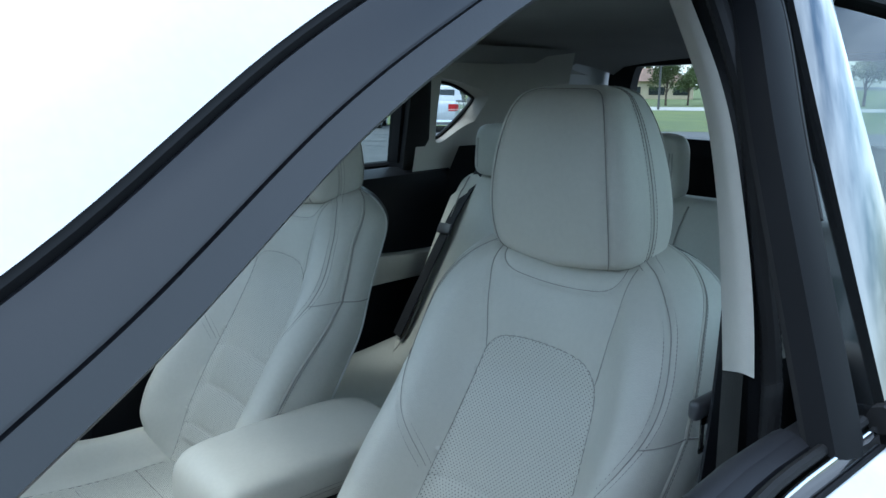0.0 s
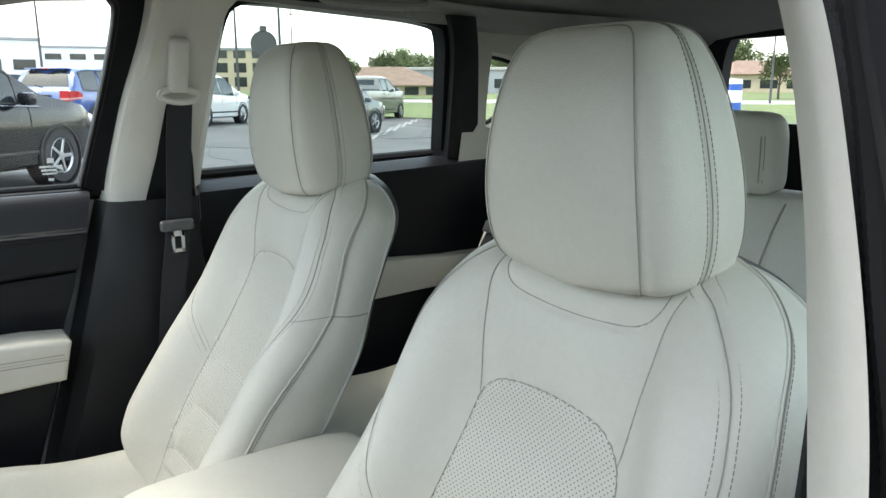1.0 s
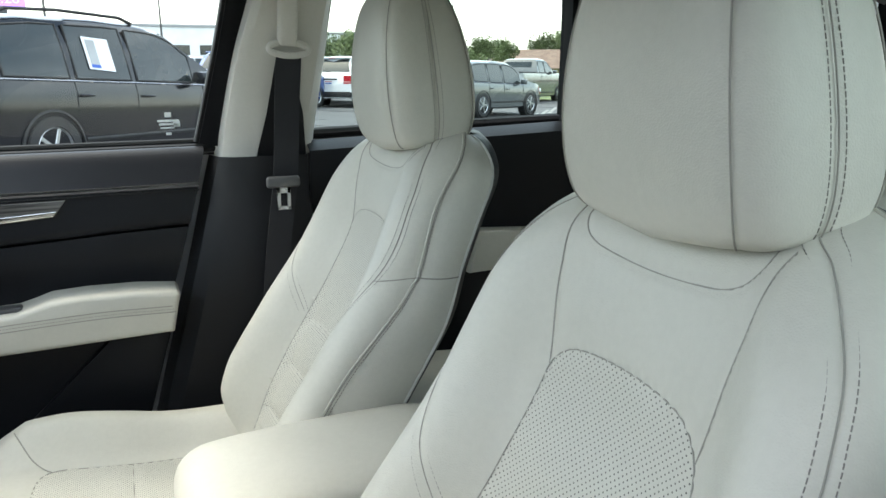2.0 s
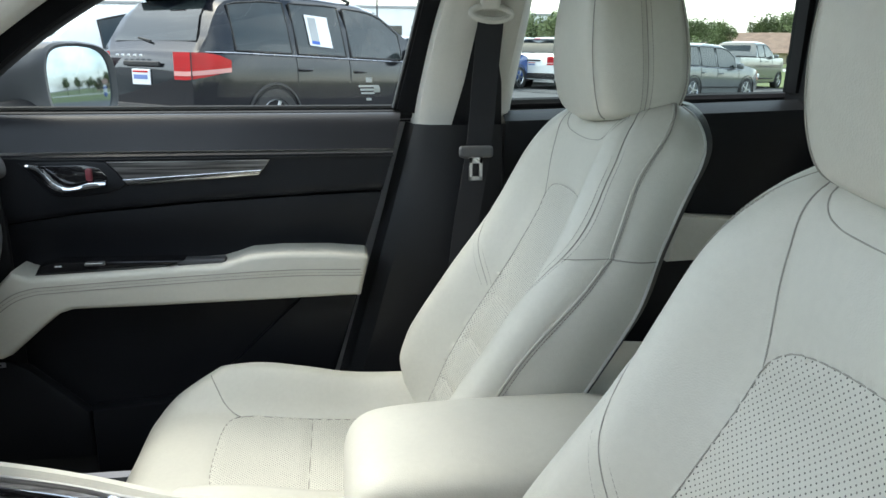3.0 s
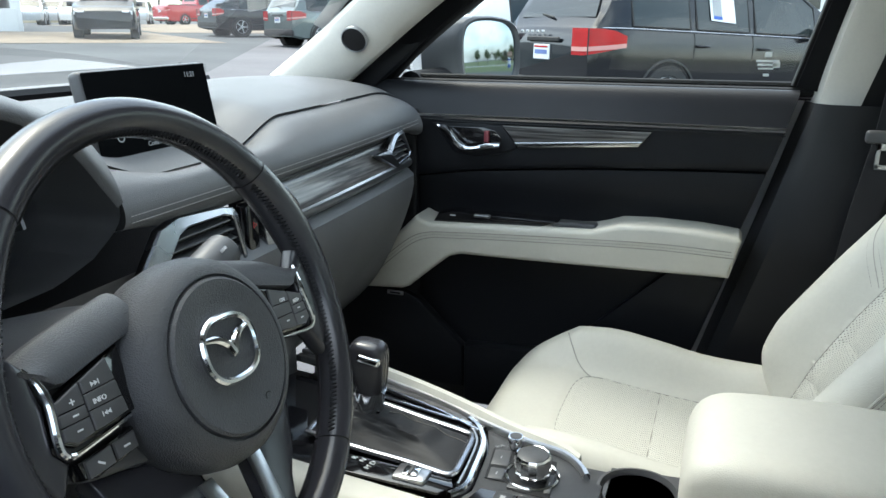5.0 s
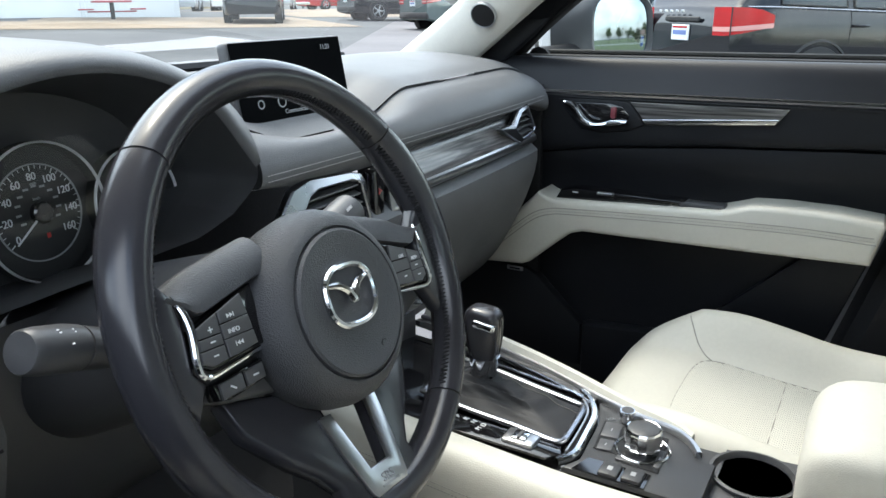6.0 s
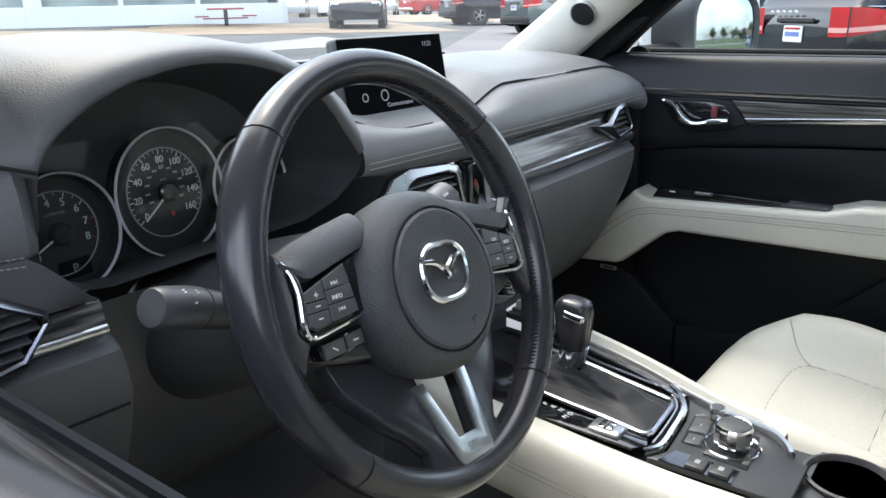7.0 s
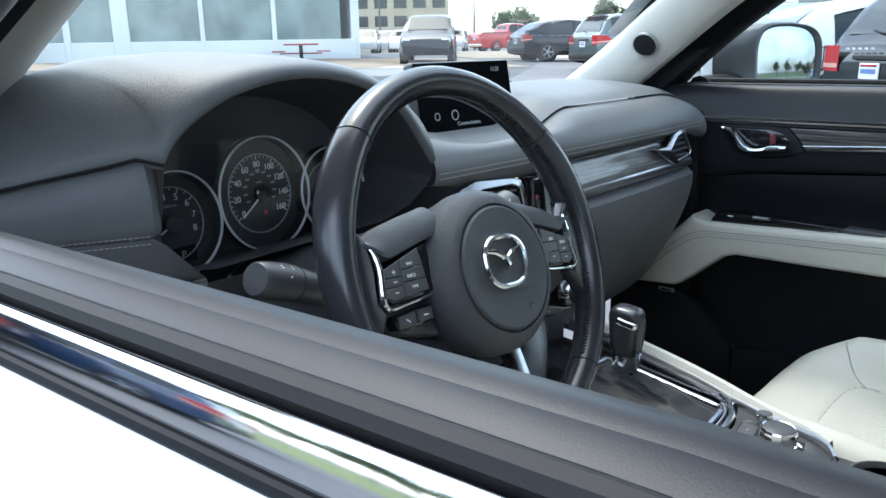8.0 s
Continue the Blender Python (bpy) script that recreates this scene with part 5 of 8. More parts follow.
part("panel_joint", tube([(x, dash_y(x) - 0.0265, 0.846) for x in np.linspace(-0.72, -0.53, 12)], 0.0016, 5), M_RUBBER, kp)
rows3 = [[(x, 0.74 + dy, z) for dy, z in [(0.0, 0.93), (0.01, 0.86), (0.02, 0.78), (0.05, 0.70), (0.12, 0.62), (0.28, 0.56)]] for x in np.linspace(-0.54, -0.10, 10)]
part("lower_panel", grid_mesh(rows3), M_HARD, dash)
part("end_cap", rbox(0.02, 0.5, 0.45, 0.01, m=Matrix.Translation((0.715, 1.0, 0.80))), M_BLACK, dash)
part("end_cap", rbox(0.02, 0.5, 0.45, 0.01, m=Matrix.Translation((-0.715, 1.0, 0.80))), M_BLACK, dash)


def vent(outline, inner, at, right, up, name, slats=4, deep=0.012):
    """An air vent: chrome surround between two outlines, dark box, slats."""
    m = axes(at, right, up)
    outline = [(x, y) for x, y in outline]
    rows_ = []
    for o, i in zip(outline + outline[:1], inner + inner[:1]):
        near = Vector((i[0] - o[0], i[1] - o[1])).normalized() * 0.003
        lip = (i[0] - near[0] * 0.8, i[1] - near[1] * 0.8)
        rows_.append([m @ Vector((o[0], o[1], -0.010)), m @ Vector((o[0], o[1], -0.001)), m @ Vector((o[0] + near[0] * 0.6, o[1] + near[1] * 0.6, 0.002)), m @ Vector((lip[0], lip[1], 0.0055)), m @ Vector((i[0], i[1], 0.004)), m @ Vector((i[0], i[1], -deep))])
    v = part(name, grid_mesh(rows_), M_VENT, dash, "satin silver framed air vent", sharp=25)
    bm = bmesh.new()
    bm.faces.new([bm.verts.new(m @ Vector((x, y, -deep + 0.001))) for x, y in inner])
    part("vent_box", bm, M_BLACK, v)
    ys = [y for _, y in inner]
    for k in range(slats):
        y = min(ys) + (max(ys) - min(ys)) * (k + 0.8) / (slats + 0.6)
        xs = []
        for (x1, y1), (x2, y2) in zip(inner, inner[1:] + inner[:1]):
            if (y1 - y) * (y2 - y) < 0:
                xs.append(x1 + (x2 - x1) * (y - y1) / (y2 - y1))
        if len(xs) >= 2:
            a, b = min(xs), max(xs)
            part("slat", rbox(b - a - 0.002, 0.0025, 0.012, 0.0008, 1, m=m @ Matrix.Translation(((a + b) / 2, y, -0.004)) @ pose(0, 0, 0, 25)), M_HARD, v)
    return v, m


def shrink(pts, kx, ky):
    return [(x * kx, y * ky) for x, y in pts]


V1 = [(-0.128, 0.006), (-0.070, 0.006), (-0.034, 0.030), (0.010, 0.037), (0.018, 0.030), (0.048, -0.014), (0.040, -0.024), (-0.034, -0.034)]
V1I = [(-0.062, -0.003), (-0.055, 0.004), (-0.028, 0.022), (0.004, 0.027), (0.011, 0.022), (0.036, -0.012), (0.030, -0.018), (-0.028, -0.024)]
v1, _ = vent(V1, V1I, (0.545, 0.716, 0.966), (1, 0.06, 0), (0, 0.08, 1), "side_vent")
V2 = [(-0.118, -0.012), (-0.078, 0.030), (-0.046, 0.038), (0.036, 0.032), (0.060, 0.026), (0.066, 0.016), (0.074, -0.046), (0.066, -0.054), (-0.104, -0.040)]
V2I = [(-0.082, -0.017), (-0.050, 0.018), (-0.034, 0.0235), (0.032, 0.0215), (0.046, 0.018), (0.052, 0.012), (0.062, -0.038), (0.056, -0.044), (-0.062, -0.034)]
v2, m2 = vent(V2, V2I, (-0.064, 0.708, 0.948), (1, 0, 0), (0, 0.10, 1), "centre_vent", 5, 0.022)
V3 = [(-0.042, -0.038), (-0.046, 0.030), (-0.028, 0.036), (0.020, 0.036), (0.030, 0.030), (0.054, 0.002), (0.056, -0.020), (0.040, -0.042), (-0.030, -0.044)]
v3, m3 = vent(V3, shrink(V3, 0.78, 0.76), (0.094, 0.706, 0.944), (1, 0, 0), (0, 0.10, 1), "centre_vent", 5)
part("tab", rbox(0.022, 0.005, 0.008, 0.0015, m=m2 @ Matrix.Translation((-0.006, -0.012, 0.004))), M_CHROME, v2)
hz = part("hazard_panel", rbox(0.024, 0.02, 0.070, 0.004, m=Matrix.Translation((0.028, 0.713, 0.938))), M_GLOSSBLK, dash, "gloss black hazard switch panel")
part("hazard_mark", lathe([(0.005, 0), (0.005, 0.0004), (0.0038, 0.0004), (0.0038, 0)], 3, axes((0.028, 0.7028, 0.943), (1, 0, 0), (0, 0, 1)), cap=False), M_REDPRINT, hz)
V4 = [(-0.080, -0.034), (-0.084, 0.026), (-0.070, 0.036), (0.004, 0.036), (0.044, 0.010), (0.046, 0.002), (0.020, -0.030), (-0.004, -0.034)]
v4, m4 = vent(V4, shrink(V4, 0.82, 0.72), (-0.632, 0.690, 0.946), (1, 0.0, 0), (0, 0.10, 1), "side_vent", 5)

# hood over the dials
HOOD_RIM = spline([(-0.572, 0.960), (-0.588, 1.010), (-0.580, 1.075), (-0.545, 1.112), (-0.490, 1.136), (-0.420, 1.145), (-0.350, 1.134), (-0.290, 1.105), (-0.250, 1.062), (-0.215, 1.010), (-0.240, 0.975)], 61)
hood_rows = []
hood_idx = [i for i, (x, z) in enumerate(HOOD_RIM) if (z > 1.066 if x < -0.4 else z > 1.03)]


def rim_y(x, z):
    return 0.668 + 0.009 * (abs(x + 0.40) / 0.18) ** 2 + 0.035 * max(0.0, (1.03 - z) / 0.07)


CREST = [(-0.78, 1.098), (-0.72, 1.112), (-0.66, 1.130), (-0.61, 1.149), (-0.555, 1.163), (-0.48, 1.167), (-0.40, 1.165), (-0.31, 1.156), (-0.23, 1.136), (-0.17, 1.112), (-0.12, 1.095), (-0.05, 1.085)]
front = [(x, left_y(x) + 0.006, lerp_table(SEAM_Z, x), 0.0) for x in (-0.745, -0.72, -0.695, -0.67, -0.645, -0.622, -0.602)]
front += [(HOOD_RIM[i][0], rim_y(*HOOD_RIM[i]), HOOD_RIM[i][1], 1.0) for i in hood_idx]
cols = []
for x, y, z, arch_ in front:
    dx = (x + 0.405) * (0.10 if x < -0.405 else 0.32)
    xc = max(x + dx, -0.755)
    zc = lerp_table(CREST, xc)
    rise = zc - z
    cols.append(spline([(x, y, z), (x + 0.06 * dx, y + 0.009, z + 0.20 * rise + 0.004), (x + 0.22 * dx, y + 0.040, z + 0.60 * rise + 0.002), (x + 0.5 * dx, y + 0.095, z + 0.87 * rise), (xc, y + 0.19, zc), (xc + 0.3 * dx, y + 0.33, zc - 0.022), (xc + 0.5 * dx, 1.14, 1.074)], 30))
hood_rows = [[c[k] for c in cols] for k in range(30)]
hood_rows.insert(0, [(x * 0.99 - 0.004, y + 0.006, z - 0.006) for x, y, z in hood_rows[0]])
hood = part("instrument_hood", grid_mesh(hood_rows), M_DASH, dash, "black grained instrument hood", sharp=0)
part("seam", tube([(x, y - 0.0005, z) for x, y, z, _ in front[:8]], 0.0017, 5), M_RUBBER, hood)
inner_rows = []
for t in np.linspace(0, 1, 8):
    inner_rows.append([((x + 0.40) * (0.985 - (0.07 if x < -0.40 else 0.015) * t) - 0.40 + 0.010 * t, 0.672 + 0.03 * (abs(x + 0.40) / 0.18) ** 2 * 0.3 + (0.035 * max(0.0, (1.03 - z) / 0.07)) + 0.165 * t * (1 - 0.12 * max(0.0, (1.03 - z) / 0.07)), (z - 1.0) * (0.985 - 0.16 * t) + 1.0 - 0.004 * t) for x, z in HOOD_RIM])
part("hood_lining", grid_mesh(inner_rows), M_HARD, hood, "matt black hood lining")
rows = [[Vector(inner_rows[k][0]).lerp(Vector(inner_rows[k][-1]), u) + Vector((0, 0, -(0.012 + 0.032 * k / 7) * min(1.0, 7 * u, 7 * (1 - u)))) for u in np.linspace(0, 1, 20)] for k in range(8)]
part("hood_floor", grid_mesh(rows), M_HARD, hood)

# the dials
cluster = thing("instrument_cluster", "three chrome-ringed dials behind a clear lens", "instrument cluster")
CM = axes((-0.390, 0.806, 1.000), (1, 0.10, 0), (0, 0.10, 1))
face = bmesh.new()
face.faces.new([face.verts.new((x, y - 0.002, z)) for x, y, z in [(inner_rows[-1][0][0], inner_rows[-1][0][1], 0.915)] + inner_rows[-1] + [(inner_rows[-1][-1][0], inner_rows[-1][-1][1], 0.915)]])
part("dial_back", face, M_HARD, cluster, "black dial panel")


def dial(cx, cy, r, rr, marks, a0, a1, texts, size, needle, red=None, steps=1):
    base = CM @ Matrix.Translation((cx, cy, 0))
    rg = part("ring", lathe([(rr + 0.0010, 0.0012), (rr + 0.0010, 0.0034), (rr, 0.0048), (rr - 0.0010, 0.0034), (rr - 0.0011, 0.0010)], 72, base, cap=False), M_RING, cluster, "chrome dial ring with its sky gleam painted white")
    part("ring_wall", lathe([(rr + 0.0012, -0.012), (rr + 0.0009, 0.0016)], 72, base, cap=False), M_SEALBLK, rg)
    part("dial_face", lathe([(rr - 0.0010, 0.0012), (rr - 0.0030, -0.0108), (0.001, -0.0108)], 48, base, cap=False), M_DIAL, cluster, "matt black dial face")
    part("dial_step", lathe([(r * 0.76, -0.010), (r * 0.76, -0.0085), (r * 0.74, -0.0085), (r * 0.74, -0.010)], 48, base, cap=False), M_GREYPRINT, cluster)
    ticks, redt = [], []
    for k in range(marks * steps + 1):
        a = radians(a0 + (a1 - a0) * k / max(1, marks * steps))
        big = k % steps == 0
        ln = 0.085 * r if big else 0.05 * r
        b = rbox(ln, 0.0011 if big else 0.0006, 0.0004, 0.0001, 1, m=base @ Matrix.Rotation(a, 4, "Z") @ Matrix.Translation((r * 0.73 - ln / 2, 0, -0.0095)))
        (redt if red is not None and k / steps >= red else ticks).append(b)
    part("scale", join(*ticks), M_ICON, cluster, "white scale marks")
    if redt:
        part("scale", join(*redt), M_REDPRINT, cluster, "red scale marks")
    for k, tx in enumerate(texts):
        if tx:
            a = radians(a0 + (a1 - a0) * k / (len(texts) - 1))
            part("numeral", text_bm(tx, size, base @ Matrix.Translation((r * 0.56 * math.cos(a), r * 0.56 * math.sin(a), -0.0095))), M_ICON, cluster)
    if needle is not None:
        a = radians(needle)
        nd = part("needle", prism([(-0.1 * r, -0.0012), (0.66 * r, -0.0006), (0.66 * r, 0.0006), (-0.1 * r, 0.0012)], 0.001, 0.0, m=base @ Matrix.Rotation(a, 4, "Z") @ Matrix.Translation((0, 0, -0.005))), M_ICON, cluster, "white needle")
        part("needle_cap", lathe([(0.011, -0.009), (0.011, -0.003), (0.009, -0.0015), (0.001, -0.0015)], 28, base), M_GLOSSBLK, nd)


dial(0.0, 0.0, 0.0635, 0.0685, 8, 216, -36, ["0", "20", "40", "60", "80", "100", "120", "140", "160"], 0.0105, 216, None, 4)
part("scale", join(*[rbox(0.006, 0.0022, 0.0003, 0.0001, 1, m=CM @ Matrix.Translation((0.034 * math.cos(a) * 0.66, 0.004 + 0.034 * math.sin(a) * 0.66, -0.0095))) for a in [radians(x) for x in range(210, -40, -24)]]), M_GREYPRINT, cluster, "small grey inner scale")
dial(-0.127, -0.0136, 0.054, 0.0575, 8, 216, -18, ["0", "1", "2", "3", "4", "5", "6", "7", "8"], 0.0105, 205, 6.5, 2)
dial(0.113, -0.0136, 0.050, 0.0575, 0, 200, -20, [], 0.01, None)
for tx, sz, px, py in (("x1000r/min", 0.0045, -0.127, 0.006), ("P", 0.012, -0.118, -0.050), ("mph", 0.004, 0.0, 0.029), ("km/h", 0.004, 0.0, 0.014)):
    part("numeral", text_bm(tx, sz, CM @ Matrix.Translation((px, py, -0.0092))), M_GREYPRINT, cluster)
part("warning_lamp", rbox(0.004, 0.005, 0.0004, 0.0001, 1, m=CM @ Matrix.Translation((0.004, -0.024, -0.0092))), M_REDPRINT, cluster, "small red warning mark")
part("info_display", rbox(0.034, 0.018, 0.001, 0.0005, 1, m=CM @ Matrix.Translation((-0.118, -0.050, -0.0098))), M_SCREEN, cluster)
lens = bmesh.new()
bmesh.ops.create_grid(lens, x_segments=16, y_segments=4, size=1.0)
bmesh.ops.scale(lens, vec=(0.180, 0.070, 1), verts=lens.verts)
for v in lens.verts:
    v.co.z += 0.010 * (v.co.x / 0.185) ** 2
lens.transform(CM @ Matrix.Translation((-0.012, 0.0, 0.016)) @ pose(0, 0, 0, 5))
pl = part("lens", lens, M_LENS, cluster, "clear reflecting lens", sharp=0)
pl.visible_shadow = False

# centre display
disp = thing("centre_display", "wide black display standing on the dashboard", "display")
DM = axes((0.004, 0.822, 1.094), (1, 0.0, 0), (0, 0.17, 1))
part("housing", rbox(0.228, 0.108, 0.020, 0.007, 3, m=DM @ Matrix.Translation((0, 0, -0.010))), M_HARD, disp)
part("screen", rbox(0.223, 0.103, 0.002, 0.0009, 1, m=DM @ Matrix.Translation((0, 0, 0.0012))), M_SCREEN, disp, "dark glossy screen")
part("screen_text", text_bm("11:21", 0.010, DM @ Matrix.Translation((0.075, 0.038, 0.0024))), M_GREYPRINT, disp)
for px, w, h in ((-0.075, 0.012, 0.018), (-0.035, 0.016, 0.016), (-0.040, 0.03, 0.0)):
    if h:
        part("screen_icon", lathe([(w / 2, 0.0022), (w / 2, 0.0025), (w / 2 - 0.0015, 0.0025), (w / 2 - 0.0015, 0.0022)], 20, DM @ Matrix.Translation((px, -0.028, 0)), cap=False), M_GREYPRINT, disp)
part("screen_text", text_bm("Communication", 0.0085, DM @ Matrix.Translation((-0.005, -0.042, 0.0024))), M_GREYPRINT, disp)
part("stand", rbox(0.16, 0.05, 0.05, 0.01, m=DM @ Matrix.Translation((0, -0.06, -0.03))), M_HARD, disp)

# ---------------------------------------------------------------- steering wheel
wheel = thing("steering_wheel", "worn black leather steering wheel with silver lower spokes", "steering wheel")
TILT_W = 21.0
WC = Vector((-0.3685, 0.484, 0.9684))
COLM = axes(WC, (1, 0.035, 0), (0, math.sin(radians(TILT_W)), math.cos(radians(TILT_W))))   # the column
WM = COLM @ Matrix.Rotation(radians(-5.5), 4, "Z")   # the wheel stands slightly turned
RW = 0.1785


def rim_piece(a0, a1, r1, n, name, mat, label=""):
    rows_ = []
    for a in np.linspace(radians(a0), radians(a1), n):
        thick = r1(math.degrees(a)) if callable(r1) else r1
        c = Vector((math.cos(a), math.sin(a), 0))
        rows_.append([WM @ (c * (RW + math.cos(b) * thick * 0.92) + Vector((0, 0, math.sin(b) * thick * 1.12))) for b in np.linspace(0, 2 * math.pi, 16, endpoint=False)])
    return part(name, grid_mesh(rows_, close_u=True, cap=True), mat, wheel, label)


def grip(d):
    d = d % 360
    t = 0.0158
    for c in (28, 152):
        t += 0.0022 * math.exp(-((d - c) / 22) ** 2)
    return t


RIM_JOINTS = (-47.8, 43.6, 137.6, 225.6)
for a0, a1 in zip(RIM_JOINTS, RIM_JOINTS[1:] + (312.2,)):
    rim_piece(a0 + 0.3, a1 - 0.3, grip, 60, "rim_section", M_WHEEL, "worn black leather rim")
for a in RIM_JOINTS:
    rim_piece(a - 0.25, a + 0.25, lambda d: grip(d) - 0.0010, 3, "rim_joint", M_RUBBER)
for a0, a1 in ((-46, 42), (46, 136), (139, 224)):
    pts = []
    n_l = int((a1 - a0) * 1.5)
    for k, a in enumerate(np.linspace(radians(a0), radians(a1), n_l)):
        zig = 0.0030 * (1 if k % 2 else -1)
        g_ = grip(math.degrees(a))
        be = radians(150 if k % 2 else 166)
        pts.append(WM @ Vector((math.cos(a) * (RW + math.cos(be) * g_ * 0.925), math.sin(a) * (RW + math.cos(be) * g_ * 0.925), math.sin(be) * g_ * 1.12)))
    part("lacing", tube(pts, 0.0013, 5), M_BLACK, wheel, "black laced seam")
# hub
hub_prof = [(0.074, -0.045), (0.080, -0.030), (0.0835, -0.012), (0.0828, 0.0), (0.079, 0.011), (0.072, 0.0190), (0.0665, 0.0220), (0.0640, 0.0222), (0.0634, 0.0185), (0.0620, 0.0185), (0.0613, 0.0228), (0.0592, 0.0246), (0.054, 0.0242), (0.044, 0.0222), (0.032, 0.0214), (0.001, 0.0214)]
HUBM = WM @ Matrix.Translation((0, -0.013, 0.004)) @ Matrix.Diagonal((1.0, 0.97, 1, 1))
hub = part("airbag_cover", lathe(hub_prof, 96, HUBM), M_HUB, wheel, "black grained airbag cover")
# emblem: a plain ring with a winged bar
EM = HUBM @ Matrix.Translation((0, 0.006, 0.0232)) @ Matrix.Diagonal((1.12, 1.14, 1, 1))
ring = [EM @ Vector((0.0260 * math.copysign(abs(math.cos(a)) ** 0.8, math.cos(a)), 0.0215 * math.copysign(abs(math.sin(a)) ** 0.8, math.sin(a)), 0)) for a in np.linspace(0, 2 * math.pi, 60, endpoint=False)]
emb = part("emblem", tube(ring, 0.0030, 8, closed=True), M_CHROME, hub, "plain chrome oval emblem")
wing_l = [EM @ Vector(p) for p in spline([(-0.0235, 0.0105, 0.0), (-0.012, 0.0085, 0.001), (-0.004, 0.003, 0.0018), (0, -0.004, 0.002), (0.004, 0.003, 0.0018), (0.012, 0.0085, 0.001), (0.0235, 0.0105, 0)], 30)]
part("emblem_bar", tube(wing_l, [0.0018 + 0.0022 * math.sin(i / 29 * math.pi) for i in range(30)], 8), M_CHROME, emb)
part("airbag_mark", lathe([(0.004, 0), (0.004, 0.0006), (0.003, 0.0006), (0.003, 0)], 16, HUBM @ Matrix.Translation((0.024, -0.043, 0.0226)), cap=False), M_BLACK, hub)


def mark(m, shape):
    """Small printed signs: a plus, a bar, skip arrows."""
    if shape == "+":
        return join(rbox(0.0042, 0.0009, 0.0004, 0.0001, 1, m=m), rbox(0.0009, 0.0042, 0.0004, 0.0001, 1, m=m))
    if shape in "><":
        d = 1 if shape == ">" else -1
        tri_ = [(0.0, -0.0016), (0.0028 * d, 0.0), (0.0, 0.0016)][::d]
        return join(*[prism(tri_, 0.0003, 0.0, m=m @ Matrix.Translation((d * o, 0, 0))) for o in (-0.0035, -0.0006)], rbox(0.0007, 0.0034, 0.0003, 0.0001, 1, m=m @ Matrix.Translation((d * 0.0029, 0, 0))))
    return rbox(0.0044, 0.0011, 0.0004, 0.0001, 1, m=m)


def spoke(side):
    def out(pts):
        return [(side * x, y) for x, y in pts][::side]
    # core behind the pads
    sp = part("spoke", prism(out([(0.055, 0.036), (0.062, -0.060), (0.110, -0.052), (0.142, -0.040), (0.160, -0.020), (0.158, 0.022), (0.140, 0.030), (0.100, 0.040)]), 0.020, 0.005, 3, m=WM @ Matrix.Translation((0, 0, -0.032))), M_HARD, wheel, "black spoke")
    # smooth cover rolling back over the top
    rows_ = []
    for u in np.linspace(0, 1, 16):
        x = 0.056 + 0.096 * u
        lo = float(np.interp(x, [0.056, 0.074, 0.130, 0.140, 0.152], [0.0290, 0.0265, 0.0125, 0.0210, 0.0275]))
        hi = float(np.interp(x, [0.056, 0.089, 0.119, 0.152], [0.0590, 0.0522, 0.0450, 0.0315]))
        rows_.append([WM @ Vector((side * x, y, h)) for y, h in spline([(lo, -0.006), (lo + 0.0006, 0.0055), (lo + 0.0035, 0.0085), (lo * 0.5 + hi * 0.5, 0.0055), (hi - 0.003, -0.005), (hi, -0.016), (hi - 0.004, -0.034)], 16)])
    part("spoke_cover", grid_mesh(rows_), M_HUB, sp, "smooth black spoke cover")
    part("thumb_rest", prism(out([(0.1430, 0.030), (0.1415, 0.004), (0.1445, -0.020), (0.136, -0.030), (0.152, -0.056), (0.166, -0.030), (0.168, 0.016), (0.160, 0.050)]), 0.020, 0.007, 4, m=WM @ Matrix.Translation((0, 0, -0.014))), M_WHEEL, sp, "black leather thumb rest")
    pd = part("button_pad", prism(out([(0.078, 0.0250), (0.0790, -0.0190), (0.100, -0.0215), (0.132, -0.0235), (0.1405, -0.0185), (0.1385, 0.0065), (0.0975, 0.0200)]), 0.012, 0.002, 2, m=WM @ Matrix.Translation((0, 0, -0.006))), M_GLOSSBLK, sp, "black button pad")
    edge = spline([(0.1470, 0.0310, 0.003), (0.1425, 0.0210, 0.006), (0.1410, 0.0060, 0.0075), (0.1435, -0.0140, 0.0075), (0.1425, -0.0225, 0.007), (0.1355, -0.0270, 0.006), (0.112, -0.0252, 0.004), (0.082, -0.0215, 0.002)], 40)
    part("pad_edge", tube([WM @ Vector((side * x, y, z)) for x, y, z in edge], [0.0030 - 0.0012 * min(1.0, max(0.0, (k_ - 16) / 10)) - 0.0014 * max(0.0, 1 - k_ / 6) for k_ in range(40)], 10), M_BRIGHT, sp, "bright chrome pad edge")
    keys = (([(0.0925, 0.0203), (0.0905, 0.0052), (0.1165, 0.0042), (0.1165, 0.0125)], (0.1065, 0.0080), ">", "ON"),
            ([(0.0904, 0.0044), (0.0895, -0.0062), (0.1165, -0.0066), (0.1165, 0.0034)], (0.1070, -0.0015), "INFO", ""),
            ([(0.0894, -0.0070), (0.0885, -0.0168), (0.1080, -0.0192), (0.1165, -0.0194), (0.1165, -0.0074)], (0.1055, -0.0120), "<", "."),
            ([(0.1178, 0.0122), (0.1178, -0.0012), (0.1375, -0.0012), (0.1372, 0.0058)], (0.1265, 0.0028), "+", "RES+"),
            ([(0.1178, -0.0020), (0.1178, -0.0092), (0.1384, -0.0092), (0.1377, -0.0020)], (0.1270, -0.0055), ".", "."),
            ([(0.1178, -0.0100), (0.1178, -0.0196), (0.1310, -0.0212), (0.1392, -0.0172), (0.1386, -0.0100)], (0.1275, -0.0148), ".", "."))
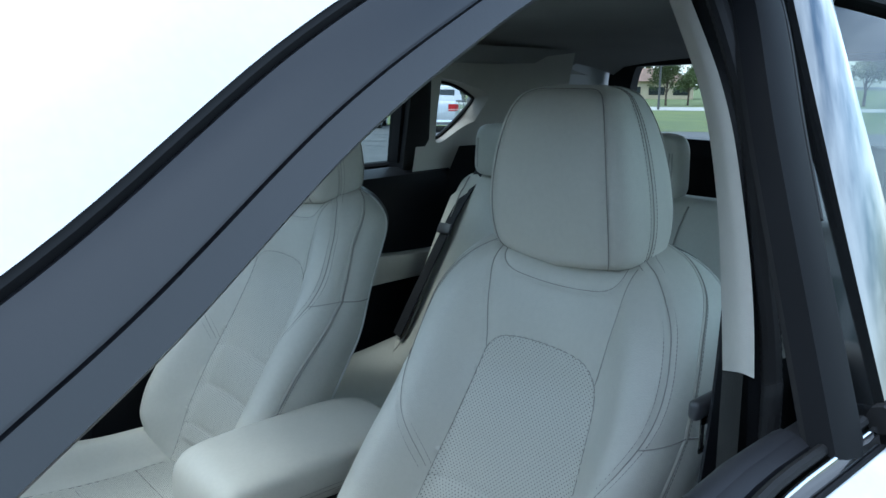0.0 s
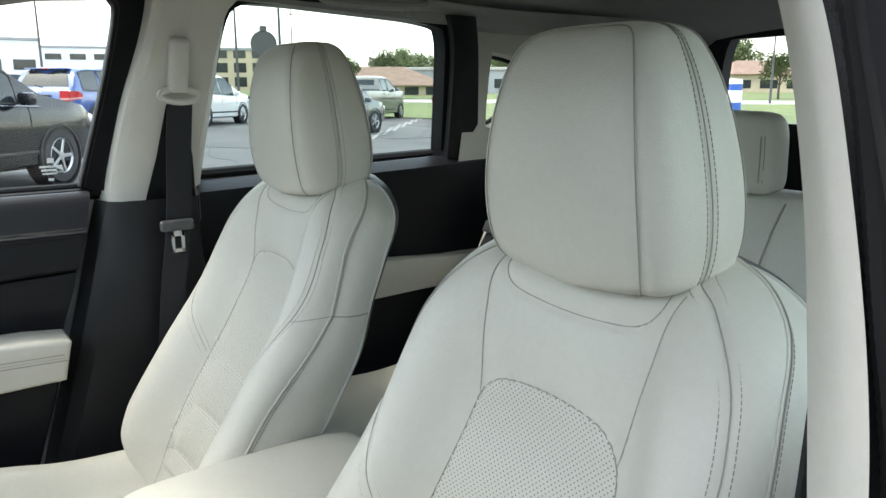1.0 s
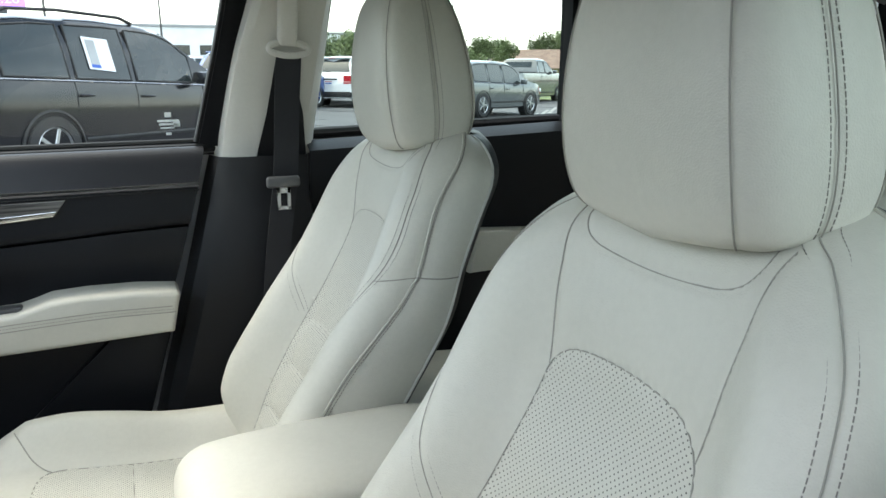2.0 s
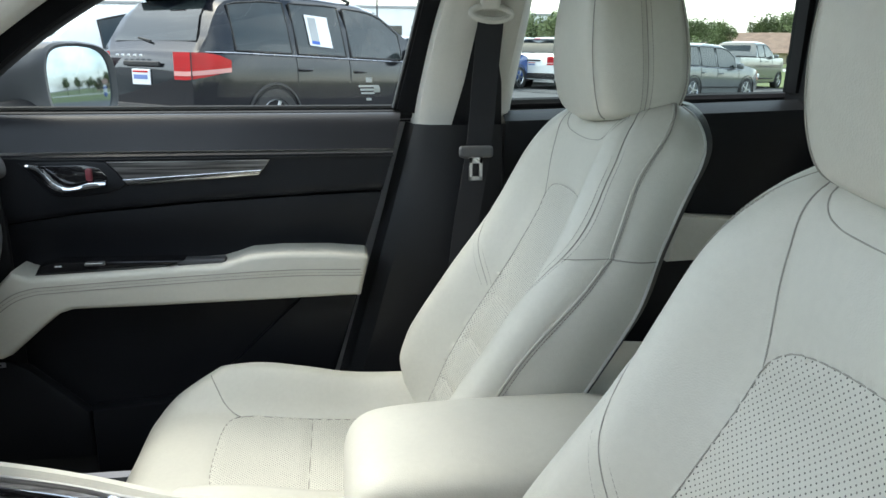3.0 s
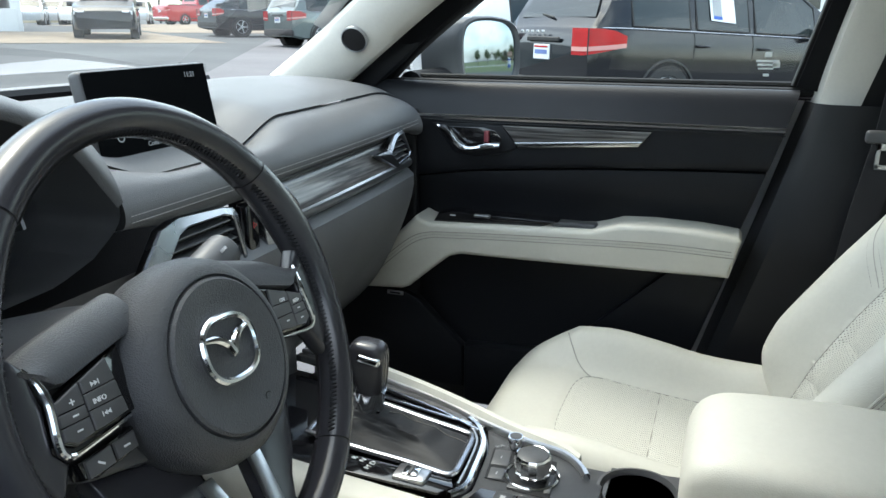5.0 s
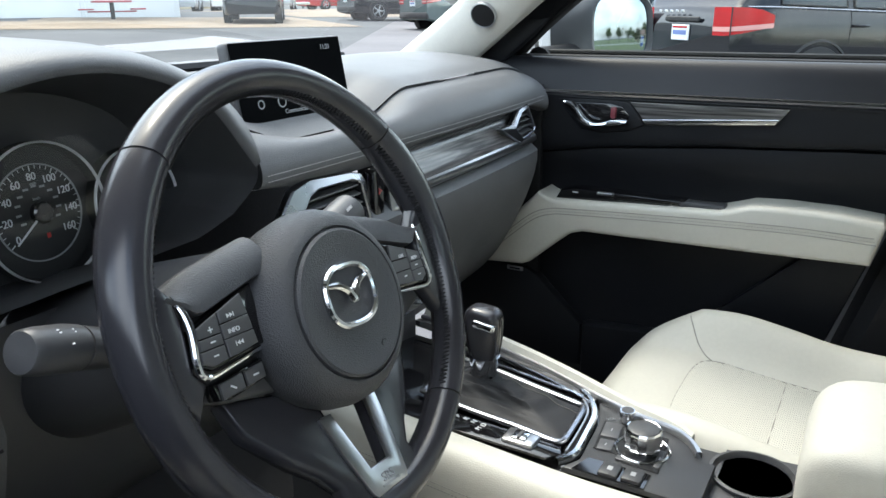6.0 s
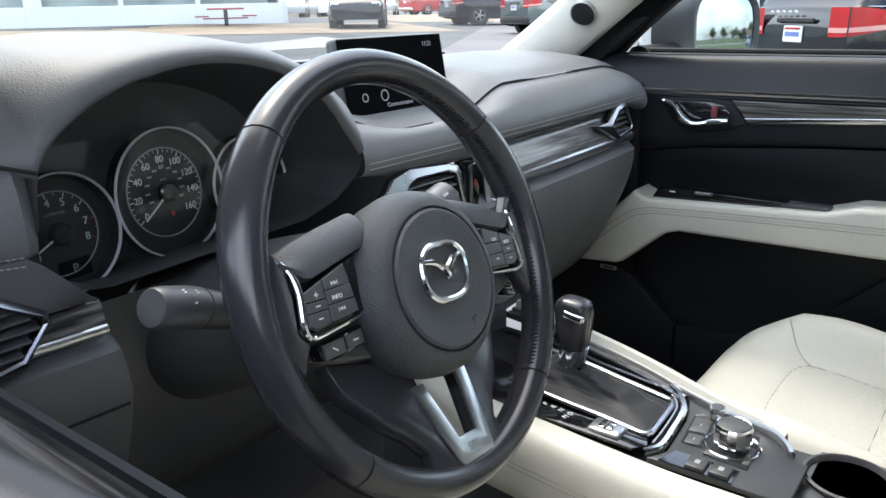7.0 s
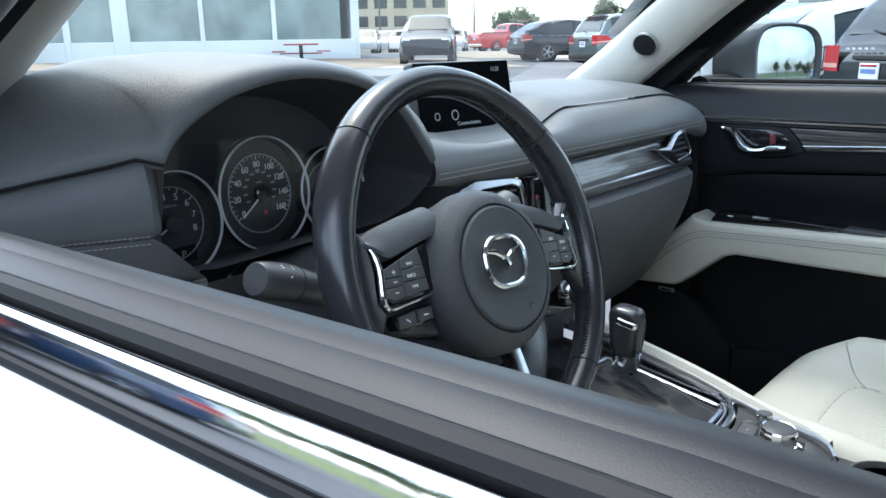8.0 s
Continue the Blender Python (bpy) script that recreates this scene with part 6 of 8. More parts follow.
    for pts, (cx, cy), left_sign, right_sign in keys:
        bt = part("button", prism(out(pts), 0.0026, 0.0006, 1, m=WM @ Matrix.Translation((0, 0, 0.0055))), M_HARD, pd)
        sign = left_sign if side < 0 else right_sign
        pm = WM @ Matrix.Translation((side * cx, cy, 0.0084))
        if len(sign) > 1:
            part("print", text_bm(sign, 0.0046, pm @ Matrix.Translation((0, -0.0012, 0))), M_ICON, bt)
        elif sign:
            part("print", mark(pm, sign), M_ICON, bt)
    if side < 0:
        pod = part("call_pod", prism(out([(0.0815, -0.0290), (0.0830, -0.0440), (0.1180, -0.0480), (0.1290, -0.0450), (0.1310, -0.0330)]), 0.014, 0.003, 2, m=WM @ Matrix.Translation((0, 0, -0.014))), M_GLOSSBLK, sp, "black call switch pod")
        for x0, x1, y0, y1 in ((0.0850, 0.1030, -0.0315, -0.0425), (0.1055, 0.1270, -0.0330, -0.0445)):
            bt = part("call_button", prism(out([(x0, y0), (x0, y1), (x1, y1 - 0.0012), (x1, y0 - 0.0015)]), 0.003, 0.001, 2, m=WM @ Matrix.Translation((0, 0, -0.001))), M_HARD, pod)
            part("print", rbox(0.0056, 0.0014, 0.0004, 0.0001, 1, m=WM @ Matrix.Translation((side * (x0 + x1) / 2, (y0 + y1) / 2 - 0.001, 0.0022)) @ pose(0, 0, 0, 0, 0, -35 if x0 > 0.1 else 0)), M_ICON, bt)


spoke(-1)
spoke(1)
# lower spoke: black body rising to the rim, with a silver V
LSM = WM @ Matrix.Translation((0, -0.098, -0.010)) @ pose(0, 0, 0, -17)
for sd in (-1, 1):
    body = [(0.0245, 0.030), (0.108, 0.050), (0.104, 0.020), (0.0764, -0.0164), (0.058, -0.034), (0.047, -0.050), (0.050, -0.074), (0.0, -0.086), (0.0, -0.052), (0.0140, -0.051), (0.0240, 0.0)]
    part("lower_spoke", prism([(sd * x, y) for x, y in body][::-sd], 0.018, 0.005, 3, m=LSM @ Matrix.Translation((0, 0, -0.019))), M_WHEEL, wheel, "black lower spoke")
fork = [(-0.0365, 0.004), (-0.0225, 0.004), (-0.0125, -0.0500), (0.0125, -0.0500), (0.0225, 0.004), (0.0365, 0.004), (0.0310, -0.035), (0.0240, -0.068), (0.0205, -0.0725), (-0.0205, -0.0725), (-0.0240, -0.068), (-0.0310, -0.035)]
fk = part("spoke_trim", prism(fork, 0.005, 0.0015, 2, m=LSM @ Matrix.Translation((0, 0, -0.003))), M_SATIN, wheel, "satin silver spoke trim")
part("print", text_bm("SRS", 0.010, LSM @ Matrix.Translation((0, -0.0620, 0.0023))), M_GREYPRINT, fk)
part("print", rbox(0.022, 0.0018, 0.0003, 0.0001, 1, m=LSM @ Matrix.Translation((0, -0.0675, 0.0022))), M_GREYPRINT, fk)
# column shroud
part("column_shroud", lathe([(0.058, -0.045), (0.064, -0.075), (0.075, -0.14), (0.088, -0.26), (0.095, -0.34)], 40, COLM @ Matrix.Diagonal((1.1, 0.85, 1, 1)) @ Matrix.Translation((0, -0.004, 0)), cap=False), M_HARD, wheel, "black column shroud")


def stalk(name, pts, radii, label):
    st = thing(name, label, "control stalk")
    part("arm", tube([COLM @ Vector(p) for p in pts[:3]], radii[:3], 14), M_HARD, st)
    part("grip", tube([COLM @ Vector(p) for p in pts[2:]], radii[2:], 24), M_HARD, st, "ribbed black twist grip")
    return st


ls = stalk("indicator_stalk", [(-0.045, -0.030, -0.125), (-0.085, -0.004, -0.115), (-0.118, 0.014, -0.102), (-0.135, 0.0225, -0.0960), (-0.1550, 0.0300, -0.0905), (-0.1555, 0.0302, -0.0903), (-0.1570, 0.0308, -0.0899), (-0.1575, 0.0310, -0.0897), (-0.168, 0.0345, -0.0868), (-0.190, 0.0405, -0.0805), (-0.1985, 0.0430, -0.0780), (-0.2000, 0.0434, -0.0776), (-0.2002, 0.0435, -0.0775)], [0.010, 0.0105, 0.0125, 0.0150, 0.0160, 0.0146, 0.0146, 0.0164, 0.0170, 0.0164, 0.0150, 0.0138, 0.002], "black light stalk with a round knob behind the wheel")
for px, py, pz, w_ in ((-0.176, 0.0460, -0.0702, 0.0050), (-0.164, 0.0425, -0.0732, 0.0036), (-0.171, 0.0360, -0.0690, 0.0046)):
    part("print", rbox(w_, 0.0011, 0.0004, 0.0001, 1, m=COLM @ Matrix.Translation((px, py, pz)) @ pose(0, 0, 0, -25, -14, 0)), M_ICON, ls)
    part("print", rbox(w_ * 0.8, 0.0011, 0.0004, 0.0001, 1, m=COLM @ Matrix.Translation((px, py + 0.0022, pz - 0.0010)) @ pose(0, 0, 0, -25, -14, 0)), M_ICON, ls)
rs = stalk("wiper_stalk", [(0.06, 0.005, -0.10), (0.09, 0.018, -0.10), (0.115, 0.027, -0.10), (0.118, 0.028, -0.10), (0.140, 0.034, -0.098), (0.175, 0.043, -0.096), (0.190, 0.047, -0.095), (0.193, 0.048, -0.095)], [0.010, 0.011, 0.013, 0.016, 0.018, 0.0195, 0.019, 0.016], "black wiper stalk with white lettering behind the wheel")
for tx, px, py, pz in (("OFF", 0.150, 0.040, -0.0772), ("REAR", 0.168, 0.050, -0.0766), ("INT", 0.148, 0.031, -0.0782)):
    part("print", text_bm(tx, 0.0046, COLM @ Matrix.Translation((px, py, pz)) @ pose(0, 0, 0, 0, 0, 15)), M_ICON, rs)

# ---------------------------------------------------------------- centre console
con = thing("centre_console", "black console with chrome framed shifter and parchment padded sides", "console")
part("body", prism([(-0.085, 0.10), (0.085, 0.10), (0.088, 0.38), (0.150, 0.60), (0.185, 0.78), (-0.11, 0.78), (-0.095, 0.60)], 0.33, 0.012, m=Matrix.Translation((0, 0, 0.315))), M_HARD, con)
RAIL = [(0.018, 0.247), (0.036, 0.257), (0.052, 0.273), (0.062, 0.292), (0.072, 0.338), (0.096, 0.399), (0.128, 0.477), (0.157, 0.587), (0.185, 0.70), (0.19, 0.74)]


def rail_x(y):
    return float(np.interp(y, [p[1] for p in RAIL], [p[0] for p in RAIL]))


KD = 0.10   # rise of the deck towards the dash


def deck(x, y, dz=0.0):
    return (x, y, 0.662 + KD * max(0.0, y - 0.42) * 0.5 + dz)


deck_rows = [[deck(x, y, -0.004 * (abs(x - 0.03) / 0.1) ** 4) for x in np.linspace(-0.078, rail_x(y), 20)] for y in np.linspace(0.246, 0.74, 28)]
part("deck", grid_mesh(deck_rows), M_GLOSSBLK, con, "gloss black console deck")
part("rear_deck", prism([(-0.078, 0.226), (0.012, 0.226), (0.014, 0.246), (0.034, 0.258), (0.049, 0.274), (0.058, 0.292), (0.068, 0.338), (0.090, 0.395), (0.058, 0.384), (0.036, 0.378), (-0.052, 0.371), (-0.078, 0.384)], 0.008, 0.003, m=Matrix.Translation((0, 0, 0.660))), M_DECK, con, "matt dark grey control deck")
# padded sides
padl = [deck(x, y, dz) for x, y, dz in [(-0.105, 0.24, -0.006), (-0.107, 0.36, -0.004), (-0.105, 0.5, 0.0), (-0.10, 0.62, 0.0), (-0.095, 0.74, 0.004)]]
rows = []
for p in spline(padl, 30):
    rows.append([(p[0] + dx, p[1], p[2] + dz) for dx, dz in spline([(0.028, -0.006), (0.022, 0.006), (0.0, 0.010), (-0.022, 0.002), (-0.034, -0.03), (-0.036, -0.075), (-0.030, -0.085)], 12)])
pl_ = part("side_pad", grid_mesh(rows), M_LEATHER, con, "parchment leather knee pad")
for off in (0.0, -0.007):
    part("stitching", stitches([(r[7][0] - 0.001, r[7][1], r[7][2] + off) for r in rows]), M_THREAD, pl_)
padr = [(rail_x(y) + 0.010 + 0.012 * max(0.0, y - 0.4), y, 0.672 + 0.05 * (y - 0.3)) for y in (0.262, 0.28, 0.30, 0.36, 0.44, 0.52, 0.60, 0.68, 0.74)]
rows = [[(p[0] + dx, p[1], p[2] + dz) for dx, dz in spline([(-0.008, -0.004), (-0.004, 0.004), (0.004, 0.006), (0.014, -0.003), (0.018, -0.04), (0.016, -0.07)], 10)] for p in spline(padr, 24)]
part("side_pad", grid_mesh(rows), M_LEATHER, con, "parchment leather knee pad")


def strip3(pts, width, lift, mat, name, label=""):
    """A flat moulded strip along points on the deck."""
    p = spline(pts, 40)
    t = np.gradient(p, axis=0)
    t /= np.linalg.norm(t, axis=1)[:, None]
    nn = np.stack([t[:, 1], -t[:, 0]], 1)
    rows_ = [[deck(q[0] + u[0] * o, q[1] + u[1] * o, lift + h) for o, h in ((-width / 2, -0.008), (-width / 2, -0.001), (-width * 0.3, 0.0012), (width * 0.3, 0.0012), (width / 2, -0.001), (width / 2, -0.008))] for q, u in zip(p, nn)]
    return part(name, grid_mesh(rows_), mat, con, label, sharp=25)


strip3(RAIL, 0.008, 0.012, M_SATIN, "rail", "bright chrome rail")
strip3([(x - 0.013, y) for x, y in RAIL[5:]], 0.014, 0.009, M_WOOD_Y, "trim_strip", "dark striped strip")
strip3([(x - 0.024, y) for x, y in RAIL[5:]], 0.004, 0.0115, M_CHROME, "rail", "bright chrome rail")
strip3([(0.086, 0.416), (0.094, 0.48), (0.106, 0.563), (0.115, 0.63)], 0.004, 0.011, M_CHROME, "rail", "bright chrome rail")
# shifter: chrome frame, boot, knob
bez = [deck(x, y, 0.010) for x, y in [(-0.036, 0.403), (-0.028, 0.400), (0.0, 0.401), (0.045, 0.404), (0.060, 0.408), (0.065, 0.420), (0.075, 0.48), (0.088, 0.55), (0.092, 0.60), (0.084, 0.610), (-0.012, 0.610), (-0.022, 0.60), (-0.028, 0.54), (-0.032, 0.46), (-0.038, 0.41)]]
part("shift_frame", tube(spline(bez + bez[:1], 90)[:-1], 0.0050, 10, closed=True, flat=0.8), M_VENT, con, "satin chrome shifter frame")
rows = []
for t in np.linspace(0, 1, 30):
    row = []
    for k, p in enumerate(spline(bez + bez[:1], 49)[:-1]):
        c = np.array([0.037, 0.546, 0.698])
        top_ = c + (np.array(p) - np.array([0.028, 0.505, p[2]])) * 0.17
        low_ = np.array([p[0], p[1], p[2] - 0.004])
        q = low_ + (top_ - low_) * np.array([t ** 0.55, t ** 0.9, t])
        q[2] += (0.0040 * math.sin(t * 17 + 1.3 * math.sin(k * 0.262)) + 0.0020 * math.sin(t * 29 + k * 0.8)) * (1 - t) * t * 2 + 0.020 * t * (1 - t)
        row.append(q)
    rows.append(row)
bt = part("boot", grid_mesh(rows, close_u=True), M_BOOT, con, "creased black leather shifter boot")
part("stitching", stitches([rows[k][6] + np.array([0, 0, 0.001]) for k in range(1, 28)]), M_THREAD, bt)
KM = Matrix.Translation((0.038, 0.546, 0.702)) @ pose(0, 0, 0, 4, -2, 0)
part("knob_collar", lathe([(0.0165, -0.012), (0.0185, -0.008), (0.0195, 0.006), (0.0212, 0.026), (0.0170, 0.027)], 28, KM), M_CHROME, con, "bright chrome collar")
kn = [(0.0170, 0.0190, 0.0262, 0), (0.0190, 0.0215, 0.036, 0.001), (0.0200, 0.0235, 0.052, 0.002), (0.0205, 0.0250, 0.070, 0.003), (0.0200, 0.0250, 0.083, 0.004), (0.0175, 0.0225, 0.091, 0.004), (0.0125, 0.0165, 0.0955, 0.004), (0.005, 0.007, 0.097, 0.004)]
kb = part("shift_knob", grid_mesh([[KM @ Vector((a * math.copysign(abs(math.cos(u)) ** 0.6, math.cos(u)), oy + b * math.copysign(abs(math.sin(u)) ** 0.6, math.sin(u)), h)) for u in np.linspace(0, 2 * math.pi, 40, endpoint=False)] for a, b, h, oy in [tuple(r) for r in spline(kn, 24)]], close_u=True, cap=True), M_WHEEL, con, "black leather shift knob")
part("knob_button", rbox(0.012, 0.032, 0.012, 0.004, 3, m=KM @ Matrix.Translation((-0.0165, -0.004, 0.077)) @ pose(0, 0, 0, 6, 6, 4)), M_CHROME, kb, "satin chrome release strip")
part("seam", tube([KM @ Vector((0.0, -0.0245 + oy_, h_)) for h_, oy_ in ((0.03, 0.003), (0.05, 0.001), (0.07, 0.0005), (0.084, 0.002))], 0.0008, 5), M_BLACK, kb)
# gear letters and parking switch
gp = part("gate_plate", prism([(-0.077, 0.620), (-0.038, 0.620), (-0.040, 0.54), (-0.045, 0.398), (-0.060, 0.392), (-0.077, 0.405)], 0.004, 0.001, m=Matrix.Translation(deck(0, 0, -0.0025)) @ pose(0, 0, 0, 1.2)), M_GLOSSBLK, con, "gloss black gear plate")
for k, (ch, px, py) in enumerate((("P", -0.050, 0.538), ("R", -0.050, 0.526), ("N", -0.051, 0.514), ("M D", -0.057, 0.501))):
    part("print", text_bm(ch, 0.010, Matrix.Translation(deck(px, py, 0.0097)) @ pose(0, 0, 0, 0, 0, -12)), M_ICON, gp)
pk = part("parking_switch", rbox(0.030, 0.042, 0.010, 0.003, m=Matrix.Translation(deck(-0.056, 0.446, 0.010))), M_SATIN, con, "silver parking brake switch")
part("switch_face", rbox(0.020, 0.020, 0.004, 0.0015, m=Matrix.Translation(deck(-0.056, 0.446, 0.0155))), M_CHROME, pk)
part("switch_face", rbox(0.020, 0.005, 0.004, 0.0015, m=Matrix.Translation(deck(-0.056, 0.446, 0.0175))), M_HARD, pk)
# chrome step between shifter and controls
strip3([(0.100, 0.424), (0.086, 0.408), (0.060, 0.392), (0.037, 0.385), (-0.010, 0.380), (-0.052, 0.378), (-0.076, 0.391)], 0.009, 0.012, M_CHROME, "deck_edge", "bright chrome deck edge")
strip3([(0.094, 0.434), (0.080, 0.416), (0.058, 0.4005), (0.037, 0.3945), (-0.010, 0.390), (-0.052, 0.388)], 0.004, 0.010, M_SATIN, "deck_edge", "satin deck edge")
# knob and buttons
BK = Matrix.Translation((0.000, 0.310, 0.668))
part("knob_plate", prism([(0.044, 0.372), (-0.024, 0.364), (-0.024, 0.337), (-0.038, 0.324), (-0.040, 0.280), (0.040, 0.288)], 0.002, 0.0008, 1, m=Matrix.Translation((0, 0, 0.6675))), M_BLACK, con, "black button plate")
part("knob_ring", lathe([(0.0335, 0), (0.0335, 0.003), (0.032, 0.0042), (0.030, 0.003), (0.030, 0)], 40, BK, cap=False), M_CHROME, con, "bright chrome knob ring")
kk = part("control_knob", lathe([(0.0215, 0.0), (0.0215, 0.006), (0.0225, 0.008), (0.0225, 0.025), (0.0220, 0.029), (0.0205, 0.0315), (0.0185, 0.0305), (0.001, 0.0305)], 14, BK), M_CHROME, con, "faceted silver control knob", sharp=15)
part("knob_top", lathe([(0.0188, 0.029), (0.0188, 0.0312), (0.0175, 0.0320), (0.001, 0.0320)], 40, BK), M_HARD, kk)
VK = Matrix.Translation((0.055, 0.346, 0.668))
vk = part("volume_knob", lathe([(0.0105, 0), (0.0105, 0.015), (0.0096, 0.018), (0.001, 0.018)], 24, VK), M_CHROME, con, "small silver volume knob")
part("knob_top", lathe([(0.0078, 0.0178), (0.0078, 0.0186), (0.001, 0.0186)], 24, VK), M_HARD, vk)
part("print", text_bm("VOL", 0.006, Matrix.Translation((0.052, 0.366, 0.6686)) @ pose(0, 0, 0, 0, 0, -50)), M_GREYPRINT, con)
for x, y, w, h, a in ((0.024, 0.356, 0.036, 0.022, 6), (-0.012, 0.352, 0.024, 0.018, 6), (-0.031, 0.318, 0.010, 0.030, 0), (-0.012, 0.286, 0.040, 0.008, 3), (0.034, 0.318, 0.012, 0.046, 4)):
    b_ = part("button", rbox(w, h, 0.003, 0.0012, m=Matrix.Translation((x, y, 0.6695)) @ pose(0, 0, 0, 0, 0, a)), M_HARD, con)
    part("print", rbox(0.006, 0.0014, 0.0004, 0.0001, 1, m=Matrix.Translation((x, y, 0.6712))), M_GREYPRINT, b_)
part("switch_well", prism([(-0.077, 0.372), (-0.046, 0.362), (-0.046, 0.286), (-0.077, 0.286)], 0.002, 0.0008, 1, m=Matrix.Translation((0, 0, 0.6672))), M_GLOSSBLK, con, "gloss black switch well")
for x, y in ((-0.062, 0.330), (-0.061, 0.303)):
    b_ = part("button", rbox(0.026, 0.023, 0.006, 0.002, m=Matrix.Translation((x, y, 0.6705))), M_DECK, con)
    part("print", rbox(0.008, 0.006, 0.0004, 0.0001, 1, m=Matrix.Translation((x, y, 0.6737))), M_GREYPRINT, b_)
# cup holder
cup = part("cup_holder", lathe([(0.048, 0.0), (0.050, 0.006), (0.046, 0.007), (0.043, 0.0), (0.040, -0.07), (0.001, -0.07)], 40, Matrix.Translation((0.030, 0.186, 0.652))), M_HARD, con, "black round cup holder")
part("cup_deck", prism([(-0.080, 0.13), (0.088, 0.13), (0.080, 0.225), (-0.080, 0.225)], 0.006, 0.002, m=Matrix.Translation((0, 0, 0.646))), M_HARD, con)
# armrest lid
lid_rows = []
for y, zt, w in spline([(0.140, 0.712, 0.062), (0.138, 0.728, 0.078), (0.130, 0.746, 0.088), (0.112, 0.759, 0.095), (0.08, 0.765, 0.099), (0.0, 0.768, 0.102), (-0.12, 0.768, 0.104), (-0.19, 0.765, 0.104), (-0.235, 0.752, 0.100), (-0.245, 0.715, 0.090)], 44):
    lid_rows.append([(0.046 + w * math.copysign(abs(math.cos(a)) ** 0.45, math.cos(a)), y, zt - 0.045 + 0.045 * math.copysign(abs(math.sin(a)) ** 0.45, math.sin(a))) for a in np.linspace(0, 2 * math.pi, 48, endpoint=False)])
lid = part("armrest_lid", grid_mesh(lid_rows, close_u=True, cap=True), M_LEATHER, con, "parchment leather armrest lid")
for sgn in (-1, 1):
    for off in (0.0, -0.007):
        part("stitching", stitches([(0.046 + sgn * (0.1005 + 0.0025), y, 0.712 + off) for y in np.linspace(0.08, -0.22, 60)]), M_THREAD, lid)
part("armrest_box", rbox(0.185, 0.36, 0.37, 0.012, m=Matrix.Translation((0.046, -0.055, 0.490))), M_HARD, con)
# heater knob on the centre stack
part("climate_knob", lathe([(0.020, 0), (0.020, 0.015), (0.017, 0.02), (0.001, 0.02)], 28, axes((0.088, 0.688, 0.777), (1, 0, 0), (0, 0.2, 1))), M_CHROME, dash, "chrome climate knob")
part("stack_panel", rbox(0.26, 0.05, 0.085, 0.008, m=Matrix.Translation((0.01, 0.722, 0.780))), M_GLOSSBLK, dash, "gloss black climate panel")
part("stack_base", rbox(0.28, 0.05, 0.16, 0.01, m=Matrix.Translation((0.02, 0.755, 0.73))), M_HARD, dash)

# ---------------------------------------------------------------- rear bench
bench = thing("rear_bench", "parchment leather rear bench with low head restraints", "car seat")
bl = spline([(-0.62, 0.60), (-0.70, 0.66), (-0.78, 0.80), (-0.86, 0.96), (-0.915, 1.06), (-0.95, 1.095), (-0.99, 1.10)], 40)
rows = []
for y, z in bl:
    rows.append([(x, y + 0.022 * math.cos(x * 9.5) ** 2 * (1 if z < 1.05 else 0.3) - 0.03 * max(0.0, (abs(x) - 0.52) / 0.1) ** 2, z - 0.02 * max(0.0, (abs(x) - 0.5) / 0.12) ** 2) for x in np.linspace(-0.63, 0.63, 61)])
part("backrest", grid_mesh(rows), M_LEATHER, bench, "", sharp=0)
part("rear_shell", rbox(1.24, 0.06, 0.5, 0.02, m=Matrix.Translation((0, -1.02, 0.84)) @ pose(0, 0, 0, 18)), M_CARPET, bench)
for x in (-0.56, -0.30, -0.13, 0.13, 0.30, 0.56):
    part("seam", tube([(x, y + 0.022 * math.cos(x * 9.5) ** 2 * (1 if z < 1.05 else 0.3) + 0.001, z) for y, z in bl[3:36]], 0.002, 5), M_SEAM, bench)
rows = [[(x, y, z + 0.02 * math.cos(x * 9.5) ** 2) for x in np.linspace(-0.63, 0.63, 41)] for y, z in spline([(-0.72, 0.62), (-0.55, 0.60), (-0.35, 0.61), (-0.24, 0.60), (-0.215, 0.55), (-0.22, 0.35)], 24)]
part("cushion", grid_mesh(rows), M_LEATHER, bench, "", sharp=0)
for x in (-0.38, 0.0, 0.38):
    w = 0.165 if x else 0.10
    hr = [(1.095, w * 0.9, 0.0), (1.11, w, 0.0), (1.16, w, 0.0), (1.205, w * 0.97, 0), (1.228, w * 0.85, 0), (1.235, w * 0.6, 0)]
    rows = [[(x + a * math.copysign(abs(math.cos(u)) ** 0.5, math.cos(u)), -0.955 + 0.045 * (a / w) * math.copysign(abs(math.sin(u)) ** 0.6, math.sin(u)), h) for u in np.linspace(0, 2 * math.pi, 40, endpoint=False)] for h, a, _ in spline(hr, 16)]
    hd = part("head_restraint", grid_mesh(rows, close_u=True, cap=True), M_LEATHER, bench, "low leather head restraint")
    for s in (-1, 1):
        for e_, y_ in ((0.83, -0.9175), (0.88, -0.9215)):
            part("seam", tube([(x + s * w * e_, y_, 1.115), (x + s * w * e_, y_, 1.16), (x + s * w * e_ * 0.985, y_, 1.195)], 0.0012, 5), M_SEAM, hd)


def ribbon(pts, width, across, thick=0.0016):
    """A flat strap through points, its width along across."""
    p = spline(pts, 30)
    a = Vector(across).normalized()
    rows_ = []
    for i in range(30):
        c = Vector(p[i])
        t = (Vector(p[min(29, i + 1)]) - Vector(p[max(0, i - 1)])).normalized()
        n_ = t.cross(a).normalized()
        rows_.append([c + a * width / 2 + n_ * thick, c + n_ * thick * 1.3, c - a * width / 2 + n_ * thick, c - a * width / 2 - n_ * thick, c + a * width / 2 - n_ * thick])
    return grid_mesh(rows_, close_u=True, cap=True)


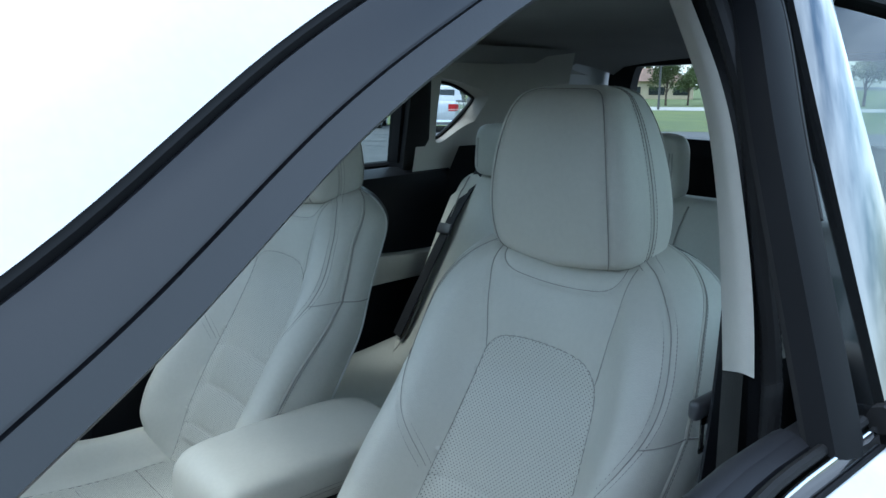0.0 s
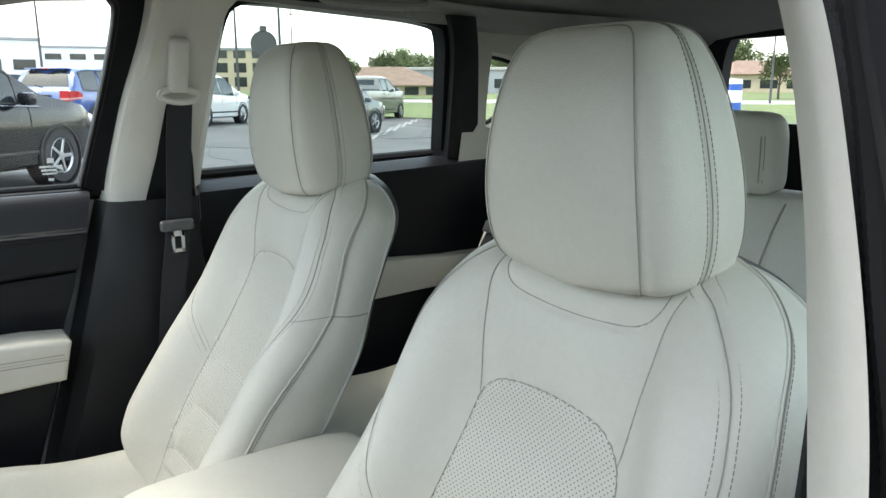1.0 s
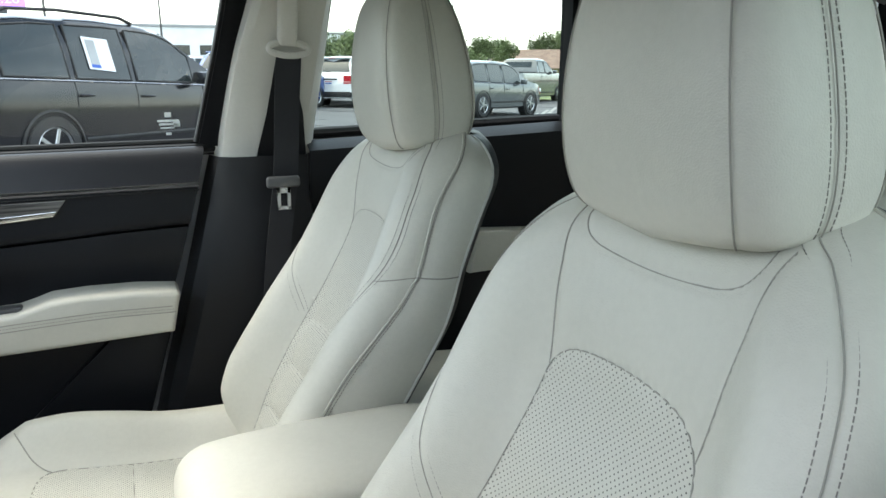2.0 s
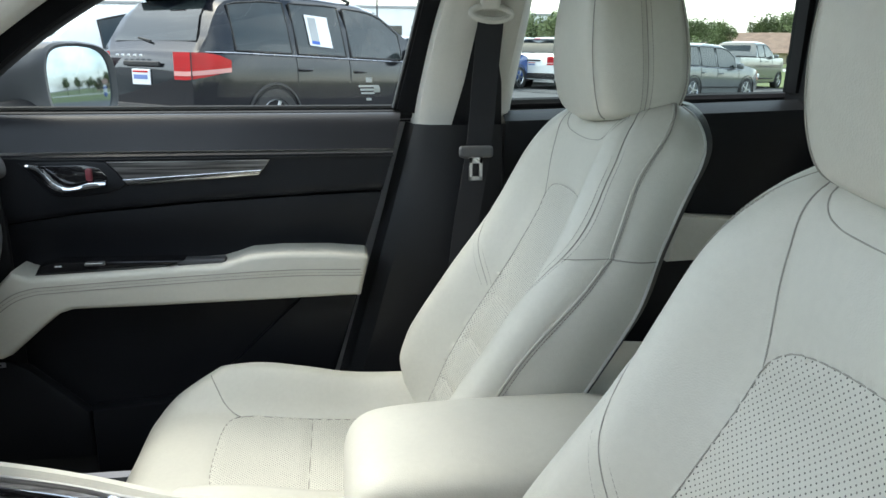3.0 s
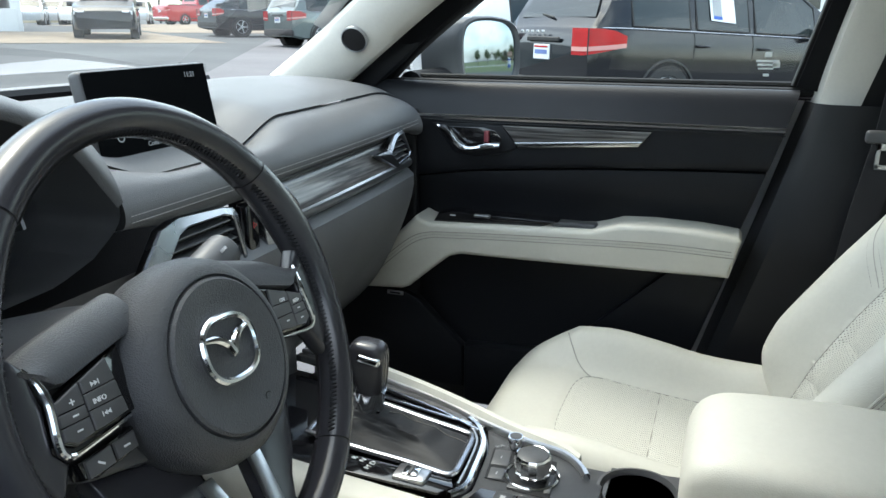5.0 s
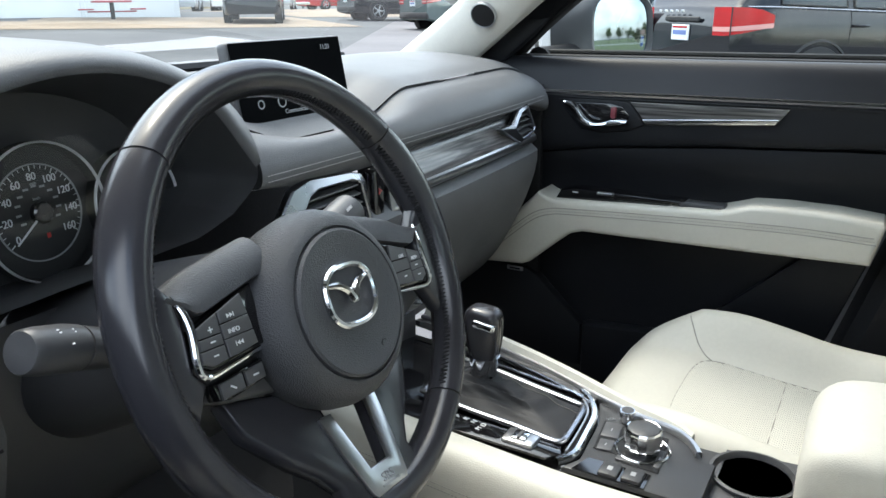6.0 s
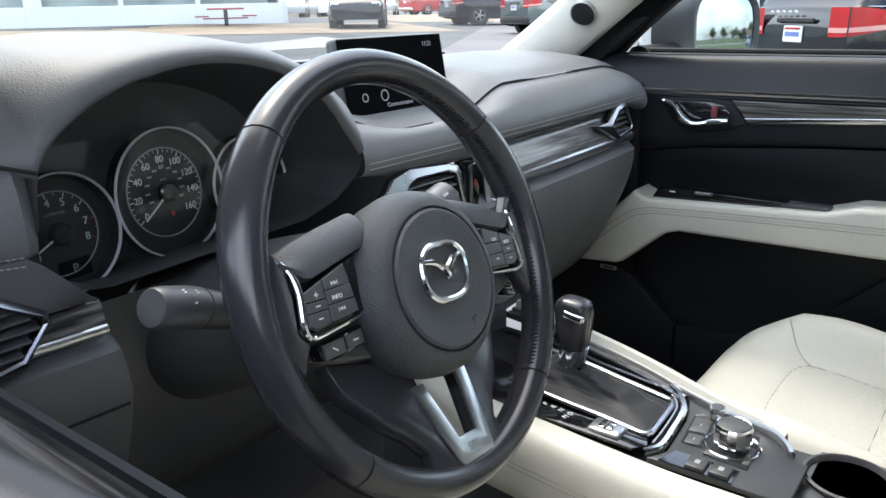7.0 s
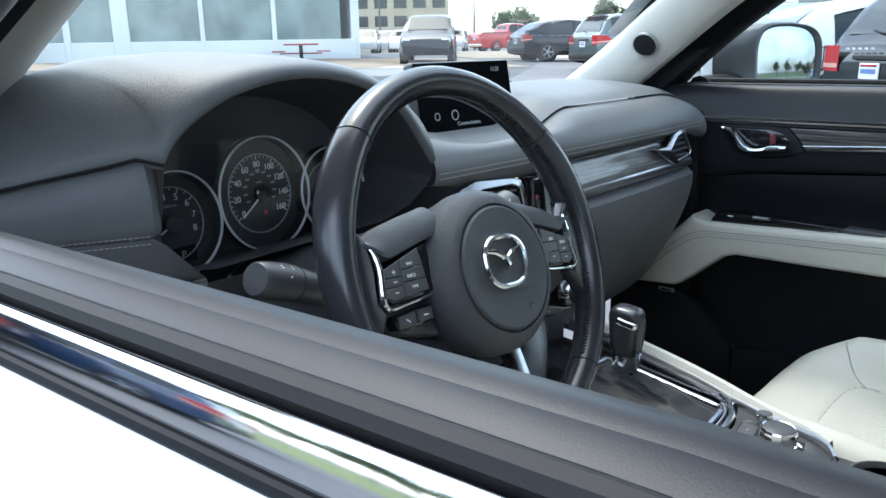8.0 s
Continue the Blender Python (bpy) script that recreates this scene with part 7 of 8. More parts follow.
def seat_belt(sgn, dy=0.0):
    belt = thing("seat_belt", "black seat belt hanging from its beige pillar anchor", "seat belt", group="front seat belts")
    top = Vector((sgn * 0.633, -0.142 + dy, 1.254))
    part("webbing", ribbon([top, (sgn * 0.640, -0.135 + dy, 1.16), (sgn * 0.642, -0.125 + dy, 1.02), (sgn * 0.643, -0.10 + dy, 0.85), (sgn * 0.645, -0.08 + dy, 0.62), (sgn * 0.645, -0.07 + dy, 0.42)], 0.047, (0, 1, 0.06)), M_BELT, belt, "black woven webbing")
    gm = axes(top, (0, 1, 0.05), (0, -0.05, 1))
    part("guide", tube([gm @ Vector((0.036 * math.cos(a), 0.008 + 0.012 * math.sin(a), 0)) for a in np.linspace(0, 2 * math.pi, 28, endpoint=False)], 0.0065, 8, closed=True), M_PILLAR, belt, "beige belt guide")
    part("adjuster", rbox(0.026, 0.036, 0.105, 0.009, 3, m=Matrix.Translation((sgn * 0.618, -0.140 + dy, 1.318)) @ pose(0, 0, 0, 0, -sgn * 22)), M_PILLAR, belt, "beige height adjuster")
    tq = Vector((sgn * 0.630, -0.118 + dy, 1.016))
    tm_ = axes(tq, (0, 1, 0.0), (0, -0.0, 1))
    tg_ = part("tongue_cover", rbox(0.064, 0.022, 0.014, 0.006, 3, m=tm_), M_HARD, belt, "black belt tongue cover")
    bars = [rbox(0.007, 0.046, 0.003, 0.001, 1, m=tm_ @ Matrix.Translation((s_ * 0.0095, -0.030, 0))) for s_ in (-1, 1)]
    bars += [rbox(0.026, h_, 0.003, 0.001, 1, m=tm_ @ Matrix.Translation((0, y_, 0))) for h_, y_ in ((0.008, -0.050), (0.016, -0.014))]
    part("tongue", join(*bars), M_BUCKLE, tg_, "metal belt tongue with a square slot")
    return belt


seat_belt(1)
seat_belt(-1, -0.03)
for sgn in (-1, 1):
    b = thing("rear_seat_belt", "black rear seat belt across the bench shoulder", "seat belt", group="rear seat belts")
    part("webbing", ribbon([(sgn * 0.56, -1.02, 1.17), (sgn * 0.545, -0.94, 1.08), (sgn * 0.55, -0.86, 0.98), (sgn * 0.57, -0.76, 0.80), (sgn * 0.58, -0.68, 0.66)], 0.047, (1, -0.3, 0)), M_BELT, b)
    part("tongue", rbox(0.05, 0.012, 0.03, 0.004, m=Matrix.Translation((sgn * 0.555, -0.832, 0.945)) @ pose(0, 0, 0, 28)), M_HARD, b)

# grab handle and coat hook over the rear door
gh = thing("grab_handle", "grey folding grab handle on the roof edge", "handle")
part("bar", tube(spline([(0.55, -0.40, 1.452), (0.535, -0.42, 1.440), (0.528, -0.52, 1.436), (0.535, -0.62, 1.440), (0.55, -0.64, 1.450)], 24), 0.010, 10), M_HEADLINER, gh)
part("hook", rbox(0.012, 0.02, 0.025, 0.004, m=Matrix.Translation((0.545, -0.60, 1.430))), M_HEADLINER, gh)

# ---------------------------------------------------------------- outside: car park
M_ASPHALT = material("asphalt_worn", (0.105, 0.105, 0.108), 0.9, var=0.22, vscale=0.35, bump=0.5, bscale=60, color2=(0.075, 0.076, 0.08), fine=0.1)
M_CRACK = material("crack_sealant", (0.03, 0.03, 0.032), 0.6)
M_LINE = material("line_paint_white", (0.32, 0.32, 0.31), 0.8, var=0.25, vscale=1.5)
M_GRASS = material("grass_mown", (0.095, 0.125, 0.045), 0.95, var=0.2, vscale=0.3, bump=0.6, bscale=40, color2=(0.14, 0.17, 0.05), fine=0.15)
M_APRON = material("apron_paving_tan", (0.30, 0.23, 0.165), 0.9, var=0.1, vscale=0.8, bump=0.3, bscale=30)
M_CONCRETE = material("concrete_light", (0.42, 0.41, 0.39), 0.9, var=0.1, vscale=0.5, bump=0.3, bscale=30)
M_TYRE = material("tyre_rubber", (0.02, 0.02, 0.021), 0.8, bump=0.3, bscale=120)
M_ALLOY = material("alloy_rim", (0.45, 0.46, 0.48), 0.3, metal=1.0)
M_CARGLASS = material("tinted_car_glass", (0.02, 0.027, 0.028), 0.07, coat=0.0, var=0.1)
M_TAIL = material("tail_lens_red", (0.42, 0.010, 0.014), 0.2, coat=0.2, var=0.1)
M_TAILW = material("tail_lens_pale", (0.60, 0.30, 0.28), 0.12, coat=0.6)
M_HEADL = material("headlamp_clear", (0.6, 0.62, 0.65), 0.08, coat=0.6)
M_PLATE = material("plate_white", (0.7, 0.72, 0.75), 0.4)
M_PLATEBAR = material("plate_bars", (0.12, 0.18, 0.4), 0.5)
M_WALLW = material("wall_panel_white", (0.72, 0.74, 0.75), 0.6, var=0.05, vscale=0.5)
M_WALLB = material("wall_beige", (0.50, 0.42, 0.30), 0.8, var=0.08, vscale=0.4)
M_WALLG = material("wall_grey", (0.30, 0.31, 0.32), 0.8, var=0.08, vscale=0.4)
M_ROOFR = material("roof_tile_brown", (0.22, 0.145, 0.11), 0.85, var=0.15, vscale=1.5)
# opaque pale teal: reflections and windscreen haze are put into the glass colour
M_STOREGLASS = material("shop_glass_hazy_teal", (0.22, 0.30, 0.31), 0.06, coat=0.6, var=0.25, vscale=0.6)
M_POLE = material("pole_grey", (0.07, 0.07, 0.072), 0.7)
M_LEAF = material("leaves_green", (0.115, 0.15, 0.055), 0.8, var=0.3, vscale=0.8, color2=(0.07, 0.10, 0.035), fine=0.2)
M_BARK = material("bark_brown", (0.10, 0.075, 0.055), 0.95, var=0.2, vscale=4)
M_REDPAINT = material("table_paint_red", (0.35, 0.03, 0.04), 0.5)
M_BLUESIGN = material("sign_blue", (0.03, 0.10, 0.42), 0.5)
M_SIGNW = material("sign_white", (0.75, 0.76, 0.78), 0.5)


def ground_z(x, y):
    """The car park climbs gently from tail to nose."""
    return 0.033 * min(max(y, -26.0), 27.0)


def az(a, d, ex=-0.8, ey=0.15):
    """A spot on the ground at a bearing (degrees from +x towards +y) and distance."""
    x, y = ex + d * math.cos(radians(a)), ey + d * math.sin(radians(a))
    return x, y, ground_z(x, y)


def patch(name, poly, mat, lift, label, category, n=1):
    """A flat piece of ground surface laid on the slope."""
    bm = bmesh.new()
    bm.faces.new([bm.verts.new((x, y, 0)) for x, y in poly])
    bmesh.ops.triangulate(bm, faces=bm.faces[:])
    if n > 1:
        bmesh.ops.subdivide_edges(bm, edges=bm.edges[:], cuts=n, use_grid_fill=True)
    for v in bm.verts:
        v.co.z = ground_z(v.co.x, v.co.y) + lift
    return tagged(part(name, bm, mat, None, "", sharp=0), label, category, kind="structure")


gx = np.concatenate([[-1500, -600, -250], np.linspace(-120, 120, 41), [250, 600, 1500]])
bm = grid_mesh([[(x, y, ground_z(x, y)) for x in gx] for y in np.sort(np.concatenate([gx, [-26.0, 27.0]]))])
tagged(part("ground", bm, M_ASPHALT, None, "", sharp=0), "worn grey asphalt car park with cracks", "ground", kind="structure")


def along(d0, d1, w0, w1, bearing):
    """A four-sided strip square to a bearing, between two distances."""
    c, s = math.cos(radians(bearing)), math.sin(radians(bearing))
    return [(d * c - w * s, d * s + w * c) for d, w in ((d0, w0), (d1, w0), (d1, w1), (d0, w1))]


patch("grass_strip", along(36, 66, -90, 28, -45), M_GRASS, 0.012, "mown green grass strip beside the car park", "grass", 6)
patch("street", along(66, 76, -110, 60, -45), M_CONCRETE, 0.02, "pale concrete street beyond the grass", "road", 6)
patch("lawn", along(76, 400, -300, 60, -45), M_GRASS, 0.015, "green lawn beyond the street", "grass", 6)
patch("apron", along(23.5, 31.5, -9, 40, 58), M_APRON, 0.014, "tan paved apron in front of the showroom", "pavement", 5)
patch("apron", along(31.5, 60, -40, -9.5, 58), M_APRON, 0.013, "tan paved forecourt beside the showroom", "pavement", 5)
patch("grass_verge", along(11, 60, -30, 30, 180), M_GRASS, 0.012, "green verge behind the parked cars", "grass", 6)
crk = random.Random(5)
for k in range(26):
    a, d = crk.uniform(-42, -8), crk.uniform(11, 30)
    x, y, _ = az(a, d)
    pts, h = [], crk.uniform(0, 6.28)
    for _ in range(12):
        pts.append((x, y, ground_z(x, y) + 0.004))
        h += crk.uniform(-0.6, 0.6)
        x, y = x + 0.5 * math.cos(h), y + 0.5 * math.sin(h)
    tagged(part("crack", tube(pts, 0.02, 4, flat=0.3), M_CRACK, floor if False else None, ""), "dark sealed crack in the asphalt", "crack", group="asphalt cracks", kind="structure")
for k in range(9):
    c = Vector((15 + 2.1 * k, -8.0 - 1.6 * k, 0))
    patch("parking_line", [(c.x + u * 0.83 - v * 0.06, c.y - u * 0.55 - v * 0.09) for u, v in ((0, -0.6), (5, -0.6), (5, 0.6), (0, 0.6))], M_LINE, 0.008, "white painted parking bay line", "line")


# ---------------------------------------------------------------- vehicles
PROFILES = {
    "suv": dict(top=[(0.0, 0.50), (0.012, 0.60), (0.03, 0.66), (0.075, 0.90), (0.11, 0.965), (0.20, 0.992), (0.40, 1.0), (0.54, 0.985), (0.60, 0.955), (0.755, 0.665), (0.80, 0.64), (0.93, 0.58), (0.985, 0.50), (1.0, 0.40)], belt=0.615),
    "hatch": dict(top=[(0.0, 0.48), (0.015, 0.60), (0.06, 0.70), (0.16, 0.90), (0.30, 0.985), (0.42, 1.0), (0.52, 0.98), (0.58, 0.94), (0.74, 0.66), (0.80, 0.63), (0.93, 0.55), (0.985, 0.46), (1.0, 0.38)], belt=0.60),
    "pickup": dict(top=[(0.0, 0.50), (0.008, 0.62), (0.02, 0.655), (0.375, 0.66), (0.385, 0.68), (0.40, 0.92), (0.42, 0.98), (0.50, 1.0), (0.60, 0.985), (0.645, 0.95), (0.735, 0.70), (0.78, 0.68), (0.94, 0.655), (0.985, 0.58), (1.0, 0.42)], belt=0.665),
}
M_ARCH = material("wheel_arch_black", (0.015, 0.015, 0.016), 0.7)


def vehicle(kind, paint, L, W, H, at, heading, label, rails=False, rim=0.23, tyre=0.345, paper=False, group="parked vehicles", plain_glass=True):
    """A parked vehicle: its tail at the origin, its nose along +x, then placed."""
    pr = PROFILES[kind]
    name = {"suv": "suv", "hatch": "hatchback", "pickup": "pickup_truck"}[kind]
    car = thing(name, label, "truck" if kind == "pickup" else "car", group=group)

    def top(s):
        return float(np.interp(s, [a for a, _ in pr["top"]], [b for _, b in pr["top"]])) * H

    def belt(s):
        return min(H * (pr["belt"] - (0.075 if kind == "suv" else 0.03) * max(0.0, s - 0.1)), top(s) - 0.01)

    def half(s):
        e = 1 - 0.10 * max(0.0, (0.10 - s) / 0.10) ** 2 - 0.16 * max(0.0, (s - 0.86) / 0.14) ** 2
        return W / 2 * e

    def green(s, z):
        f = (z - belt(s)) / max(0.05, H - H * pr["belt"])
        return half(s) * (0.965 - 0.20 * min(1.0, max(0.0, f)) ** 1.2)

    ss = np.unique(np.concatenate([np.linspace(0, 1, 49), [0.005, 0.012, 0.02, 0.985, 0.995]]))
    rows = []
    for s in ss:
        w, zb, t, b = half(s), 0.22 + 0.10 * max(0.0, (s - 0.9) / 0.1) + 0.08 * max(0.0, (0.08 - s) / 0.08), top(s), belt(s)
        x = s * L
        right = [(w * 0.86, zb), (w * 0.97, zb + 0.05), (w * 0.985, zb + 0.2), (w * 1.0, (zb + b) / 2 + 0.05), (w * 0.995, b - 0.10), (w * 0.965, b), (green(s, b + (t - b) * 0.5), b + (t - b) * 0.5), (green(s, t - 0.05) - 0.01, b + (t - b) * 0.9), (green(s, t) * 0.86, t - 0.012), (green(s, t) * 0.5, t + 0.004)]
        rows.append([(x, -a, z) for a, z in right] + [(x, 0, t + 0.01)] + [(x, a, z) for a, z in right[::-1]])
    part("body", grid_mesh(rows, cap=True), paint, car, "", sharp=40)
    # wheels in black arches
    wb = (0.205, 0.805) if kind != "pickup" else (0.215, 0.845)
    for s in wb:
        for side in (-1, 1):
            y = side * (half(s) - 0.075)
            m = Matrix.Translation((s * L, y, tyre)) @ pose(0, 0, 0, -90 * side)
            part("wheel_arch", lathe([(tyre * 1.16, -0.16), (tyre * 1.17, 0.080), (tyre * 1.10, 0.086), (tyre * 1.08, 0.0), (0.01, -0.02)], 32, m, cap=False), M_ARCH, car)
            wl = part("wheel", lathe([(tyre * 0.97, -0.12), (tyre, -0.09), (tyre, 0.05), (tyre * 0.95, 0.085), (rim * 1.06, 0.088), (rim * 1.04, 0.06)], 32, m, cap=False), M_TYRE, car, "black tyre")
            part("rim", join(lathe([(rim * 1.05, 0.075), (rim, 0.085), (rim * 0.94, 0.06)], 28, m, cap=False), lathe([(0.06, 0.05), (0.055, 0.078), (0.001, 0.08)], 16, m),
                             *[rbox(rim * 0.95, 0.045, 0.02, 0.006, 1, m=m @ Matrix.Rotation(k * 1.2566, 4, "Z") @ Matrix.Translation((rim * 0.5, 0, 0.066))) for k in range(5)]), M_ALLOY, wl, "five-spoke alloy rim")

    def side_window(s0, s1, side, nm="side_window", low=0.03, hi=0.12, mat=None):
        pts_b, pts_t = [], []
        for s in np.linspace(s0, s1, 8):
            b, t = belt(s), top(s)
            z0, z1 = b + low, max(b + low + 0.01, t - hi * (0.8 if kind == "suv" else 1))
            pts_b.append((s * L, side * (green(s, z0) + 0.006), z0))
            pts_t.append((s * L, side * (green(s, z1) + 0.004), z1))
        mid = [((a[0] + b_[0]) / 2, (a[1] + b_[1]) / 2 + side * 0.006, (a[2] + b_[2]) / 2) for a, b_ in zip(pts_b, pts_t)]
        w_ = part(nm, grid_mesh([pts_b, mid, pts_t]), mat or M_CARGLASS, car, "tinted glass")
        part("window_edge", tube(pts_b + pts_t[::-1], 0.012, 5, closed=True), M_ARCH, w_)
        return w_

    for side in (-1, 1):
        if kind == "suv":
            cuts = [(0.105, 0.265), (0.285, 0.445), (0.465, 0.665)]
        elif kind == "hatch":
            cuts = [(0.20, 0.43), (0.45, 0.66)]
        else:
            cuts = [(0.415, 0.535), (0.55, 0.69)]
        wins = [side_window(a, b, side) for a, b in cuts]
        if paper and side < 0:
            s0, s1 = 0.325, 0.40
            poly = []
            for s, f in ((s0, 0.20), (s1, 0.16), (s1, 0.80), (s0, 0.84)):
                b, t = belt(s) + 0.03, top(s) - 0.12
                z = b + (t - b) * f
                poly.append((s * L, side * (green(s, z) + 0.016), z))
            bm_ = bmesh.new()
            bm_.faces.new([bm_.verts.new(p) for p in poly])
            pp = part("price_sheet", bm_, M_SIGNW, wins[1], "white printed sheet", sharp=0)
            q0 = [Vector(p) for p in poly]
            bm_ = bmesh.new()
            c_ = [q0[0].lerp(q0[1], 0.10).lerp(q0[3].lerp(q0[2], 0.10), 0.08), q0[0].lerp(q0[1], 0.45).lerp(q0[3].lerp(q0[2], 0.45), 0.08), q0[0].lerp(q0[1], 0.45).lerp(q0[3].lerp(q0[2], 0.45), 0.92), q0[0].lerp(q0[1], 0.10).lerp(q0[3].lerp(q0[2], 0.10), 0.92)]
            bm_.faces.new([bm_.verts.new(v + Vector((0, side * 0.003, 0))) for v in c_])
            part("print_block", bm_, M_GREYPRINT, pp, sharp=0)
            bm_ = bmesh.new()
            c_ = [q0[0].lerp(q0[1], 0.10).lerp(q0[3].lerp(q0[2], 0.10), 0.06), q0[0].lerp(q0[1], 0.45).lerp(q0[3].lerp(q0[2], 0.45), 0.06), q0[0].lerp(q0[1], 0.45).lerp(q0[3].lerp(q0[2], 0.45), 0.16), q0[0].lerp(q0[1], 0.10).lerp(q0[3].lerp(q0[2], 0.10), 0.16)]
            bm_.faces.new([bm_.verts.new(v + Vector((0, side * 0.005, 0))) for v in c_])
            part("print_block", bm_, M_BLUESIGN, pp, sharp=0)
        # door joints, handles, mirror
        for s in ((0.275, 0.455, 0.70) if kind == "suv" else (0.44, 0.68)):
            pts = [(s * L, side * (half(s) * k_ + 0.001), z) for k_, z in ((0.975, 0.34), (1.0, 0.6 * H * 0.8), (0.995, belt(s) - 0.10), (0.967, belt(s)))]
            part("door_joint", tube(pts, 0.006, 4), M_ARCH, car)
        part("side_moulding", tube([(s * L, side * (half(s) * 0.985 + 0.006), 0.42) for s in np.linspace(0.29, 0.72, 8)], 0.012, 5, flat=2), M_ARCH, car)
        part("belt_line", tube([(s * L, side * (half(s) * 0.968 + 0.004), belt(s) + 0.004) for s in np.linspace(0.03, 0.74, 16)], 0.009, 5), M_ARCH if kind == "pickup" else M_VENT, car)
        for s in ((0.30, 0.49) if kind == "suv" else (0.46, 0.57)):
            hz = belt(s) - 0.14
            part("door_handle", tube([(s * L + d, side * (half(s) + 0.012 + b_), hz) for d, b_ in ((-0.09, 0), (-0.06, 0.02), (0.06, 0.02), (0.09, 0))], 0.016, 6), paint, car)
        sm = 0.665 if kind != "pickup" else 0.70
        part("door_mirror", rbox(0.12, 0.20, 0.15, 0.04, 2, m=Matrix.Translation((sm * L, side * (half(sm) + 0.10), belt(sm) + 0.09))), paint, car)
        # lamps
        tw = 0.40 if kind == "suv" else 0.26 if kind == "hatch" else 0.14
        zc = H * (0.545 if kind != "pickup" else 0.53)
        hh = 0.15 if kind != "pickup" else 0.16
        lampr = []
        for u in np.linspace(0, 1, 7):
            if u < 0.55:
                x_, y_ = -0.010 + 0.0 * u, side * (W / 2 * 0.60 + (W / 2 * 0.93 - W / 2 * 0.60) * u / 0.55)
                x_ = 0.010 + 0.018 * L * 0.1 * u
            else:
                v = (u - 0.55) / 0.45
                x_, y_ = 0.02 + v * tw, side * (W / 2 * (0.93 + 0.045 * min(1, v * 2)))
            sl = 1 - 1.1 * max(0.0, u - 0.45)
            lampr.append([(x_ - (0.02 if u < 0.55 else 0.0), y_ + (side * 0.018 if u >= 0.55 else 0), zc + z_) for z_ in (-hh * sl, -hh * 0.25, 0.0, hh * 0.8 * math.sqrt(1 - 0.85 * max(0.0, (u - 0.55) / 0.45) ** 2))])
        tl = part("tail_lamp", grid_mesh(lampr), M_TAIL, car, "red tail lamp")
        part("lamp_band", grid_mesh([[(r[1][0] - 0.007, r[1][1] + side * 0.007, r[0][2] * 0.45 + r[1][2] * 0.55 + dz) for dz in (-0.022, 0.0, 0.022)] for r in lampr]), M_TAILW, tl, "pale band of the lamp")
        part("lamp_joint", tube([(p_[0] - 0.008, p_[1] + side * 0.008, p_[2]) for p_ in lampr[3]], 0.007, 5), M_ARCH, tl)
        part("head_lamp", rbox(0.30, 0.34, 0.13, 0.04, 2, m=Matrix.Translation((L * 0.955, side * W * 0.36, H * 0.47))), M_HEADL, car, "clear headlamp")
        if rails:
            part("roof_rail", tube([(s * L, side * W * 0.33, top(s) + z_) for s, z_ in ((0.14, 0.0), (0.17, 0.05), (0.30, 0.06), (0.48, 0.05), (0.52, 0.0))], 0.02, 6), M_ARCH, car, "black roof rail")
    # tail: window, plate, bumper, spoiler
    if kind != "pickup":
        s0, s1 = (0.034, 0.088) if kind == "suv" else (0.07, 0.17)
        rw = [[(s * L - 0.012, u * green(s, top(s)) * (0.86 if s == s0 else 0.78), top(s) + 0.004) for u in np.linspace(-1, 1, 9)] for s in (s0, (s0 + s1) / 2, s1)]
        part("rear_window", grid_mesh(rw), M_CARGLASS, car, "tinted rear glass")
        part("spoiler", rbox(0.22, W * 0.66, 0.035, 0.014, 2, m=Matrix.Translation((0.085 * L, 0, H * 0.955))), paint, car)
        part("high_lamp", rbox(0.03, 0.26, 0.03, 0.01, 2, m=Matrix.Translation((0.085 * L - 0.11, 0, H * 0.955))), M_TAIL, car)
        part("rear_wiper", tube([(0.03 * L - 0.02, 0.0, H * 0.68), (0.04 * L - 0.02, 0.28, H * 0.70)], 0.012, 5), M_ARCH, car)
    else:
        part("bed_rim", tube([(0.02 * L, -W * 0.46, H * 0.665), (0.37 * L, -W * 0.46, H * 0.668)], 0.03, 6), M_ARCH, car)
        part("rear_window", rbox(0.02, W * 0.62, H * 0.17, 0.008, 1, m=Matrix.Translation((0.392 * L, 0, H * 0.83)) @ pose(0, 0, 0, 0, 8)), M_CARGLASS, car, "tinted rear glass")
    if kind == "suv":
        for k_ in range(5):
            part("emblem_bar", rbox(0.012, 0.055, 0.026, 0.004, 1, m=Matrix.Translation((-0.004, 0.42 - 0.105 * k_, H * 0.592))), M_CHROME, car)
        part("handle_recess", rbox(0.03, 0.62, 0.05, 0.01, 1, m=Matrix.Translation((-0.002, 0.0, H * 0.545))), M_ARCH, car)
    pl_ = part("plate", rbox(0.02, 0.31, 0.16, 0.006, 1, m=Matrix.Translation((-0.012, 0.0, H * 0.465))), M_PLATE, car, "white plate with plain bars")
    part("plate_bar", rbox(0.004, 0.24, 0.045, 0.001, 1, m=Matrix.Translation((-0.024, 0.0, H * 0.465))), M_PLATEBAR, pl_)
    part("plate_bar", rbox(0.004, 0.26, 0.02, 0.001, 1, m=Matrix.Translation((-0.024, 0.0, H * 0.465 + 0.055))), M_TAIL, pl_)
    part("bumper", rbox(0.16, W * 0.90, 0.20, 0.05, 2, m=Matrix.Translation((0.045, 0, 0.42))), M_ARCH if kind != "pickup" else M_CHROME, car)
    part("grille", rbox(0.05, W * 0.5, 0.20, 0.03, 2, m=Matrix.Translation((L * 0.985, 0, H * 0.40))), M_ARCH, car)
    # windscreen
    s0, s1 = {"suv": (0.612, 0.742), "hatch": (0.592, 0.728), "pickup": (0.652, 0.730)}[kind]
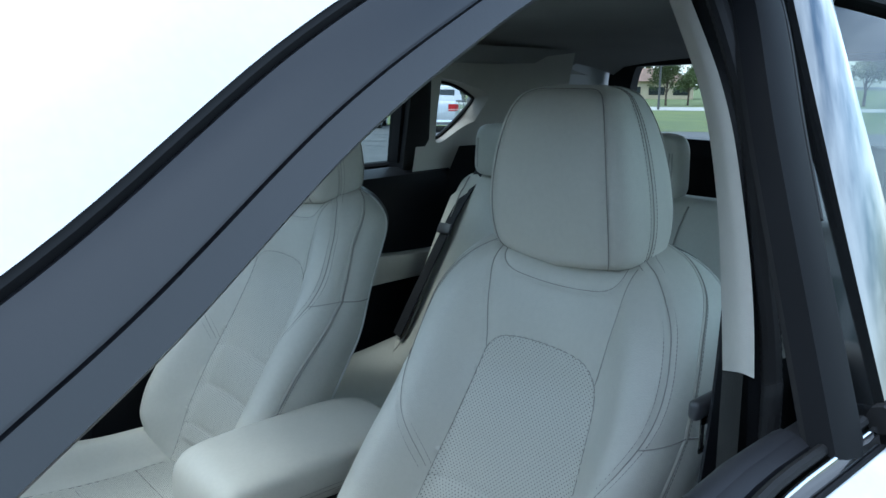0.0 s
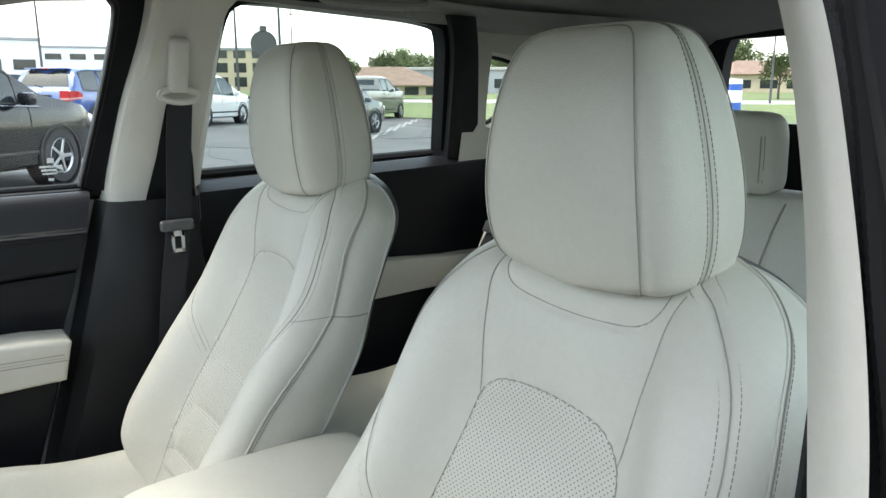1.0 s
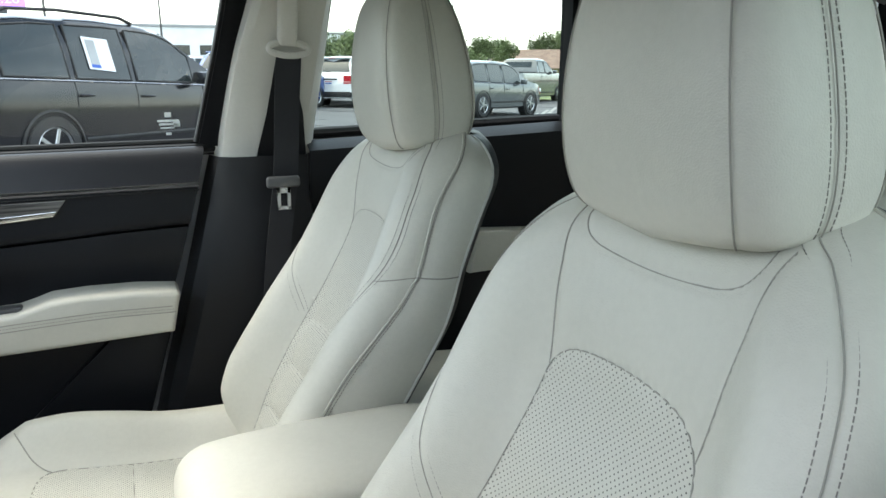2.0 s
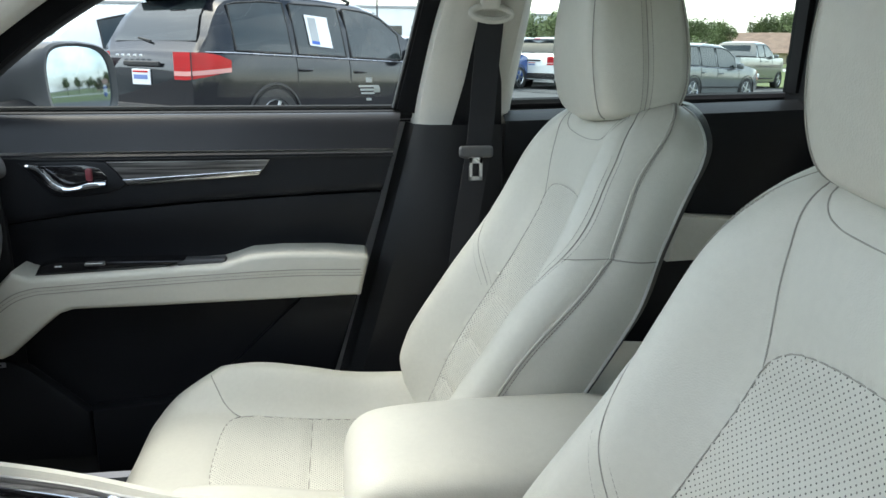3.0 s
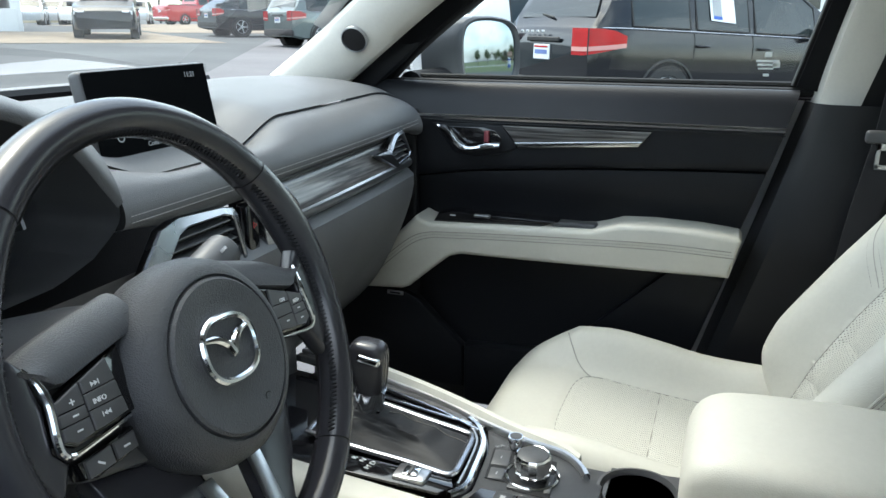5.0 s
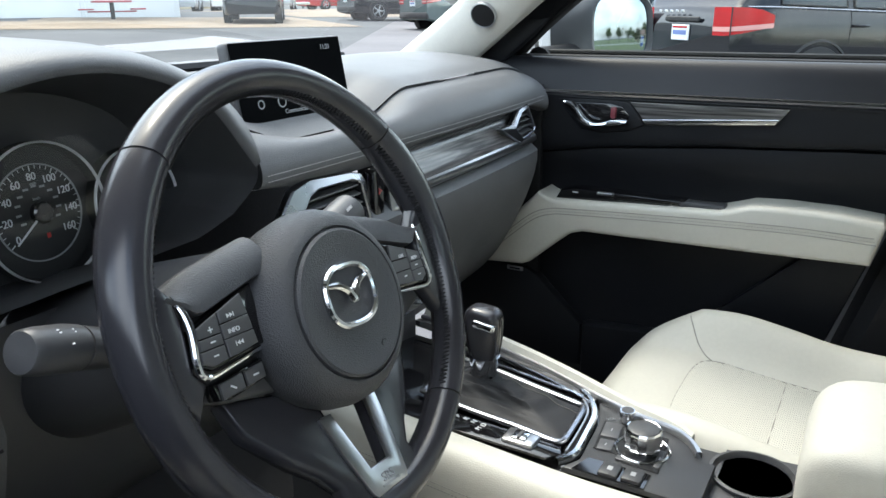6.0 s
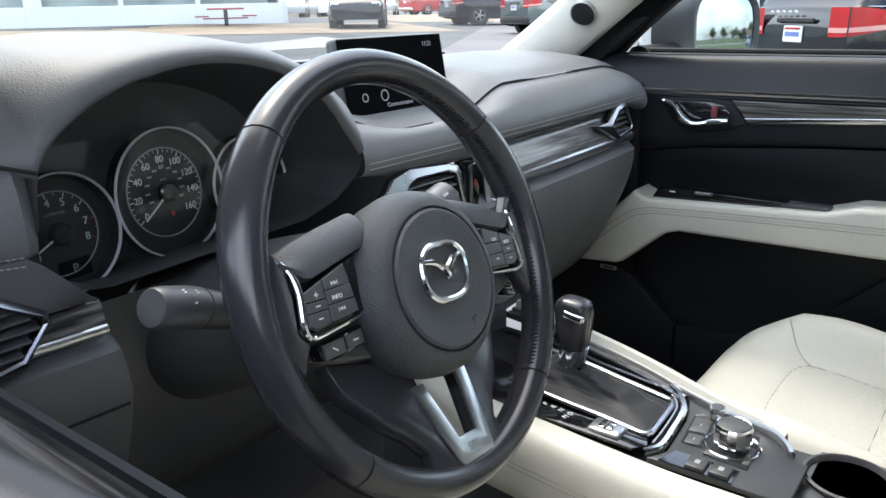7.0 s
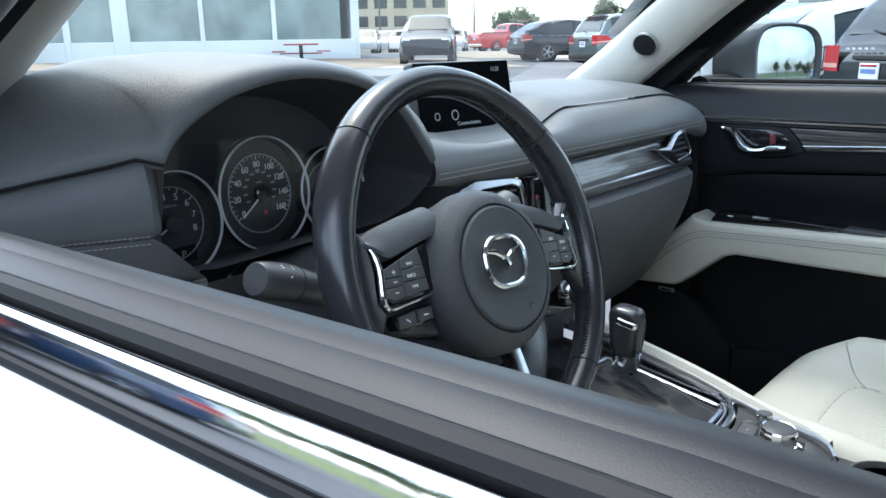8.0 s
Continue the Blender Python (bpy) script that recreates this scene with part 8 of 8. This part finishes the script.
    part("windscreen", grid_mesh([[(s * L + 0.012, u * green(s, top(s)) * 0.84, top(s) + 0.012) for u in np.linspace(-1, 1, 9)] for s in np.linspace(s0, s1, 4)]), M_CARGLASS, car, "tinted windscreen")
    x, y, z = at
    nx, ny = x + L * math.cos(radians(heading)), y + L * math.sin(radians(heading))
    pitch = -math.degrees(math.atan2(ground_z(nx, ny) - ground_z(x, y), L))
    car.matrix_world = Matrix.Translation((x, y, z)) @ pose(0, 0, 0, 0, 0, heading) @ pose(0, 0, 0, 0, pitch)
    return car


P_BLACK = material("paint_black", (0.007, 0.008, 0.011), 0.12, coat=0.15, spec=0.4, var=0.05, vscale=0.5)
P_GREY = material("paint_grey", (0.075, 0.085, 0.09), 0.22, coat=0.8, var=0.04)
P_GREEN = material("paint_grey_green", (0.10, 0.13, 0.13), 0.2, coat=0.8, metal=0.3, var=0.04)
P_BLUE = material("paint_blue", (0.025, 0.075, 0.26), 0.2, coat=0.8, var=0.04)
P_NAVY = material("paint_navy", (0.02, 0.045, 0.10), 0.2, coat=0.8, var=0.04)
P_RED = material("paint_red", (0.42, 0.015, 0.02), 0.2, coat=0.8, var=0.04)
P_SILVER = material("paint_silver", (0.45, 0.47, 0.49), 0.25, coat=0.7, metal=0.4, var=0.04)
P_WHITE = material("paint_pearl", (0.74, 0.75, 0.76), 0.22, coat=0.8, var=0.02)


def corner_at(a, d, heading, W, side=-1, ex=-0.75, ey=0.13):
    """The middle of the tail of a vehicle whose rear corner on one side stands at the bearing and distance."""
    x, y, _ = az(a, d, ex, ey)
    h = radians(heading)
    x, y = x - side * W / 2 * -math.sin(h), y - side * W / 2 * math.cos(h)
    return x, y, ground_z(x, y)


HJ = -43.0
vehicle("suv", P_BLACK, 4.89, 1.84, 1.70, corner_at(9.8, 8.0, HJ, 1.84), HJ, "glossy black suv with red tail lamps and a price sheet", rails=True, paper=True, rim=0.22)
jx, jy, _ = corner_at(9.8, 8.0, HJ, 1.84)
wx, wy = jx + 2.05, jy + 2.2
vehicle("hatch", P_WHITE, 4.5, 1.82, 1.60, (wx, wy, ground_z(wx, wy)), HJ, "white hatchback parked beside the black suv")
for kind, paint, L, W, H, a, d, hd, lab in (
        ("suv", P_GREEN, 4.6, 1.84, 1.66, 32.2, 24.0, -28, "grey-green suv parked in front of the car"),
        ("hatch", P_BLACK, 4.7, 1.88, 1.60, 37.0, 31.0, -30, "black crossover with bright wheels on the forecourt"),
        ("pickup", P_RED, 5.8, 2.0, 1.92, 40.0, 56.0, -20, "red pickup truck at the far end"),
        ("suv", P_BLACK, 4.7, 1.9, 1.70, 43.0, 31.5, 220, "black suv facing the car across the forecourt"),
        ("suv", P_WHITE, 4.7, 1.85, 1.68, -14.2, 26.0, -44, "white suv in the next row"),
        ("suv", P_NAVY, 4.7, 1.86, 1.68, -11.2, 28.0, -44, "dark blue suv in the next row"),
        ("suv", P_BLUE, 4.7, 1.9, 1.72, -6.5, 23.0, -44, "bright blue suv beyond the black one"),
        ("suv", P_GREY, 4.5, 1.8, 1.58, -22.2, 21.5, -58, "dark grey suv in the next row"),
        ("pickup", P_GREY, 5.9, 2.03, 1.95, -26.6, 34.0, -50, "dark grey pickup truck beside the grass"),
        ("suv", P_RED, 4.8, 1.93, 1.85, -34.8, 33.0, -42, "red suv beside the grass strip"),
        ("pickup", P_SILVER, 5.8, 2.0, 1.92, -40.5, 31.0, -48, "silver pickup truck beside the grass"),
        ("suv", P_WHITE, 4.7, 1.85, 1.70, -3.0, 42.0, -50, "white suv in the far row"),
        ("suv", P_SILVER, 4.7, 1.85, 1.70, -9.0, 40.0, -50, "silver suv in the far row"),
        ("hatch", P_GREY, 4.5, 1.82, 1.50, 1.0, 45.0, -50, "grey hatchback in the far row")):
    vehicle(kind, paint, L, W, H, az(a, d), hd, lab)
for a, d, paint in ((45.0, 62, P_WHITE), (46.3, 64, P_WHITE), (41.2, 64, P_SILVER), (47.6, 60, P_SILVER)):
    vehicle("suv", paint, 4.7, 1.85, 1.68, az(a, d), a + 175, "pale suv in the far row of the forecourt")
# reflected in the side glass: cars and trees behind the camera
for a, d, paint in ((196, 22, P_GREY), (208, 24, P_WHITE), (222, 26, P_BLACK), (240, 28, P_SILVER)):
    vehicle("suv", paint, 4.7, 1.85, 1.68, az(a, d), a - 60, "parked suv across the lane behind the camera")
# mirrored in the chrome of the door: a short row ahead of the driver's side
for a, d, paint in ((108, 9.5, P_RED), (123, 8.0, P_BLACK), (139, 8.5, P_NAVY)):
    vehicle("suv", paint, 4.7, 1.85, 1.68, az(a, d), a - 75, "parked suv in the row beside the showroom")


# ---------------------------------------------------------------- buildings
def building(name, label, at, bearing, width, depth, height, wall, rows_, cols, win_mat, sill=0.9, win_h=1.4, roof=None, group=""):
    """A block whose front faces the car: walls, roof edge, and real recessed windows."""
    b = thing(name, label, "building", group=group)
    m = Matrix.Translation(at) @ pose(0, 0, 0, 0, 0, bearing - 90)   # local +y away from the car, x across
    part("wall", rbox(width, depth, height, 0.03, 1, m=m @ Matrix.Translation((0, depth / 2, height / 2))), wall, b)
    if roof == "hip":
        o = 0.8
        bm_ = bmesh.new()
        v = [bm_.verts.new(m @ Vector(p)) for p in ((-width / 2 - o, -o, height), (width / 2 + o, -o, height), (width / 2 + o, depth + o, height), (-width / 2 - o, depth + o, height), (-width / 5, depth / 2, height + depth * 0.22), (width / 5, depth / 2, height + depth * 0.22))]
        for f in ((0, 1, 5, 4), (1, 2, 5), (2, 3, 4, 5), (3, 0, 4), (3, 2, 1, 0)):
            bm_.faces.new([v[i] for i in f])
        part("roof", bm_, M_ROOFR, b, "brown tiled hip roof", sharp=20)
    else:
        part("roof", rbox(width + 0.4, depth + 0.4, 0.4, 0.05, 1, m=m @ Matrix.Translation((0, depth / 2, height + 0.15))), M_WALLG if wall is not M_WALLG else M_CONCRETE, b)
    cw = width / cols
    for r in range(rows_):
        for c in range(cols):
            z = sill + r * (height / max(1, rows_))
            part("window", rbox(cw * 0.66, 0.12, win_h, 0.03, 1, m=m @ Matrix.Translation((-width / 2 + cw * (c + 0.5), -0.01, z + win_h / 2))), win_mat, b)
    return b


# showroom with tall glazing
show = thing("showroom", "white panelled showroom with tall teal shop windows", "building")
SB = 58.0
sx, sy, sz = az(48.6, 33.0, -0.9, 0.0)
along_w = Vector((-math.sin(radians(SB)), math.cos(radians(SB)), 0))
away = Vector((math.cos(radians(SB)), math.sin(radians(SB)), 0))
o = Vector((sx, sy, sz - 0.1))
SM = Matrix.Translation(o) @ Matrix((along_w, Vector((0, 0, 1)), -away)).transposed().to_4x4()   # x along the wall to the left, y up, z towards the car
part("wall", rbox(40, 0.9, 0.35, 0.02, 1, m=SM @ Matrix.Translation((20, 0.45, -0.2))), M_WALLW, show)
part("wall", rbox(40, 2.2, 0.35, 0.02, 1, m=SM @ Matrix.Translation((20, 5.2, -0.2))), M_WALLW, show)
part("side_wall", rbox(0.35, 6.3, 14, 0.02, 1, m=SM @ Matrix.Translation((0.0, 3.15, -7.1))), M_WALLW, show)
part("side_window", rbox(0.1, 2.6, 5, 0.02, 1, m=SM @ Matrix.Translation((-0.16, 2.2, -4))), M_STOREGLASS, show)
part("roof", rbox(41, 0.4, 15, 0.05, 1, m=SM @ Matrix.Translation((20, 6.4, -7))), M_WALLW, show)
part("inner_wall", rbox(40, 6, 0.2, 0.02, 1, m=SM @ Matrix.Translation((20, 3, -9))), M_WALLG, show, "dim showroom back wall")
part("floor_slab", rbox(40, 0.1, 9, 0.02, 1, m=SM @ Matrix.Translation((20, 0.05, -4.6))), M_CONCRETE, show)
x = 0.6
for w, post in ((2.6, 0.18), (2.6, 0.18), (2.6, 0.6), (1.5, 0.25), (1.5, 0.6), (2.3, 0.18), (2.3, 0.18), (2.3, 1.8), (2.4, 0.18), (2.4, 0.5), (2.4, 0.2)):
    door_like = w < 1.6
    h0 = 0.1 if door_like else 0.9
    win = part("window", rbox(w, 4.1 - h0, 0.05, 0.01, 1, m=SM @ Matrix.Translation((x + w / 2, h0 + (4.1 - h0) / 2, -0.15))), M_STOREGLASS, show, "teal shop glass with reflections and haze painted in")
    part("frame", rbox(post, 5, 0.25, 0.02, 1, m=SM @ Matrix.Translation((x + w + post / 2, 2.5, -0.12))), M_WALLW, show, "white window post")
    x += w + post
tb = thing("picnic_table", "red metal picnic table outside the showroom", "table")
TM = SM @ Matrix.Translation((2.5, 0.05, 2.2)) @ Matrix.Scale(0.85, 4)
part("top", rbox(1.5, 0.07, 0.9, 0.02, 1, m=TM @ Matrix.Translation((0, 0.75, 0))), M_REDPAINT, tb)
for dx in (-1.0, 1.0):
    part("seat", rbox(0.55, 0.06, 0.8, 0.02, 1, m=TM @ Matrix.Translation((dx, 0.45, 0))), M_REDPAINT, tb)
    part("arm", rbox(0.9, 0.06, 0.08, 0.02, 1, m=TM @ Matrix.Translation((dx * 0.5, 0.36, 0))), M_REDPAINT, tb)
part("pedestal", rbox(0.16, 0.72, 0.16, 0.02, 1, m=TM @ Matrix.Translation((0, 0.36, 0))), M_ARCH, tb)
bx = thing("litter_bin", "tan square litter bin by the showroom", "bin")
part("body", rbox(0.7, 1.1, 0.7, 0.05, 1, m=SM @ Matrix.Translation((12.8, 0.55, 0.8))), M_APRON, bx)
part("lid", rbox(0.76, 0.12, 0.76, 0.03, 1, m=SM @ Matrix.Translation((12.8, 1.14, 0.8))), M_ARCH, bx)

building("office_block", "beige office block far beyond the forecourt", az(46.0, 110), 46, 16, 12, 7.2, M_WALLB, 3, 6, M_CARGLASS, group="far buildings")
building("hospital", "long white hospital building with window bands", az(-8.5, 150), -8, 46, 20, 7.2, M_WALLW, 2, 12, M_CARGLASS, 1.6, 1.0, group="far buildings")
building("warehouse", "low grey warehouse behind the trees", az(7, 120), 7, 60, 20, 6.0, M_WALLW, 1, 14, M_CARGLASS, 2.0, 1.4, group="far buildings")
building("hotel", "yellow-beige hotel beyond the car park", az(-19.0, 120), -19, 16, 12, 6.2, M_WALLB, 3, 6, M_CARGLASS, group="far buildings")
building("restaurant", "low restaurant with a brown tiled roof", az(-29.5, 92), -29, 15, 10, 1.3, M_WALLB, 1, 6, M_CARGLASS, 0.2, 0.9, roof="hip", group="far buildings")
building("store", "long low grey store across the street", az(-33.5, 105), -32, 30, 16, 3.2, M_WALLG, 1, 8, M_CARGLASS, 0.8, 1.2, group="far buildings")
building("house", "low beige house beyond the lawn", az(-56, 120), -56, 14, 9, 2.6, M_WALLB, 1, 4, M_CARGLASS, 0.6, 1.2, roof="hip", group="far buildings")
building("barn", "low white building behind the verge", az(205, 110), 205, 50, 15, 5, M_WALLW, 1, 10, M_CARGLASS, 1.5, 1.2, group="far buildings")


# ---------------------------------------------------------------- trees
def build_tree(seed, h, spread):
    r = random.Random(seed)
    t = thing("tree", "leafy green broad-leaved tree beyond the car park", "tree", group="trees")
    wood = [tube([(0, 0, -0.3), (0.05, 0, h * 0.2), (0.0, 0.08, h * 0.45), (0.05, 0, h * 0.75)], [h * 0.03, h * 0.024, h * 0.017, h * 0.006], 8)]
    tips = []
    for k in range(9):
        a, z0 = r.uniform(0, 6.28), h * r.uniform(0.25, 0.55)
        e = Vector((math.cos(a) * spread * r.uniform(0.4, 0.8), math.sin(a) * spread * r.uniform(0.4, 0.8), h * r.uniform(0.5, 0.9)))
        wood.append(tube([(0, 0, z0), Vector((0, 0, z0)).lerp(e, 0.5) + Vector((0, 0, 0.1 * h)), e], [h * 0.012, h * 0.008, h * 0.003], 6))
        tips.append(e)
    part("trunk", join(*wood), M_BARK, t, "brown trunk and limbs")
    verts, faces = [], []
    lobes = [(e, spread * r.uniform(0.25, 0.48)) for e in tips] + [(Vector((r.uniform(-0.3, 0.3) * spread, r.uniform(-0.3, 0.3) * spread, h * r.uniform(0.55, 0.95))), spread * r.uniform(0.3, 0.5)) for _ in range(7)]
    for c, rad in lobes:
        for _ in range(190):
            d = Vector((r.gauss(0, 1), r.gauss(0, 1), r.gauss(0, 0.8))).normalized() * rad * r.uniform(0.55, 1.05)
            p = c + d
            s = h * r.uniform(0.016, 0.036)
            u = Vector((r.gauss(0, 1), r.gauss(0, 1), r.gauss(0, 1))).normalized()
            w = u.orthogonal().normalized()
            n0 = len(verts)
            verts += [p + u * s, p + w * s * 0.6, p - u * s, p - w * s * 0.6]
            faces.append((n0, n0 + 1, n0 + 2, n0 + 3))
    me = bpy.data.meshes.new("crown")
    me.from_pydata(verts, [], faces)
    me.materials.append(M_LEAF)
    cr = new("crown", me)
    cr.parent = t
    return t


tree_a, tree_b, tree_c = build_tree(1, 7.0, 3.0), build_tree(2, 5.5, 2.8), build_tree(3, 8.5, 3.4)
spots = [(-24.0, 70, 0, 0.62), (-25.6, 74, 1, 0.74), (-27.0, 84, 2, 0.50), (-22.6, 80, 1, 0.7), (-31.0, 118, 2, 0.75), (-32.4, 122, 1, 1.0), (-29.8, 116, 0, 0.9), (-36.5, 125, 2, 0.7), (-16.0, 60, 1, 0.7), (-14.2, 64, 0, 0.6), (-39, 118, 0, 0.9), (-43, 110, 2, 0.8),
         (-48, 100, 1, 0.9), (-51, 104, 0, 0.9), (-53, 98, 2, 0.6), (-57.5, 84, 1, 0.8), (-59, 86, 0, 0.6), (-60.5, 90, 2, 0.6), (-62, 95, 1, 0.8), (36.3, 120, 0, 0.9), (37.6, 124, 1, 1.0), (30.5, 110, 2, 0.75), (28.4, 116, 1, 0.9), (12, 90, 0, 0.8), (3, 100, 1, 0.9),
         (-66, 100, 0, 0.9), (-70, 96, 2, 0.7), (-45.5, 120, 1, 1.0), (-55, 130, 2, 0.9)]
spots += [(139 + 3.5 * k, 34 + 5 * (k % 3), k % 3, 0.7 + 0.1 * (k % 2)) for k in range(6)]
spots += [(184 + 5.5 * k, 95 + 13 * ((k * 7) % 5), k % 3, 0.8 + 0.07 * ((k * 5) % 4)) for k in range(14)]
for i, (a, d, k, s) in enumerate(spots):
    src = (tree_a, tree_b, tree_c)[k]
    x, y, z = az(a, d)
    c = copy_thing(src, Matrix.Translation((x, y, z)) @ pose(0, 0, 0, 0, 0, (i * 77) % 360))
    c.scale = (s, s, s)
for i, src in enumerate((tree_a, tree_b, tree_c)):
    x, y, z = az(-34.5 - 2 * i, 130 + 4 * i)
    src.location = (x, y, z)

# ---------------------------------------------------------------- poles and signs
for a, d, h, arm in ((-22.4, 48, 9.0, 1), (-19.4, 60, 9.5, 1), (-7.0, 70, 10, 0), (-17.6, 90, 8, 0), (-23.3, 95, 11, 2), (-57.0, 70, 5.5, 0), (40.0, 80, 8, 0), (46.8, 90, 9, 0), (4.0, 60, 9, 0), (-3.0, 75, 9, 0), (20.0, 70, 9, 1), (215, 60, 10, 1)):
    p = thing("utility_pole" if arm == 2 else "lamp_post", "wooden utility pole with cross arms" if arm == 2 else "tall grey lamp post in the car park", "pole", group="poles")
    x, y, z = az(a, d)
    part("mast", tube([(x, y, z - 0.2), (x, y, z + h * 0.5), (x, y, z + h)], [0.11, 0.09, 0.06], 8), M_BARK if arm == 2 else M_POLE, p)
    if arm == 2:
        for k in (0.86, 0.94):
            part("cross_arm", rbox(0.1, 2.2, 0.1, 0.01, 1, m=Matrix.Translation((x, y, z + h * k)) @ pose(0, 0, 0, 0, 0, a)), M_BARK, p)
    else:
        part("lamp_head", rbox(0.5, 1.0 if arm else 0.5, 0.14, 0.03, 1, m=Matrix.Translation((x, y + 0.3 * arm, z + h)) @ pose(0, 0, 0, 0, 0, a)), M_POLE, p)
x, y, z = az(-21.3, 62)
sg = thing("pylon_sign", "round pylon sign with a plain dark face", "sign")
part("mast", tube([(x, y, z), (x, y, z + 4.0)], 0.18, 8), M_POLE, sg)
part("disc", lathe([(0.95, -0.2), (1.0, -0.1), (1.0, 0.1), (0.95, 0.2)], 32, axes((x, y, z + 4.6), (0.36, 0.93, 0), (0, 0, 1))), M_POLE, sg, "plain dark disc")
part("cap", rbox(0.5, 0.5, 0.5, 0.1, 1, m=Matrix.Translation((x, y, z + 5.7))), M_POLE, sg)
x, y, z = az(-1.2, 60)
sg = thing("round_sign", "round pale sign on a slim mast", "sign")
part("mast", tube([(x, y, z), (x, y, z + 2.6)], 0.10, 8), M_POLE, sg)
part("disc", lathe([(0.72, -0.1), (0.75, 0.0), (0.72, 0.1)], 32, axes((x, y, z + 3.1), (0, 1, 0), (0, 0, 1))), M_SIGNW, sg, "pale round face")
part("cross", rbox(0.06, 1.3, 0.10, 0.01, 1, m=Matrix.Translation((x - 0.14, y, z + 3.1))), M_POLE, sg)
part("cross", rbox(0.06, 0.10, 1.3, 0.01, 1, m=Matrix.Translation((x - 0.14, y, z + 3.1))), M_POLE, sg)
x, y, z = az(-54.5, 46)
sg = thing("column_sign", "blue and white advertising column on the grass", "sign")
part("column", lathe([(0.55, 0.0), (0.55, 1.55), (0.5, 1.6)], 28, Matrix.Translation((x, y, z + 0.3))), M_BLUESIGN, sg)
part("band", lathe([(0.56, 0.5), (0.57, 0.7), (0.57, 0.95), (0.56, 1.15)], 28, Matrix.Translation((x, y, z + 0.3)), cap=False), M_SIGNW, sg, "white band")
part("cap", lathe([(0.56, 1.5), (0.52, 1.75), (0.01, 1.78)], 28, Matrix.Translation((x, y, z + 0.3))), M_SIGNW, sg)
part("base", lathe([(0.4, -0.1), (0.4, 0.3)], 20, Matrix.Translation((x, y, z))), M_CONCRETE, sg)
# clock display above the black suv
M_LED = bpy.data.materials.new("led_board")
M_LED.use_nodes = True
M_LED.node_tree.nodes["Principled BSDF"].inputs["Base Color"].default_value = (0.25, 0.1, 0.5, 1)
M_LED.node_tree.nodes["Principled BSDF"].inputs["Emission Color"].default_value = (0.42, 0.25, 0.95, 1)
M_LED.node_tree.nodes["Principled BSDF"].inputs["Emission Strength"].default_value = 0.5
x, y, z = az(6.3, 30)
sg = thing("display_board", "purple electronic board showing the time on a post", "sign")
part("post", tube([(x, y, z), (x, y, z + 3.0)], 0.12, 8), M_POLE, sg)
LM = axes((x, y, z + 3.35), (math.sin(radians(6.3)), -math.cos(radians(6.3)), 0), (0, 0, 1))
part("board", rbox(1.35, 0.8, 0.15, 0.02, 1, m=LM), M_LED, sg, "glowing purple board")
part("letters", text_bm("11:28", 0.46, LM @ Matrix.Translation((0, -0.12, 0.085)), 0.005), M_SIGNW, sg)
